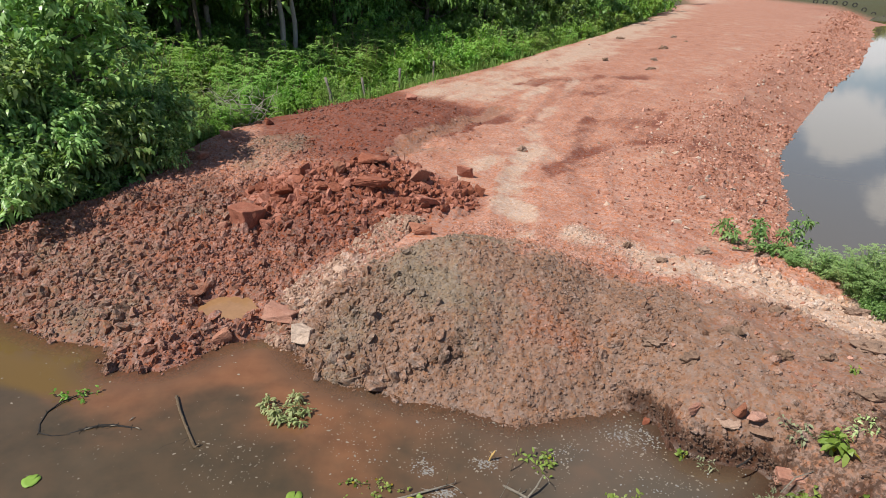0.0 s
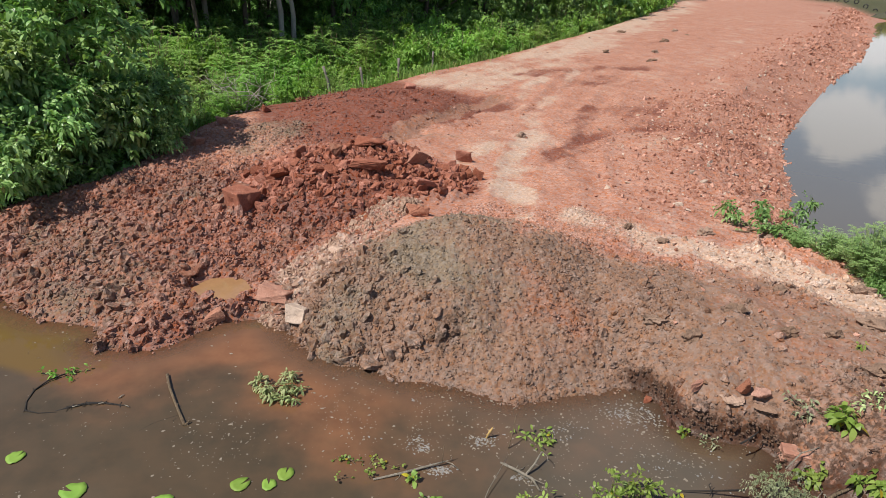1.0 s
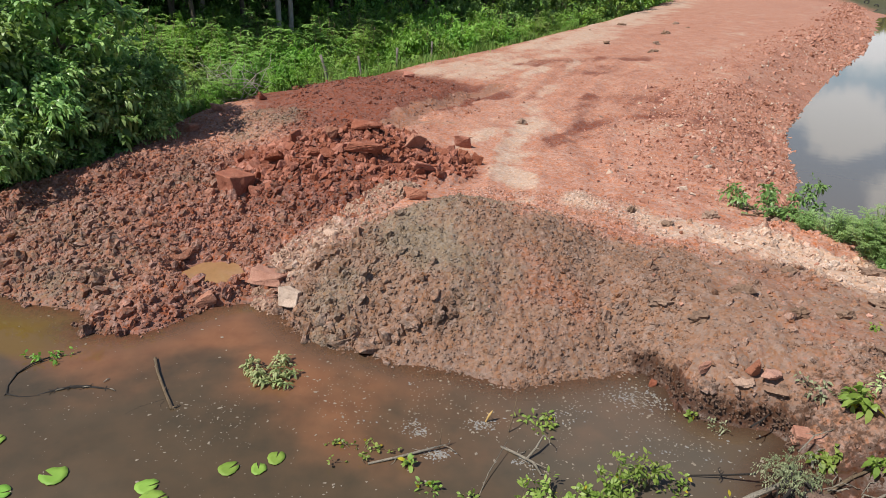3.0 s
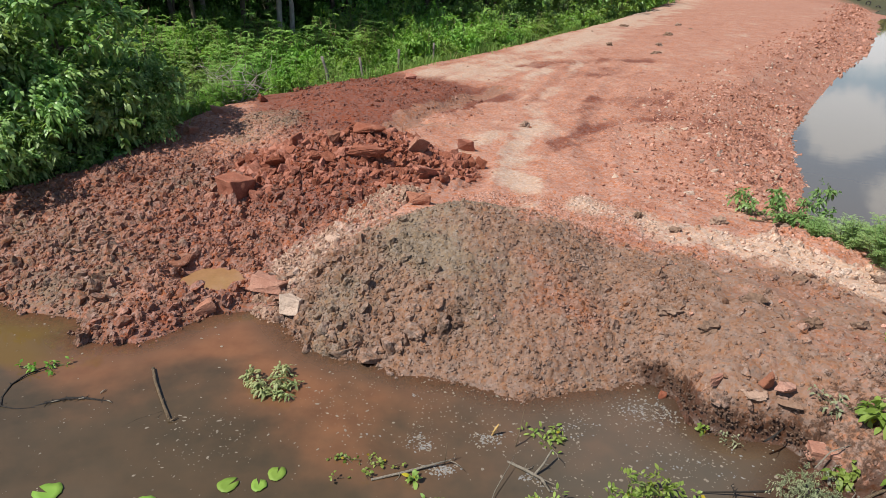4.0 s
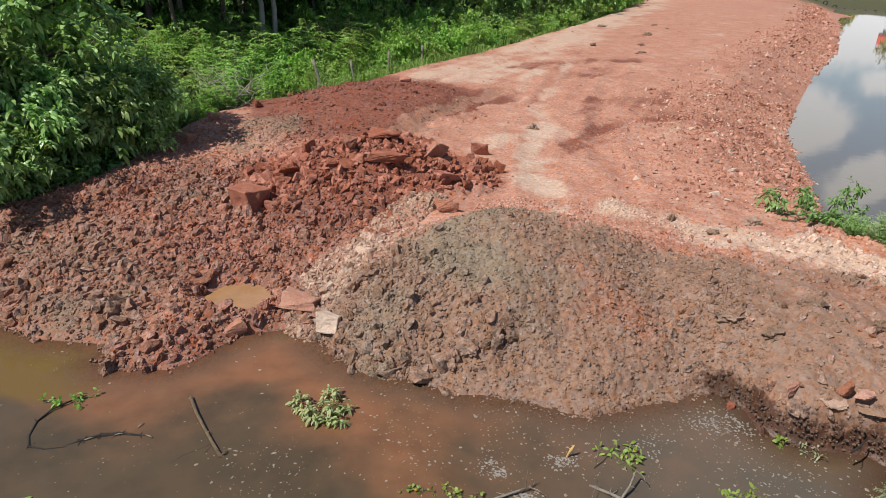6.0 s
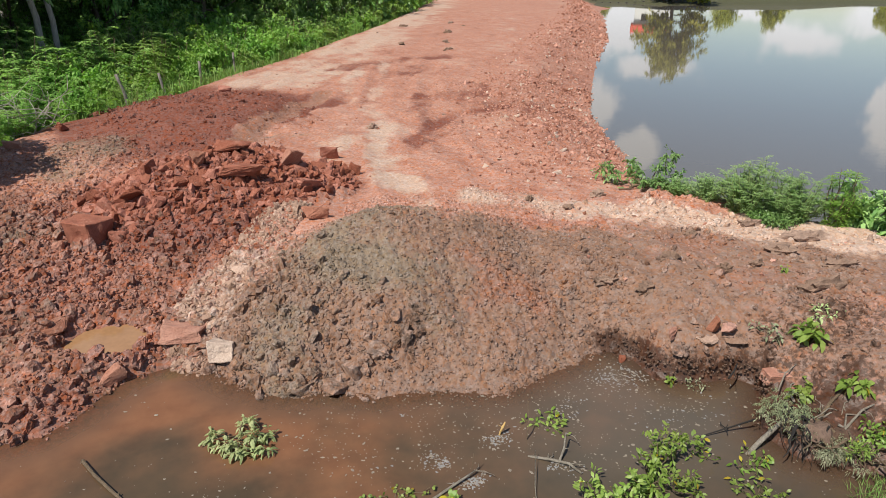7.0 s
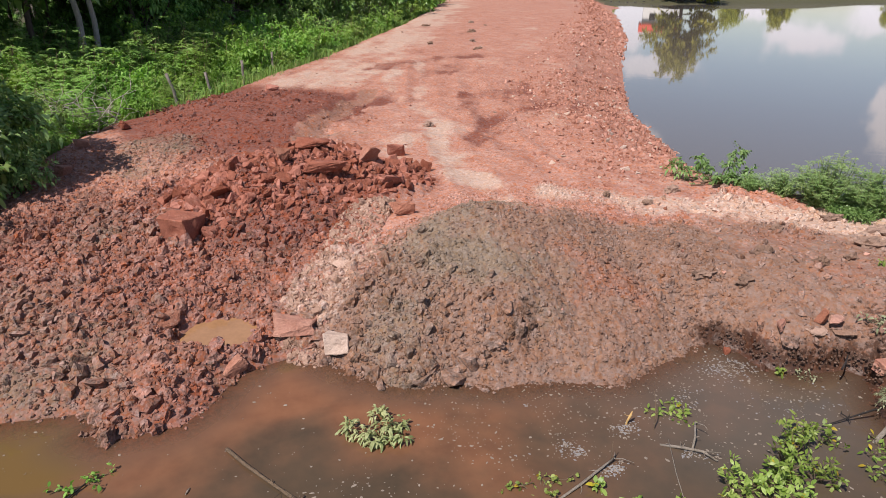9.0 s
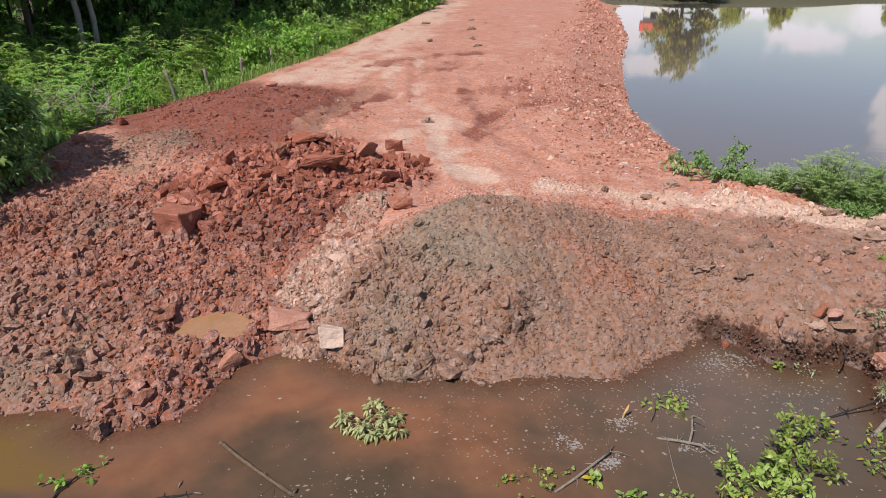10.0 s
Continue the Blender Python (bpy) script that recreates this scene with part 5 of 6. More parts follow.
def frond(heap, base, way, size, rng, pairs=9, leaflet=0.22, width=0.055, droop=0.5, up=(0, 0, 1)):
    """One feather-shaped leaf."""
    base, way = np.asarray(base, float), unit(np.asarray(way, float))
    t = (np.arange(pairs) + 0.7) / pairs
    side = unit(np.cross(way, up))
    pos = base + way * (t * size)[:, None] + np.array([0, 0, -1.0]) * (droop * size * t ** 2)[:, None]
    env = np.sin(np.pi * (0.12 + 0.8 * t)) * leaflet * size
    for s in (1, -1):
        w = side * s + way * 0.55 + rng.normal(size=(pairs, 3)) * 0.12
        leaves(heap, pos, w, np.broadcast_to(np.asarray(up, float), (pairs, 3)) + rng.normal(size=(pairs, 3)) * 0.2, env * 1.9, np.full(pairs, width * size), rng, False, 0.15)


def make_feathery(name, label, rng, height, spread_, stems, fronds, size, leaf, bark, pairs=9, width=0.055, droop=0.5, level=0.0):
    thing = empty(name, label, "shrub")
    wood, heap = Heap(), Heap()
    for i in range(stems):
        a, r = rng.random() * 6.283, spread_ * math.sqrt(rng.random())
        end = np.array([math.cos(a) * r, math.sin(a) * r, height * rng.uniform(0.5, 1.05) * (1 - 0.3 * (r / spread_) ** 2)])
        pts = bent((math.cos(a) * r * 0.4, math.sin(a) * r * 0.4, -0.1), end, rng, 6, 0.05)
        tube(wood, pts, np.linspace(0.014, 0.004, 6), 4)
        for j in range(fronds):
            t = rng.uniform(0.15, 1.0) * 5
            p = np.array([np.interp(t, np.arange(6), pts[:, c]) for c in range(3)])
            b = rng.random() * 6.283
            frond(heap, p, (math.cos(b), math.sin(b), rng.uniform(-0.1, 0.9) * (1 - level)), size * rng.uniform(0.7, 1.2), rng, pairs, 0.22, width, droop)
    part("stem", wood.mesh("stem", bark, True), thing)
    part("foliage", heap.mesh("foliage", leaf), thing, kind="stuff")
    return thing


def stand(ob, x, y, turn=0.0, scale=1.0, dz=0.0):
    ob.matrix_world = Matrix.Translation((x, y, floor_at(x, y) + dz)) @ Matrix.Rotation(radians(turn), 4, "Z") @ Matrix.Diagonal((scale, scale, scale, 1))
    return ob


def again(ob, x, y, turn=0.0, scale=1.0, label=""):
    """A further plant of the same kind; the first one's own scale is taken out."""
    s = scale / ob.matrix_world.to_scale().x
    m = Matrix.Translation((x, y, floor_at(x, y))) @ Matrix.Rotation(radians(turn), 4, "Z") @ Matrix.Diagonal((s, s, s, 1))
    return tagged(copy_thing(ob, m), label)


def grass_blades(heap, pos, height, rng, lean=0.5, width=0.012):
    n = len(pos)
    a = rng.random(n) * 6.283
    d = np.stack([np.cos(a), np.sin(a), np.zeros(n)], 1)
    s = np.stack([-np.sin(a), np.cos(a), np.zeros(n)], 1)
    h = height * rng.uniform(0.5, 1.2, n)
    l = h * lean * rng.uniform(0.2, 1.2, n)
    w = (width * rng.uniform(0.7, 1.3, n))[:, None]
    up = np.array([0, 0, 1.0])
    mid, tip = pos + up * (h * 0.6)[:, None] + d * (l * 0.35)[:, None], pos + up * (h * 0.92)[:, None] + d * l[:, None]
    v = np.stack([pos - s * w, pos + s * w, mid - s * w * 0.7, mid + s * w * 0.7, tip], 1)
    f = np.array([(0, 1, 3), (0, 3, 2), (2, 3, 4)])
    heap.add(v.reshape(-1, 3), (np.arange(n)[:, None, None] * 5 + f).reshape(-1, 3))


def along(line, t):
    """The point a share t along a line, and the way to its left."""
    pts = np.asarray(line, float)
    seg = np.linalg.norm(np.diff(pts, axis=0), axis=1)
    s = np.concatenate([[0], np.cumsum(seg)])
    q = t * s[-1]
    k = int(np.clip(np.searchsorted(s, q) - 1, 0, len(seg) - 1))
    d = (pts[k + 1] - pts[k]) / seg[k]
    return pts[k] + d * (q - s[k]), np.array([-d[1], d[0]])


def build_woods():
    rng = np.random.default_rng(51)
    # the leafy tree that overhangs the field, and its neighbours
    t1 = stand(make_tree("broadleaf_tree", "leafy broadleaf tree with low branches over the red clods", rng, 5.6, 2.5, 0.35, 22, 8, 8, 8, 0.21, 0.082, LEAF_TREE, BARK, 0.13, True, (0.3, 0.2), 0.28, 0.58), -7.8, 17.7, 0, 0.92)
    t2 = stand(make_tree("broadleaf_tree", "dense young broadleaf tree at the water's edge", rng, 3.6, 2.0, 0.2, 16, 8, 8, 8, 0.20, 0.078, LEAF_TREE, BARK, 0.09, True, (0.2, -0.2), 0.4, 0.55), -8.6, 16.6)
    again(t2, -5.9, 17.8, 130, 0.55, "low leafy sapling leaning over the red clods")
    again(t1, -13.2, 21.0, 100, 0.95, "leafy broadleaf tree at the forest's edge")
    again(t2, -8.1, 14.9, 200, 0.5, "low leafy sapling leaning over the red clods")
    again(t2, -7.3, 16.4, 280, 0.6, "low leafy sapling leaning over the red clods")
    again(t2, -7.7, 16.3, 60, 0.75, "young leafy tree beside the red clods")
    again(t2, -8.5, 15.5, 310, 0.8, "young leafy tree beside the red clods")
    # weeds and shrubs between the field and the forest
    f1 = stand(make_feathery("feathery_shrub", "pale green feathery shrub among roadside weeds", rng, 1.9, 1.1, 38, 12, 0.36, LEAF_WEED, TWIG, 9, 0.11), -6.2, 23.2)
    f2 = stand(make_feathery("fern_shrub", "bright green shrub with layered fern-like fronds", rng, 1.7, 1.2, 12, 9, 0.85, LEAF_LIGHT, TWIG, 12, 0.06, 0.35, 0.6), -3.6, 29.0)
    s1 = stand(make_shrub("leafy_shrub", "bright green leafy shrub at the road's edge", rng, 1.7, 1.0, 16, 5, 8, 7, 0.13, 0.06, LEAF_LIGHT, TWIG), -2.4, 27.2)
    s2 = stand(make_shrub("leafy_shrub", "dark green leafy shrub before the forest", rng, 2.6, 1.4, 18, 6, 8, 8, 0.16, 0.07, LEAF_DARK, BARK, False, 0.35, 0.5), -10.0, 26.0)
    tall = stand(make_feathery("tall_weed", "tall weed with long drooping narrow leaves", rng, 2.3, 0.55, 9, 16, 0.42, LEAF_LIGHT, TWIG, 7, 0.09, 0.7), -1.1, 29.8)
    for x, y, a, s in ((-5.4, 24.6, 40, 1.0), (-7.6, 22.2, 90, 1.1), (-4.6, 26.2, 150, 0.95), (-6.0, 26.6, 210, 1.2), (-8.2, 24.6, 10, 1.3), (-3.9, 24.6, 80, 0.6), (-5.8, 21.4, 300, 0.75), (-6.6, 20.4, 200, 0.8),
                       (3.9, 35.2, 20, 1.0), (6.0, 38.0, 120, 1.1), (1.6, 32.2, 220, 0.9), (8.2, 42.0, 50, 1.1), (-2.2, 25.9, 250, 0.55), (-7.0, 28.4, 120, 1.25)):
        again(f1, x, y, a, s)
    for x, y, a, s in ((-5.6, 28.6, 100, 1.1), (-8.6, 28.6, 170, 1.2), (-1.7, 30.6, 260, 0.8)):
        again(f2, x, y, a, s)
    for x, y, a, s in ((-3.2, 26.6, 70, 0.7), (-1.0, 28.0, 170, 0.75), (0.3, 30.0, 20, 1.0), (1.9, 31.2, 140, 0.8), (1.3, 33.0, 60, 1.25), (-0.6, 31.8, 200, 1.1), (3.0, 34.4, 280, 1.0), (5.0, 37.2, 100, 1.1),
                       (7.0, 40.6, 160, 1.2), (-4.4, 27.6, 30, 0.8), (-9.6, 22.6, 120, 1.2), (9.6, 44.6, 20, 1.4), (12.0, 48.5, 90, 1.5), (14.2, 52.5, 200, 1.7), (17.0, 57.0, 10, 2.0), (21.0, 64.0, 110, 2.2),
                       (26.0, 73.0, 60, 2.4), (31.5, 83.0, 250, 2.6)):
        again(s1, x, y, a, s)
    for x, y, a, s in ((1.0, 31.6, 30, 1.5), (2.6, 33.6, 80, 1.5), (-0.3, 31.0, 130, 1.3), (4.2, 36.0, 190, 1.6), (0.0, 33.6, 250, 1.7), (6.0, 39.2, 310, 1.6), (2.2, 35.6, 20, 1.8)):
        again(s1, x, y, a, s, "tall bright green shrub before the forest")
    for x, y, a, s in ((-13.0, 24.0, 0, 1.2), (-7.6, 31.0, 80, 1.1), (-2.6, 32.4, 160, 1.0), (1.2, 35.6, 240, 1.15), (-11.0, 30.0, 200, 1.2), (4.4, 39.4, 20, 1.2), (-0.6, 34.4, 300, 1.0), (7.8, 44.6, 120, 1.4),
                       (11.6, 50.4, 180, 1.6), (15.0, 56.5, 40, 1.8), (-15.6, 24.4, 40, 1.0), (-14.6, 27.8, 150, 1.4), (19.5, 64.5, 260, 2.2), (26.0, 77.0, 60, 2.6)):
        again(s2, x, y, a, s)
    for x, y, a, s in ((0.6, 31.6, 60, 0.9), (-3.0, 30.4, 140, 0.9), (5.8, 39.6, 220, 1.0)):
        again(tall, x, y, a, s)
    # the tall sunlit fringe before the forest
    for i, (x, y, a, s) in enumerate(((-8.8, 25.6, 20, 1.5), (-7.4, 26.2, 95, 1.35), (-9.6, 27.4, 160, 1.6), (-6.6, 27.6, 230, 1.3), (-5.0, 28.4, 310, 1.4), (-3.8, 27.8, 70, 1.2), (-10.8, 25.0, 200, 1.5),
                                     (-8.0, 29.2, 40, 1.5), (-2.8, 29.4, 120, 1.35), (-1.4, 29.0, 260, 1.1), (-6.2, 30.2, 15, 1.4), (-3.4, 31.2, 180, 1.4), (-1.6, 32.0, 300, 1.5), (0.4, 32.6, 75, 1.5))):
        again((f1, s1, f1, s1)[i % 4], x, y, a, s)
    for x, y, a, s in ((-10.4, 28.6, 20, 1.9), (-12.2, 27.4, 100, 2.0), (-3.7, 33.2, 170, 1.7), (-1.2, 34.2, 240, 1.9), (1.0, 35.2, 310, 1.9), (-7.4, 32.2, 60, 1.5)):
        again(s1, x, y, a, s, "tall bright green shrub before the forest")
    # the forest: pale trunks before a dark mass of crowns
    w1 = stand(make_tree("forest_tree", "tall forest tree with a pale trunk", rng, 11.5, 2.7, 5.4, 15, 6, 10, 9, 0.24, 0.11, LEAF_DARK, BARK_PALE, 0.14, False, (0.1, 0.1), 0.4, 0.85), -5.0, 32.0)
    w2 = stand(make_tree("forest_tree", "dark dense forest tree with foliage to the ground", rng, 7.5, 2.8, 0.7, 17, 6, 10, 9, 0.22, 0.10, LEAF_DARK, BARK, 0.15, False, (-0.4, 0.3), 0.4, 0.8), -12.0, 33.0)
    tagged(again(w1, -4.5, 32.3, 12, 0.95), "slender pale-barked forest tree")
    spots = [(-15.5, 25.5, 0.9), (-18.5, 27.5, 1.1), (-16.0, 32.5, 1.1), (-8.8, 34.6, 1.1), (-2.4, 37.0, 1.0), (2.0, 41.0, 1.05), (-6.0, 39.5, 1.2), (-12.5, 39.0, 1.2), (-20.0, 25.0, 0.9), (-22.0, 24.0, 1.1),
             (-21.0, 33.0, 1.2), (5.8, 45.5, 1.1), (0.5, 46.0, 1.2), (9.6, 51.0, 1.15), (4.0, 53.0, 1.3), (13.0, 58.0, 1.25), (8.0, 61.0, 1.4), (17.5, 66.0, 1.35), (-26.0, 29.0, 1.2), (-27.0, 38.0, 1.3),
             (-18.0, 44.0, 1.3), (-8.0, 48.0, 1.3), (23.0, 76.0, 1.45), (29.0, 88.0, 1.6), (36.0, 102.0, 1.7), (13.0, 72.0, 1.5), (18.0, 86.0, 1.6), (-3.0, 60.0, 1.5), (-16.0, 58.0, 1.5), (-30.0, 50.0, 1.5)]
    for i, (x, y, s) in enumerate(spots):
        again(w2 if i % 3 else w1, x, y, i * 77 % 360, s)
    # closed canopy above the view, added so its shade keeps the forest's floor dark
    rc = np.random.default_rng(58)
    w3 = stand(make_tree("forest_tree", "tall forest tree with a high closed crown", rc, 9.5, 3.4, 3.9, 13, 6, 5, 6, 0.42, 0.22, LEAF_DARK, BARK, 0.12, False, (0.2, 0.1), 0.4, 1.0), -9.4, 31.4)
    for i in range(95):
        p, n = along(ROAD_LEFT[4:13], ((i // 4) + rc.uniform(0, 0.8)) / 24)
        q = p + n * (10.5 + 3.2 * (i % 4) + rc.uniform(-0.8, 0.8)) * (1 - 0.006 * p[1].clip(0, 60))
        if q[0] < -17 or q[1] > 29:
            again(w3, q[0], q[1], rc.random() * 360, rc.uniform(0.85, 1.2))
    # thickets that close the view into the forest
    rt = np.random.default_rng(57)
    for i in range(110):
        p, n = along(ROAD_LEFT[1:13], rt.random() ** 0.8)
        q = p + n * rt.uniform(7.0, 32.0)
        if q[1] < 22.5 or (q[0] > -15 and q[1] < 31.5):
            continue
        again(s2 if i % 3 else w2, q[0], q[1], rt.random() * 360, rt.uniform(0.9, 1.5) if i % 3 else rt.uniform(0.6, 1.0))
    # low weeds that break the verge's line
    for i in range(60):
        p, n = along(ROAD_LEFT[4:13], rt.random() ** 1.2 * 0.8)
        q = p + n * rt.uniform(0.1, 1.6)
        again((s1, f1, s1, tall)[i % 4], q[0], q[1], rt.random() * 360, rt.uniform(0.25, 0.55) * (1 + 0.012 * q[1]))
    # grass on the verge
    heap = Heap()
    rg = np.random.default_rng(52)
    pts = []
    for _ in range(15000):
        t = rg.random() ** 1.3
        p, n = along(ROAD_LEFT[3:13], 0.02 + 0.85 * t)
        w = rg.random() ** 1.2 * (1.2 + 1.8 * t)
        pts.append((p + n * (w - 0.25))[:2])
    pts = np.array(pts)
    pts[:, 0] -= 0.7 * step(28.5, 26.5, pts[:, 1])
    pts += rg.normal(size=pts.shape) * 0.2
    z = ground_height(pts[:, 0], pts[:, 1])[0]
    tall_ = 0.16 + 0.5 * value_noise(pts[:, 0] * 0.7, pts[:, 1] * 0.7, 3)
    grass_blades(heap, np.stack([pts[:, 0], pts[:, 1], z - 0.02], 1), tall_ * step(14, 24, pts[:, 1] + 4), rg, 0.7, 0.011)
    tagged(new("verge_grass", heap.mesh("verge_grass", GRASS)), "long green grass and weeds along the road's verge", "grass", kind="stuff")
    # low ground cover under the shrubs
    heap = Heap()
    p = within(rg, 5200, (-16, 10, 14.5, 44), lambda x, y: inside(x, y, FOREST) * step(9, 1, line_distance(x, y, ROAD_LEFT)))
    z = ground_height(p[:, 0], p[:, 1])[0]
    a = rg.random(len(p)) * 6.283
    base = np.stack([p[:, 0], p[:, 1], z + rg.uniform(0.02, 0.45, len(p))], 1)
    leaves(heap, base, np.stack([np.cos(a), np.sin(a), 0.3 + 0 * a], 1), np.array([0, 0, 1.0]) + rg.normal(size=(len(p), 3)) * 0.3, rg.uniform(0.10, 0.24, len(p)), rg.uniform(0.05, 0.10, len(p)), rg, True, 0.3)
    tagged(new("undergrowth", heap.mesh("undergrowth", LEAF_LIGHT)), "low leafy weeds covering the ground under shrubs", "weeds", kind="stuff")


def build_fence():
    rng = np.random.default_rng(61)
    for x, y, h, lx, ly, r in ((-2.2, 25.2, 0.95, -0.27, 0.0, 0.05), (-1.05, 26.3, 0.9, -0.2, 0.05, 0.045), (0.15, 27.9, 0.95, 0.02, 0.0, 0.05), (-4.0, 24.6, 0.95, -0.05, 0.0, 0.05), (1.6, 30.0, 0.95, 0.03, 0.05, 0.045)):
        heap = Heap()
        pts = bent((0, 0, -0.3), (lx, ly, h), rng, 6, 0.012)
        tube(heap, pts, r * rng.uniform(0.85, 1.1, 6), 7)
        post = tagged(new("fence_post", heap.mesh("fence_post", POST_WOOD, True)), "weathered grey wooden fence post among weeds", "fence post", "posts of the fence")
        post.location = (x, y, floor_at(x, y))


def build_dead_brush():
    """The tangle of bare branches by the field."""
    rng = np.random.default_rng(62)
    thing = empty("dead_branches", "tangle of bare grey dead branches in weeds", "branch", pose(-4.35, 21.1, floor_at(-4.35, 21.1) + 0.05))
    for i in range(9):
        heap = Heap()
        a = rng.uniform(-0.6, 3.6)
        end = np.array([math.cos(a) * 0.9, math.sin(a) * 0.5, rng.uniform(0.4, 0.95)])
        main = bent(rng.normal(size=3) * 0.25, end, rng, 6, 0.09)
        tube(heap, main, np.linspace(0.018, 0.006, 6), 5)
        part("branch", heap.mesh("branch", DRY_WOOD, True), thing)
        for j in range(7):
            s = main[rng.integers(1, 6)]
            e = s + rng.normal(size=3) * np.array([0.35, 0.25, 0.25]) + np.array([0, 0, 0.1])
            heap = Heap()
            tube(heap, bent(s, e, rng, 4, 0.1), np.linspace(0.009, 0.003, 4), 4)
            part("twig", heap.mesh("twig", DRY_WOOD, True), thing)



def build_bank_plants():
    rng = np.random.default_rng(63)
    b1 = stand(make_feathery("feathery_bush", "fine-leaved pale green bush on the pond bank", rng, 0.95, 0.66, 85, 16, 0.15, LEAF_FEATHER, GREEN_STEM, 8, 0.09, 0.2), 7.62, 10.5, 0, 1.0)
    again(b1, 7.95, 9.95, 80, 0.85, "fine-leaved pale green bush beside a larger one")
    again(b1, 7.25, 11.25, 200, 0.55, "small feathery green bush on the bank's rim")
    again(b1, 6.98, 11.65, 120, 0.36, "small feathery green bush on the bank's rim")
    stand(make_shrub("low_bush", "low dense dark green bush spilling over the bank", rng, 0.24, 0.4, 24, 4, 8, 6, 0.045, 0.024, LEAF_FELLED, GREEN_STEM, False, 0.3, 0.14), 7.55, 9.95)
    stand(make_feathery("narrow_leaved_bush", "upright bush with narrow bright green leaves", rng, 1.0, 0.32, 16, 14, 0.24, LEAF_LIGHT, TWIG, 6, 0.10, 0.6), 8.35, 9.45)
    stand(make_shrub("broadleaf_bush", "glossy broad-leaved bush on the pond bank", rng, 1.35, 0.55, 16, 5, 7, 7, 0.13, 0.065, LEAF_TREE, BARK, True, 0.5, 0.3), 9.15, 9.1)
    # the felled leafy branch at the stony corner
    thing = empty("felled_branch", "felled leafy green branch lying on the pond bank", "branch", pose(6.7, 12.3, floor_at(6.7, 12.3) - 0.02))
    wood, heap = Heap(), Heap()
    stems = [((-0.5, 0.05, 0.02), (0.75, -0.25, 0.18)), ((0.1, 0.0, 0.05), (0.95, 0.25, 0.48)), ((-0.2, 0.0, 0.05), (-0.45, 0.6, 0.3)), ((0.0, 0.0, 0.05), (0.35, 0.7, 0.25)), ((-0.3, 0, 0.05), (0.3, -0.35, 0.2))]
    for a, b in stems:
        pts = bent(a, b, rng, 6, 0.06)
        tube(wood, pts, np.linspace(0.016, 0.004, 6), 5)
        cs = [pts[k] + rng.normal(size=3) * 0.05 for k in (2, 3, 3, 4, 4, 5, 5)]
        crown(heap, None, cs, [0.18] * 7, 6, 6, 0.095, 0.038, rng, True, 0.5)
    part("stem", wood.mesh("stem", TWIG, True), thing)
    part("foliage", heap.mesh("foliage", LEAF_FELLED), thing, kind="stuff")


build_woods()
build_fence()
build_dead_brush()
build_bank_plants()


# ---- in and at the water ----
def lily_pad(heap, r, rng, bite):
    n = 26
    a = bite / 2 + (2 * math.pi - bite) * np.arange(n) / (n - 1)
    rr = r * (1 + 0.07 * np.sin(a * 3 + rng.random() * 6) + rng.normal(size=n) * 0.03)
    z = 0.006 + 0.01 * rng.random(n)
    top = np.concatenate([[(0, 0, 0.004)], np.stack([0.55 * rr * np.cos(a), 0.5 * rr * np.sin(a), 0.005 + 0 * a], 1), np.stack([rr * np.cos(a), 0.9 * rr * np.sin(a), z], 1)])
    f = []
    for k in range(n - 1):
        f += [(0, 1 + k, 2 + k), (1 + k, 1 + n + k, 2 + n + k), (1 + k, 2 + n + k, 2 + k)]
    low = top - np.array([0, 0, 0.004])
    m = len(top)
    heap.add(np.concatenate([top, low]), f + [(c + m, b + m, a_ + m) for a_, b, c in f] + [t for k in range(n - 1) for t in ((1 + n + k, 1 + n + k + m, 2 + n + k), (2 + n + k, 1 + n + k + m, 2 + n + k + m))])


def build_pads():
    rng = np.random.default_rng(71)
    for x, y, r, a, bite in ((-1.62, 7.19, 0.105, 40, 0.4), (-1.17, 7.33, 0.10, 80, 0.3), (-1.32, 7.18, 0.085, 100, 0.5), (-3.29, 7.14, 0.135, 160, 0.5), (-2.24, 6.79, 0.14, 30, 0.3), (-2.35, 6.97, 0.11, 20, 0.3),
                             (-3.69, 6.93, 0.11, 10, 0.3), (-4.12, 7.66, 0.10, 60, 0.2), (-3.23, 6.72, 0.11, 20, 0.3)):
        heap = Heap()
        lily_pad(heap, r, rng, bite)
        ob = tagged(new("lily_pad", heap.mesh("lily_pad", PAD, True)), "bright green notched lily pad floating on water", "lily pad", "lily pads on the pond")
        ob.matrix_world = pose(x, y, 0.003, 0, 0, a)


def stick(name, label, pts, radii, material, sides=6, twigs=0, rng=None, category="stick", reach=0.08):
    heap = Heap()
    tube(heap, pts, radii, sides)
    for _ in range(twigs):
        p = np.asarray(pts[int(rng.integers(1, len(pts)))], float)
        tube(heap, bent(p, p + rng.normal(size=3) * np.array([reach, reach, reach * 0.3]), rng, 3, 0.1), [radii[-1] * 0.7, radii[-1] * 0.5, radii[-1] * 0.25], 4)
    return tagged(new(name, heap.mesh(name, material, True)), label, category)


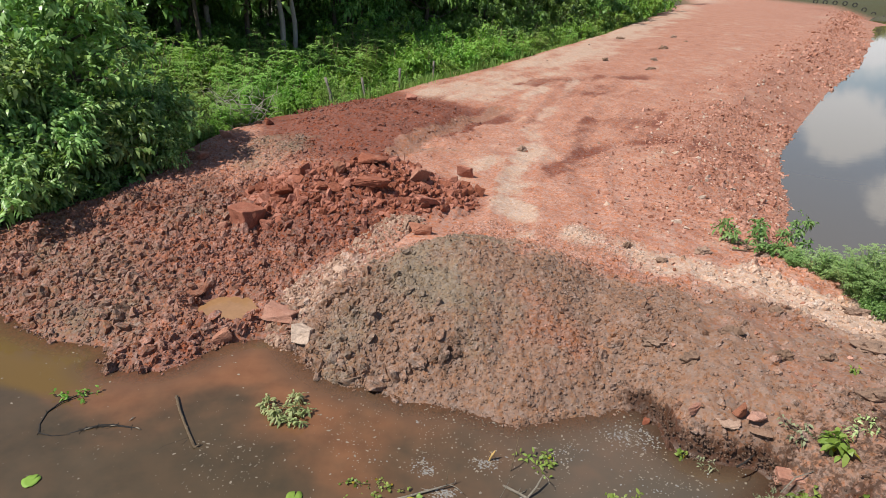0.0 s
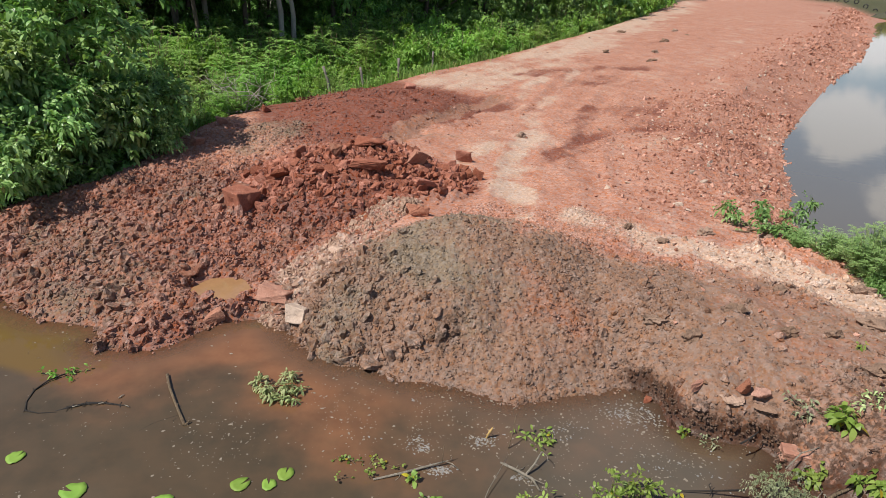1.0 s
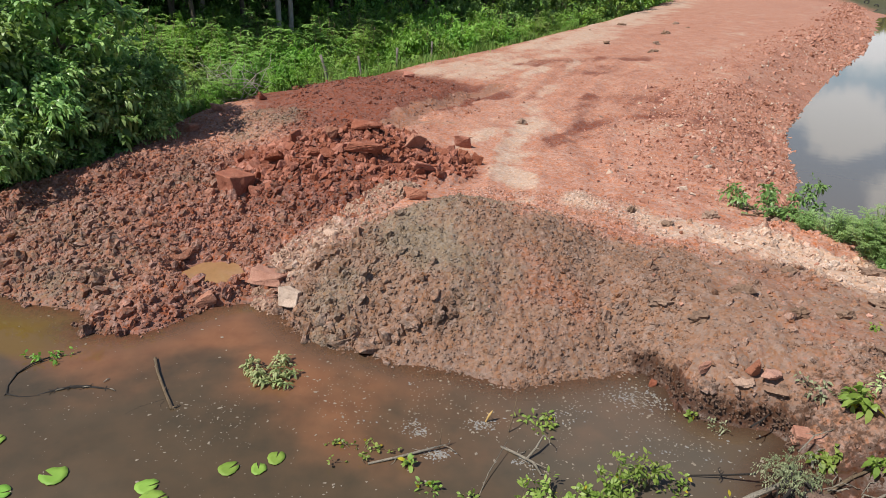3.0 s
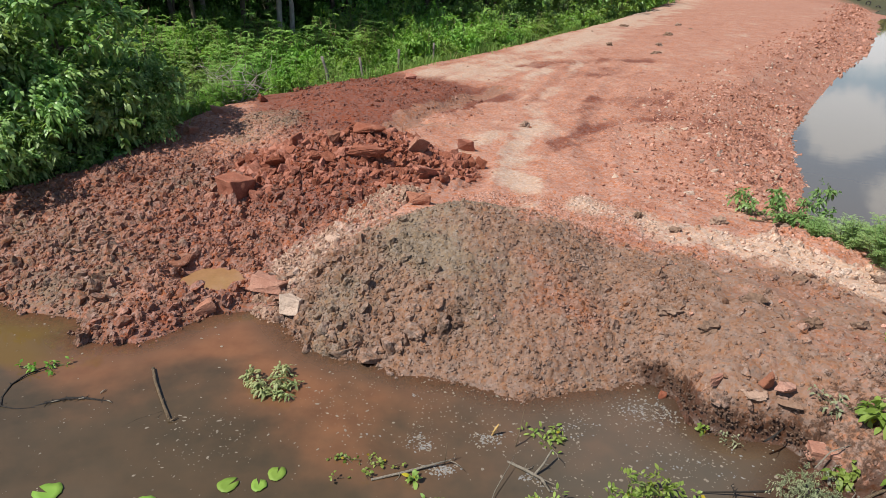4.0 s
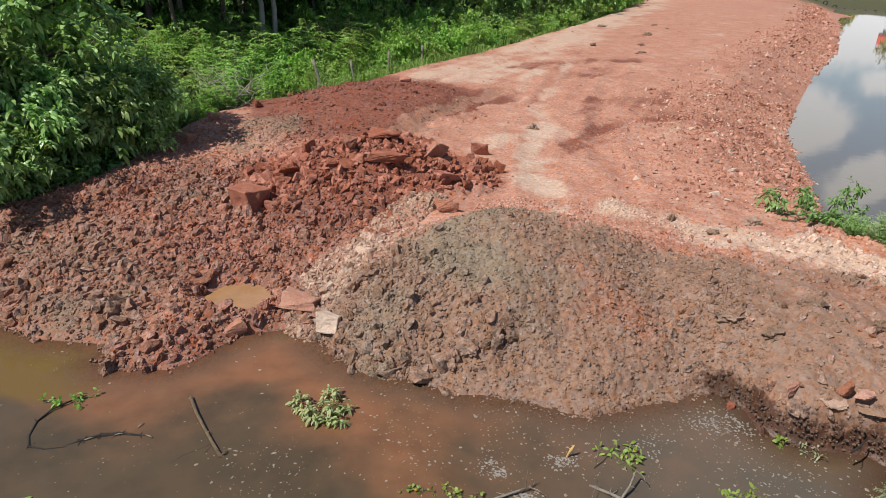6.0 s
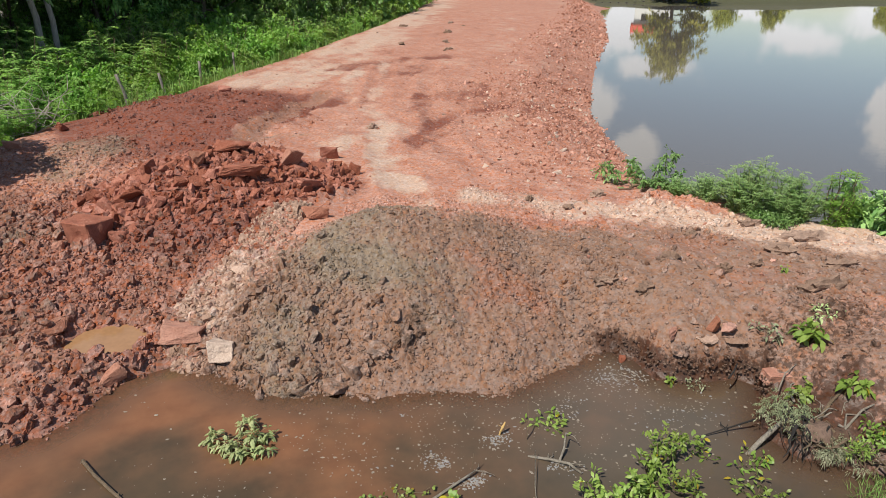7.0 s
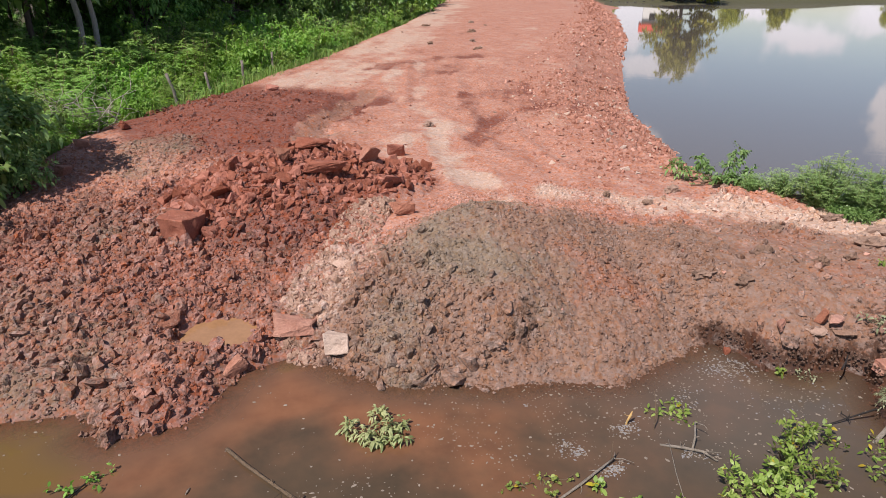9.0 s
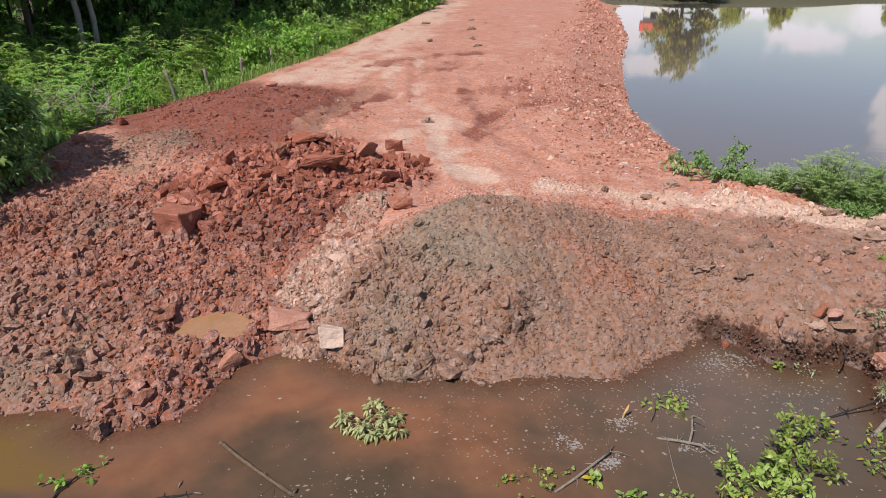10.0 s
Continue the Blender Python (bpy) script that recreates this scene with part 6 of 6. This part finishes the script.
def sprig(name, label, x, y, z, stems, leaf, length, width, rng, spread_, height, count=7, droop=0.4, twigs=4, radius=0.1, bark=None, category="plant", turn=0.0, stretch=1.0):
    """A small leafy plant or cut branch: stems with leaves."""
    thing = empty(name, label, category, pose(x, y, z, 0, 0, turn))
    heap = Heap()
    for i in range(stems):
        a = i * 2.399 + rng.random() * 0.9
        r = spread_ * rng.uniform(0.35, 1.0)
        end = np.array([math.cos(a) * r * stretch, math.sin(a) * r, height * rng.uniform(0.3, 1.0)])
        pts = bent((0, 0, -0.03), end, rng, 5, 0.08)
        wood = Heap()
        tube(wood, pts, np.linspace(0.008, 0.003, 5), 4)
        part("stem", wood.mesh("stem", bark or TWIG, True), thing)
        cs = [pts[k] for k in (2, 3, 4)]
        crown(heap, None, cs, [radius] * 3, twigs, max(2, count // 2), length, width, rng, True, droop)
    part("foliage", heap.mesh("foliage", leaf), thing, kind="stuff")
    return thing


def build_water_things():
    rng = np.random.default_rng(72)
    stick("stick", "bare brown stick standing out of the water", [(-2.98, 9.17, 0.02), (-2.85, 8.86, 0.03), (-2.65, 8.48, 0.025), (-2.47, 8.16, 0.015)], [0.020, 0.018, 0.016, 0.022], TWIG, 6, 4, rng)
    stick("sunken_branch", "thin dark branch lying just under the surface", [(-2.96, 8.08, -0.003), (-2.85, 8.21, -0.003), (-2.58, 8.37, -0.002)], [0.004, 0.005, 0.004], BLACK_TWIG, 4, 1, rng, "branch")
    thing = empty("floating_branch", "cut branch with wilted pale green leaves in water", "branch", pose(-1.47, 8.8, 0.02))
    heap = Heap()
    for a, b in (((-0.12, 0.16, 0.0), (0.20, -0.22, 0.05)), ((-0.05, 0.12, 0.02), (-0.30, 0.16, 0.05)), ((0.0, 0.0, 0.02), (-0.10, -0.16, 0.05)), ((0.0, 0.0, 0.02), (0.27, 0.02, 0.04)),
                 ((-0.05, 0.1, 0.02), (0.10, 0.26, 0.08)), ((0.0, 0.0, 0.04), (-0.2, -0.02, 0.07)), ((0.05, -0.05, 0.05), (0.12, -0.05, 0.10))):
        pts = bent(a, b, rng, 5, 0.08)
        wood = Heap()
        tube(wood, pts, np.linspace(0.008, 0.003, 5), 4)
        part("stem", wood.mesh("stem", TWIG, True), thing)
        crown(heap, None, [pts[3] + rng.normal(size=3) * 0.02, pts[4]], [0.09, 0.10], 7, 5, 0.085, 0.025, rng, True, 0.5, 0.2)
    part("foliage", heap.mesh("foliage", LEAF_WILT), thing, kind="stuff")
    # the sunken dark branch with a curled end
    stick("sunken_branch", "curved dark branch half sunk in brown water", [(-4.26, 9.2, 0.03), (-4.43, 9.05, 0.02), (-4.51, 8.87, 0.008), (-4.49, 8.64, 0.003), (-4.42, 8.47, 0.006), (-4.25, 8.42, 0.0), (-4.04, 8.44, -0.004)], [0.009, 0.010, 0.010, 0.009, 0.012, 0.009, 0.007], BLACK_TWIG, 5, 10, rng, "branch", 0.03)
    stick("sunken_branch", "black sodden branch with knobbly bark in water", [(-4.12, 8.44, -0.012), (-3.92, 8.53, 0.0), (-3.76, 8.59, 0.004), (-3.57, 8.6, 0.004), (-3.36, 8.56, -0.002), (-3.2, 8.54, -0.012)], [0.010, 0.016, 0.019, 0.018, 0.012, 0.008], BLACK_TWIG, 6, 90, rng, "branch", 0.035)
    # pale flakes caught on the sodden branch
    for x, y, a in ((-3.9, 8.52, 20), (-3.62, 8.58, 5), (-3.3, 8.55, -30), (-3.42, 8.68, 60)):
        stick("bark_flake", "pale flake of bark on a sodden branch", [(x, y, 0.012), (x + 0.05 * math.cos(radians(a)), y + 0.05 * math.sin(radians(a)), 0.018), (x + 0.09 * math.cos(radians(a)), y + 0.09 * math.sin(radians(a)), 0.012)], [0.004, 0.008, 0.003], DEAD_WOOD, 5)
    sprig("water_weed", "few small green leaves on a half sunk branch", -4.3, 9.2, 0.01, 5, LEAF_LIGHT, 0.07, 0.03, rng, 0.2, 0.05, 4, 0.2, 2, 0.06, stretch=1.8)
    # twigs and scum before the grey mound
    stick("stick", "thin stick floating among weed and scum", [(-0.22, 7.22, 0.01), (0.07, 7.29, 0.02), (0.34, 7.37, 0.03), (0.57, 7.43, 0.05)], [0.012, 0.014, 0.013, 0.009], DEAD_WOOD, 5, 4, rng)
    stick("stump_twig", "broken twig with a yellow torn end in water", [(1.07, 7.85, -0.05), (1.11, 7.87, 0.04), (1.13, 7.86, 0.10), (1.16, 7.87, 0.15)], [0.010, 0.012, 0.016, 0.006], plain_material("torn_wood", (0.42, 0.25, 0.08), (0.55, 0.38, 0.16), 15), 6, 2, rng)
    stick("reed", "thin brown stem leaning out of the water", [(1.31, 7.66, -0.05), (1.36, 7.72, 0.14), (1.42, 7.85, 0.36)], [0.008, 0.007, 0.004], TWIG, 4)
    stick("reed", "thin brown stem leaning out of the water", [(0.53, 7.42, -0.05), (0.54, 7.43, 0.12), (0.55, 7.45, 0.26)], [0.006, 0.005, 0.003], TWIG, 4)
    stick("reed", "thin pale stem bent over the water", [(0.85, 6.7, -0.02), (1.0, 7.0, 0.05), (1.25, 7.4, 0.10)], [0.005, 0.005, 0.003], DEAD_WOOD, 4)
    stick("stick", "forked dead twig floating among scum", [(1.2, 7.45, 0.0), (1.35, 7.3, 0.03), (1.5, 7.15, 0.04), (1.55, 7.0, 0.02)], [0.014, 0.018, 0.016, 0.01], DEAD_WOOD, 5, 6, rng)
    stick("stick", "forked dead twig rising from the water", [(1.42, 7.22, 0.0), (1.55, 7.32, 0.08), (1.66, 7.45, 0.15)], [0.014, 0.013, 0.009], DEAD_WOOD, 5, 2, rng)
    sprig("water_weed", "sprig of light green leaves lying in the water", 1.72, 7.8, -0.02, 7, LEAF_LIME, 0.08, 0.03, rng, 0.22, 0.05, 5, 0.2, 3, 0.08, stretch=1.3)
    sprig("water_weed", "floating weed with small yellow-green leaves", -0.3, 7.42, 0.0, 7, LEAF_LIME, 0.05, 0.03, rng, 0.26, 0.06, 4, 0.2, 2, 0.06, stretch=1.6)
    sprig("water_weed", "single bright leaf pair on a floating stick", 0.22, 7.18, 0.01, 2, LEAF_LIME, 0.09, 0.04, rng, 0.05, 0.05, 3, 0.2, 2, 0.04)
    # leafy branches growing out of the water below the camera
    for x, y, r, h, n in ((1.54, 6.62, 0.24, 0.22, 6), (1.95, 6.55, 0.24, 0.28, 7), (2.2, 6.76, 0.2, 0.34, 6), (2.58, 6.86, 0.2, 0.32, 5), (1.25, 6.5, 0.2, 0.16, 4), (1.7, 6.25, 0.3, 0.24, 6), (2.3, 6.35, 0.25, 0.2, 4)):
        sprig("leafy_water_plant", "bright yellow-green leafy branch rising from the water", x, y, 0.0, n, LEAF_LIME, 0.075, 0.03, rng, r, h, 7, 0.1, 3, 0.08)
    for x, y, r, n in ((2.9, 6.75, 0.22, 4), (3.25, 6.42, 0.25, 6), (2.95, 6.1, 0.3, 6), (0.4, 6.85, 0.12, 3), (0.8, 6.7, 0.12, 3)):
        sprig("water_weed", "thin leafy weed lying on the water", x, y, 0.0, n, LEAF_LIME, 0.07, 0.03, rng, r, 0.06, 4, 0.15, 2, 0.07)
    # flecks of scum
    heap, grey = Heap(), Heap()

    def fleck(h, x, y, r):
        n = 6
        a = np.arange(n) * 2 * math.pi / n + rng.random()
        rr = r * rng.uniform(0.55, 1.2, n)
        c, s = math.cos(x * 50), math.sin(x * 50)
        u, v = rr * np.cos(a) * rng.uniform(1, 2), rr * np.sin(a)
        ring = np.stack([x + u * c - v * s, y + u * s + v * c, np.full(n, 0.003)], 1)
        h.add(np.concatenate([[(x, y, 0.006)], ring]), [(0, 1 + k, 1 + (k + 1) % n) for k in range(n)])

    def open_water(x, y):
        return inside(x, y, NEAR_POND) * 1.0

    p = within(rng, 1900, (-5.5, 4.2, 5.8, 10.8), lambda x, y: open_water(x, y) * (0.08 + 0.5 * blob(x, y, 2.9, 7.7, 1.1, 0.7) + 0.35 * blob(x, y, 0.3, 8.3, 1.8, 0.7) + 0.28 * blob(x, y, -2.0, 7.9, 0.7, 0.5) + 0.1 * blob(x, y, 0.8, 7.2, 1.5, 0.9)) * (0.25 + 0.75 * (fbm(x * 1.7, y * 1.7, 2, 9) > 0.0)))
    for x, y in p:
        fleck(heap, x, y, min(0.02, math.exp(rng.normal(-5.15, 0.5))))
    for cx, cy, n, r in ((2.95, 8.3, 170, 0.2), (3.15, 8.15, 110, 0.16), (0.3, 7.7, 80, 0.07), (1.03, 7.82, 110, 0.08), (0.5, 7.34, 110, 0.07), (2.1, 8.0, 30, 0.12), (1.38, 7.2, 40, 0.05), (0.28, 7.85, 40, 0.05), (1.55, 7.05, 14, 0.1), (3.0, 7.4, 36, 0.3), (3.6, 7.3, 26, 0.25), (2.05, 7.85, 14, 0.12), (0.25, 8.6, 8, 0.05), (-0.3, 7.9, 8, 0.05)):
        for _ in range(n):
            fleck(grey if rng.random() < 0.7 else heap, cx + rng.normal() * r, cy + rng.normal() * r * 0.6, rng.uniform(0.004, 0.014))
    tagged(new("floating_scum", heap.mesh("floating_scum", FOAM)), "pale flecks of scum floating on brown water", "scum", kind="stuff")
    tagged(new("grey_scum", grey.mesh("grey_scum", SCUM_GREY)), "grey rafts of scum caught round twigs", "scum", kind="stuff")


def build_shore():
    rng = np.random.default_rng(73)
    # uprooted brush on the muddy corner
    thing = empty("uprooted_brush", "heap of uprooted muddy brush with roots at the shore", "brush pile", pose(4.08, 6.36, 0.08))
    for i in range(64):
        heap = Heap()
        k = i % 4
        if k == 0:        # roots hanging towards the water
            s = np.array([-0.1, 0.1, 0.24]) + rng.normal(size=3) * np.array([0.12, 0.12, 0.03])
            e = s + np.array([rng.uniform(-0.4, 0.0), rng.uniform(-0.35, -0.05), rng.uniform(-0.35, -0.18)])
        elif k == 1:      # branches over the mud
            s = rng.normal(size=3) * np.array([0.14, 0.16, 0.04]) + np.array([0.15, 0.1, 0.2])
            e = s + np.array([rng.uniform(0.1, 0.6), rng.uniform(-0.1, 0.35), rng.uniform(-0.08, 0.16)])
        else:
            s = rng.normal(size=3) * np.array([0.18, 0.18, 0.05]) + np.array([0.08, -0.12, 0.16])
            e = s + np.array([rng.uniform(-0.25, 0.35), rng.uniform(-0.4, 0.15), rng.uniform(-0.2, 0.08)])
        tube(heap, bent(s, e, rng, 6, 0.12), np.linspace(0.012, 0.003, 6) * rng.uniform(0.5, 1.5), 5)
        part("root", heap.mesh("root", (BLACK_TWIG, TWIG, TWIG, DEAD_WOOD)[(i * 7) % 4], True), thing)
    heap = Heap()
    lump = clod_template(rng, 2, 0.2)
    strew(heap, np.array([(0.0, 0.0, 0.08), (0.2, -0.1, 0.06), (-0.1, 0.2, 0.1), (0.2, 0.2, 0.05)]), np.array([0.2, 0.18, 0.16, 0.18]), [lump], rng, 0.2)
    part("root_ball", heap.mesh("root_ball", WET_MUD), thing, "wet dark earth clinging to the roots")
    heap = Heap()
    cs = [np.array([-0.08, 0.28, 0.22]) + rng.normal(size=3) * np.array([0.13, 0.12, 0.04]) for _ in range(22)]
    crown(heap, None, cs, [0.12] * 22, 10, 7, 0.035, 0.013, rng, False, 0.6)
    cs = [np.array([0.02, -0.30, 0.12]) + rng.normal(size=3) * np.array([0.17, 0.1, 0.04]) for _ in range(20)]
    crown(heap, None, cs, [0.12] * 20, 9, 7, 0.045, 0.009, rng, False, 0.7)
    part("foliage", heap.mesh("foliage", LEAF_GREYED), thing, "wilted mud-coated leaves", "stuff")
    heap = Heap()
    cs = [np.array([0.12, -0.46, 0.15]) + rng.normal(size=3) * np.array([0.09, 0.06, 0.03]) for _ in range(6)]
    crown(heap, None, cs, [0.11] * 6, 8, 7, 0.05, 0.014, rng, False, 0.2, 0.6)
    part("fresh_shoots", heap.mesh("fresh_shoots", LEAF_LIME), thing, "fresh lime-green shoots", "stuff")
    stick("log", "short grey log slanting into the water", [(3.32, 6.55, -0.03), (3.55, 6.57, 0.10), (3.85, 6.6, 0.22)], [0.022, 0.027, 0.024], DEAD_WOOD, 8)
    stick("stick", "dark wet branch reaching over the water", [(3.05, 6.95, 0.02), (3.4, 6.9, 0.06), (3.7, 6.8, 0.16)], [0.005, 0.009, 0.012], BLACK_TWIG, 5, 3, rng)
    stick("stick", "muddy branch lying over the shore", [(4.1, 6.4, 0.24), (4.45, 6.5, 0.38), (4.8, 6.55, 0.5)], [0.022, 0.018, 0.008], TWIG, 5, 4, rng)
    stick("stick", "muddy branch lying over the shore", [(4.25, 6.2, 0.24), (4.6, 6.25, 0.40), (4.95, 6.2, 0.5)], [0.014, 0.012, 0.007], DEAD_WOOD, 5, 4, rng)
    stick("stick", "thin pale stem lying on the brown bank", [(4.2, 6.95, 0.3), (4.4, 7.05, 0.42), (4.65, 7.1, 0.46)], [0.008, 0.008, 0.005], DEAD_WOOD, 5, 2, rng)
    stick("stick", "black twig lying on wet mud", [(3.95, 7.42, 0.24), (4.08, 7.47, 0.27), (4.22, 7.55, 0.3)], [0.012, 0.012, 0.007], BLACK_TWIG, 5, 1, rng)
    stick("stick", "dark twig on the grey mound", [(-0.92, 10.35, 0.42), (-0.8, 10.42, 0.47), (-0.6, 10.5, 0.56)], [0.006, 0.012, 0.006], BLACK_TWIG, 5, 1, rng)
    stick("stick", "thin brown twig at the mound's foot", [(2.15, 9.3, 0.36), (2.25, 9.1, 0.22), (2.4, 8.9, 0.1)], [0.006, 0.008, 0.012], TWIG, 5)
    # the undercut wet face of the shore and the crust above it
    heap = Heap()
    rim = [(3.32, 8.72), (3.46, 8.45), (3.42, 8.14), (3.6, 7.87), (3.95, 7.74), (4.35, 7.64), (4.46, 7.44), (4.2, 7.12)]
    q = np.array([along(rim, t)[0] + along(rim, t)[1] * rng.uniform(-0.02, 0.14) for t in rng.random(800)])
    k = rng.random(800)
    high = np.interp(q[:, 0], [3.2, 3.5, 4.1, 4.5], [0.12, 0.28, 0.36, 0.26])
    strew(heap, np.column_stack([q, k * high]), rng.uniform(0.006, 0.024, len(k)), CRUMBS, rng, 1.0, 0.8)
    part("mud_face", heap.mesh("mud_face", WET_MUD), ground, "dark wet mud crumbling into the water", "stuff")
    for x, y, l, w, a in ((4.02, 7.86, 0.34, 0.2, -10), (4.36, 7.76, 0.3, 0.24, -30)):
        boulder("crust_slab", "flat dried crust of pinkish soil over the shore", x, y, (l, w, 0.06), RIDGE_ROCK, rng, a, 3, base=floor_at(x, y) - 0.01, sink=0.1)
    # seedlings and torn weeds
    sprig("seedling", "broad-leaved green seedling on the brown bank", 4.89, 7.18, floor_at(4.89, 7.18), 5, LEAF_LIME, 0.13, 0.075, rng, 0.15, 0.26, 4, 0.4, 3, 0.08)
    sprig("seedling", "torn green seedling lying by a red stone", 4.43, 6.80, floor_at(4.43, 6.80) + 0.02, 3, LEAF_LIME, 0.10, 0.06, rng, 0.14, 0.1, 4, 0.5, 3, 0.07)
    sprig("seedling", "broad green leaf cluster lying on mud", 4.75, 6.45, floor_at(4.75, 6.45) + 0.02, 3, LEAF_LIME, 0.11, 0.06, rng, 0.12, 0.12, 4, 0.4, 3, 0.07)
    sprig("weed", "grey-green torn weeds on the brown bank", 4.75, 7.5, floor_at(4.75, 7.5), 7, LEAF_GREYED, 0.07, 0.03, rng, 0.3, 0.12, 4, 0.4, 2, 0.07)
    sprig("weed", "grey-green torn weeds on the brown bank", 5.3, 7.35, floor_at(5.3, 7.35), 6, LEAF_WILT, 0.07, 0.025, rng, 0.28, 0.1, 4, 0.4, 2, 0.07)
    sprig("weed", "small weed tuft on the brown bank", 3.75, 7.75, floor_at(3.75, 7.75), 5, LEAF_GREYED, 0.06, 0.02, rng, 0.18, 0.07, 4, 0.4, 2, 0.05)
    sprig("seedling", "tiny two-leaved seedling at the waterline", 3.5, 7.85, floor_at(3.5, 7.85), 2, LEAF_LIME, 0.06, 0.035, rng, 0.05, 0.1, 2, 0.2, 2, 0.03)
    sprig("seedling", "tiny green seedling on the red ground", 5.85, 8.35, floor_at(5.85, 8.35), 2, LEAF_LIME, 0.06, 0.03, rng, 0.05, 0.08, 2, 0.2, 2, 0.03)
    sprig("weed", "leafy weeds at the shore below the brush", 4.5, 5.95, floor_at(4.5, 5.95), 7, LEAF_LIME, 0.08, 0.03, rng, 0.25, 0.16, 5, 0.3, 3, 0.09)
    heap = Heap()
    p = within(rng, 900, (3.5, 4.7, 5.2, 5.85), lambda x, y: blob(x, y, 4.1, 5.45, 0.5, 0.28))
    z = surface(p[:, 0], p[:, 1]).clip(-0.04, None)
    grass_blades(heap, np.stack([p[:, 0], p[:, 1], z - 0.01], 1), 0.16, rng, 0.9, 0.004)
    tagged(new("shore_grass", heap.mesh("shore_grass", GRASS)), "thin green grass at the muddy shore", "grass", kind="stuff")


def build_distance():
    """The far bank: trees, a house and a row of old tyres, mirrored in the pond."""
    rng = np.random.default_rng(81)
    t = make_tree("pond_tree", "broad tree standing on the pond's far bank", rng, 13.0, 5.6, 1.2, 17, 6, 9, 8, 0.8, 0.42, leaf_material("far_leaf", (0.31, 0.30, 0.05), (0.5, 0.44, 0.09), 0.35, 0.6), BARK, 0.35, False, (0.8, 0.0), 0.3, 1.9)
    stand(t, 96, 107)
    again(t, 230, 194, 130, 0.9)
    again(t, 205, 195, 40, 0.85)
    again(t, 255, 165, 250, 0.8)
    for x, y, s in ((130, 180, 1.2), (150, 200, 1.1), (100, 220, 1.3), (320, 180, 1.1), (380, 210, 1.2)):
        again(t, x, y, x, s * 0.6)
    house = empty("house", "small white house with a red tiled roof across the pond", "house", pose(111, 128, floor_at(111, 128), 0, 0, -40) @ Matrix.Scale(1.5, 4))

    def block(x0, x1, y0, y1, z0, z1):
        h = Heap()
        v = [(x, y, z) for x in (x0, x1) for y in (y0, y1) for z in (z0, z1)]
        h.add(v, [(0, 1, 3), (0, 3, 2), (4, 6, 7), (4, 7, 5), (0, 4, 5), (0, 5, 1), (2, 3, 7), (2, 7, 6), (0, 2, 6), (0, 6, 4), (1, 5, 7), (1, 7, 3)])
        return h

    part("wall", block(-3.2, 2.2, -2, 2, 0, 2.9).mesh("wall", WHITE_WALL), house)
    roof = Heap()
    roof.add([(-3.6, -2.5, 2.8), (2.6, -2.5, 2.8), (2.6, 0, 4.1), (-3.6, 0, 4.1), (-3.6, 2.5, 2.8), (2.6, 2.5, 2.8), (-3.6, -2.5, 2.65), (2.6, -2.5, 2.65), (2.6, 0, 3.95), (-3.6, 0, 3.95), (-3.6, 2.5, 2.65), (2.6, 2.5, 2.65)],
             [(0, 1, 2), (0, 2, 3), (3, 2, 5), (3, 5, 4), (6, 8, 7), (6, 9, 8), (9, 11, 8), (9, 10, 11), (0, 6, 7), (0, 7, 1), (4, 5, 11), (4, 11, 10), (0, 3, 9), (0, 9, 6), (3, 4, 10), (3, 10, 9), (1, 7, 8), (1, 8, 2), (2, 8, 11), (2, 11, 5)])
    part("roof", roof.mesh("roof", RED_ROOF), house, "red tiled roof")
    for x in (-2.2, 0.6):
        part("window", block(x, x + 0.9, -2.04, -1.98, 1.1, 2.1).mesh("window", DARK_PANE), house)
    for i in range(16):
        h = Heap()
        a = np.arange(13) * 2 * math.pi / 12
        pts = np.stack([0.34 * np.cos(a), 0.05 * np.sin(2 * a), 0.34 + 0.34 * np.sin(a)], 1)
        tube(h, pts, np.full(13, 0.11), 6)
        ob = tagged(new("tyre", h.mesh("tyre", TYRE, True)), "old tyre set upright along the far bank", "tyre", "tyres along the far bank")
        x, y = 78 + i * 1.15, 124.5 - i * 1.15
        ob.matrix_world = pose(x, y, floor_at(x, y) - 0.05, 0, 0, -42)


build_pads()
build_water_things()
build_shore()
build_distance()
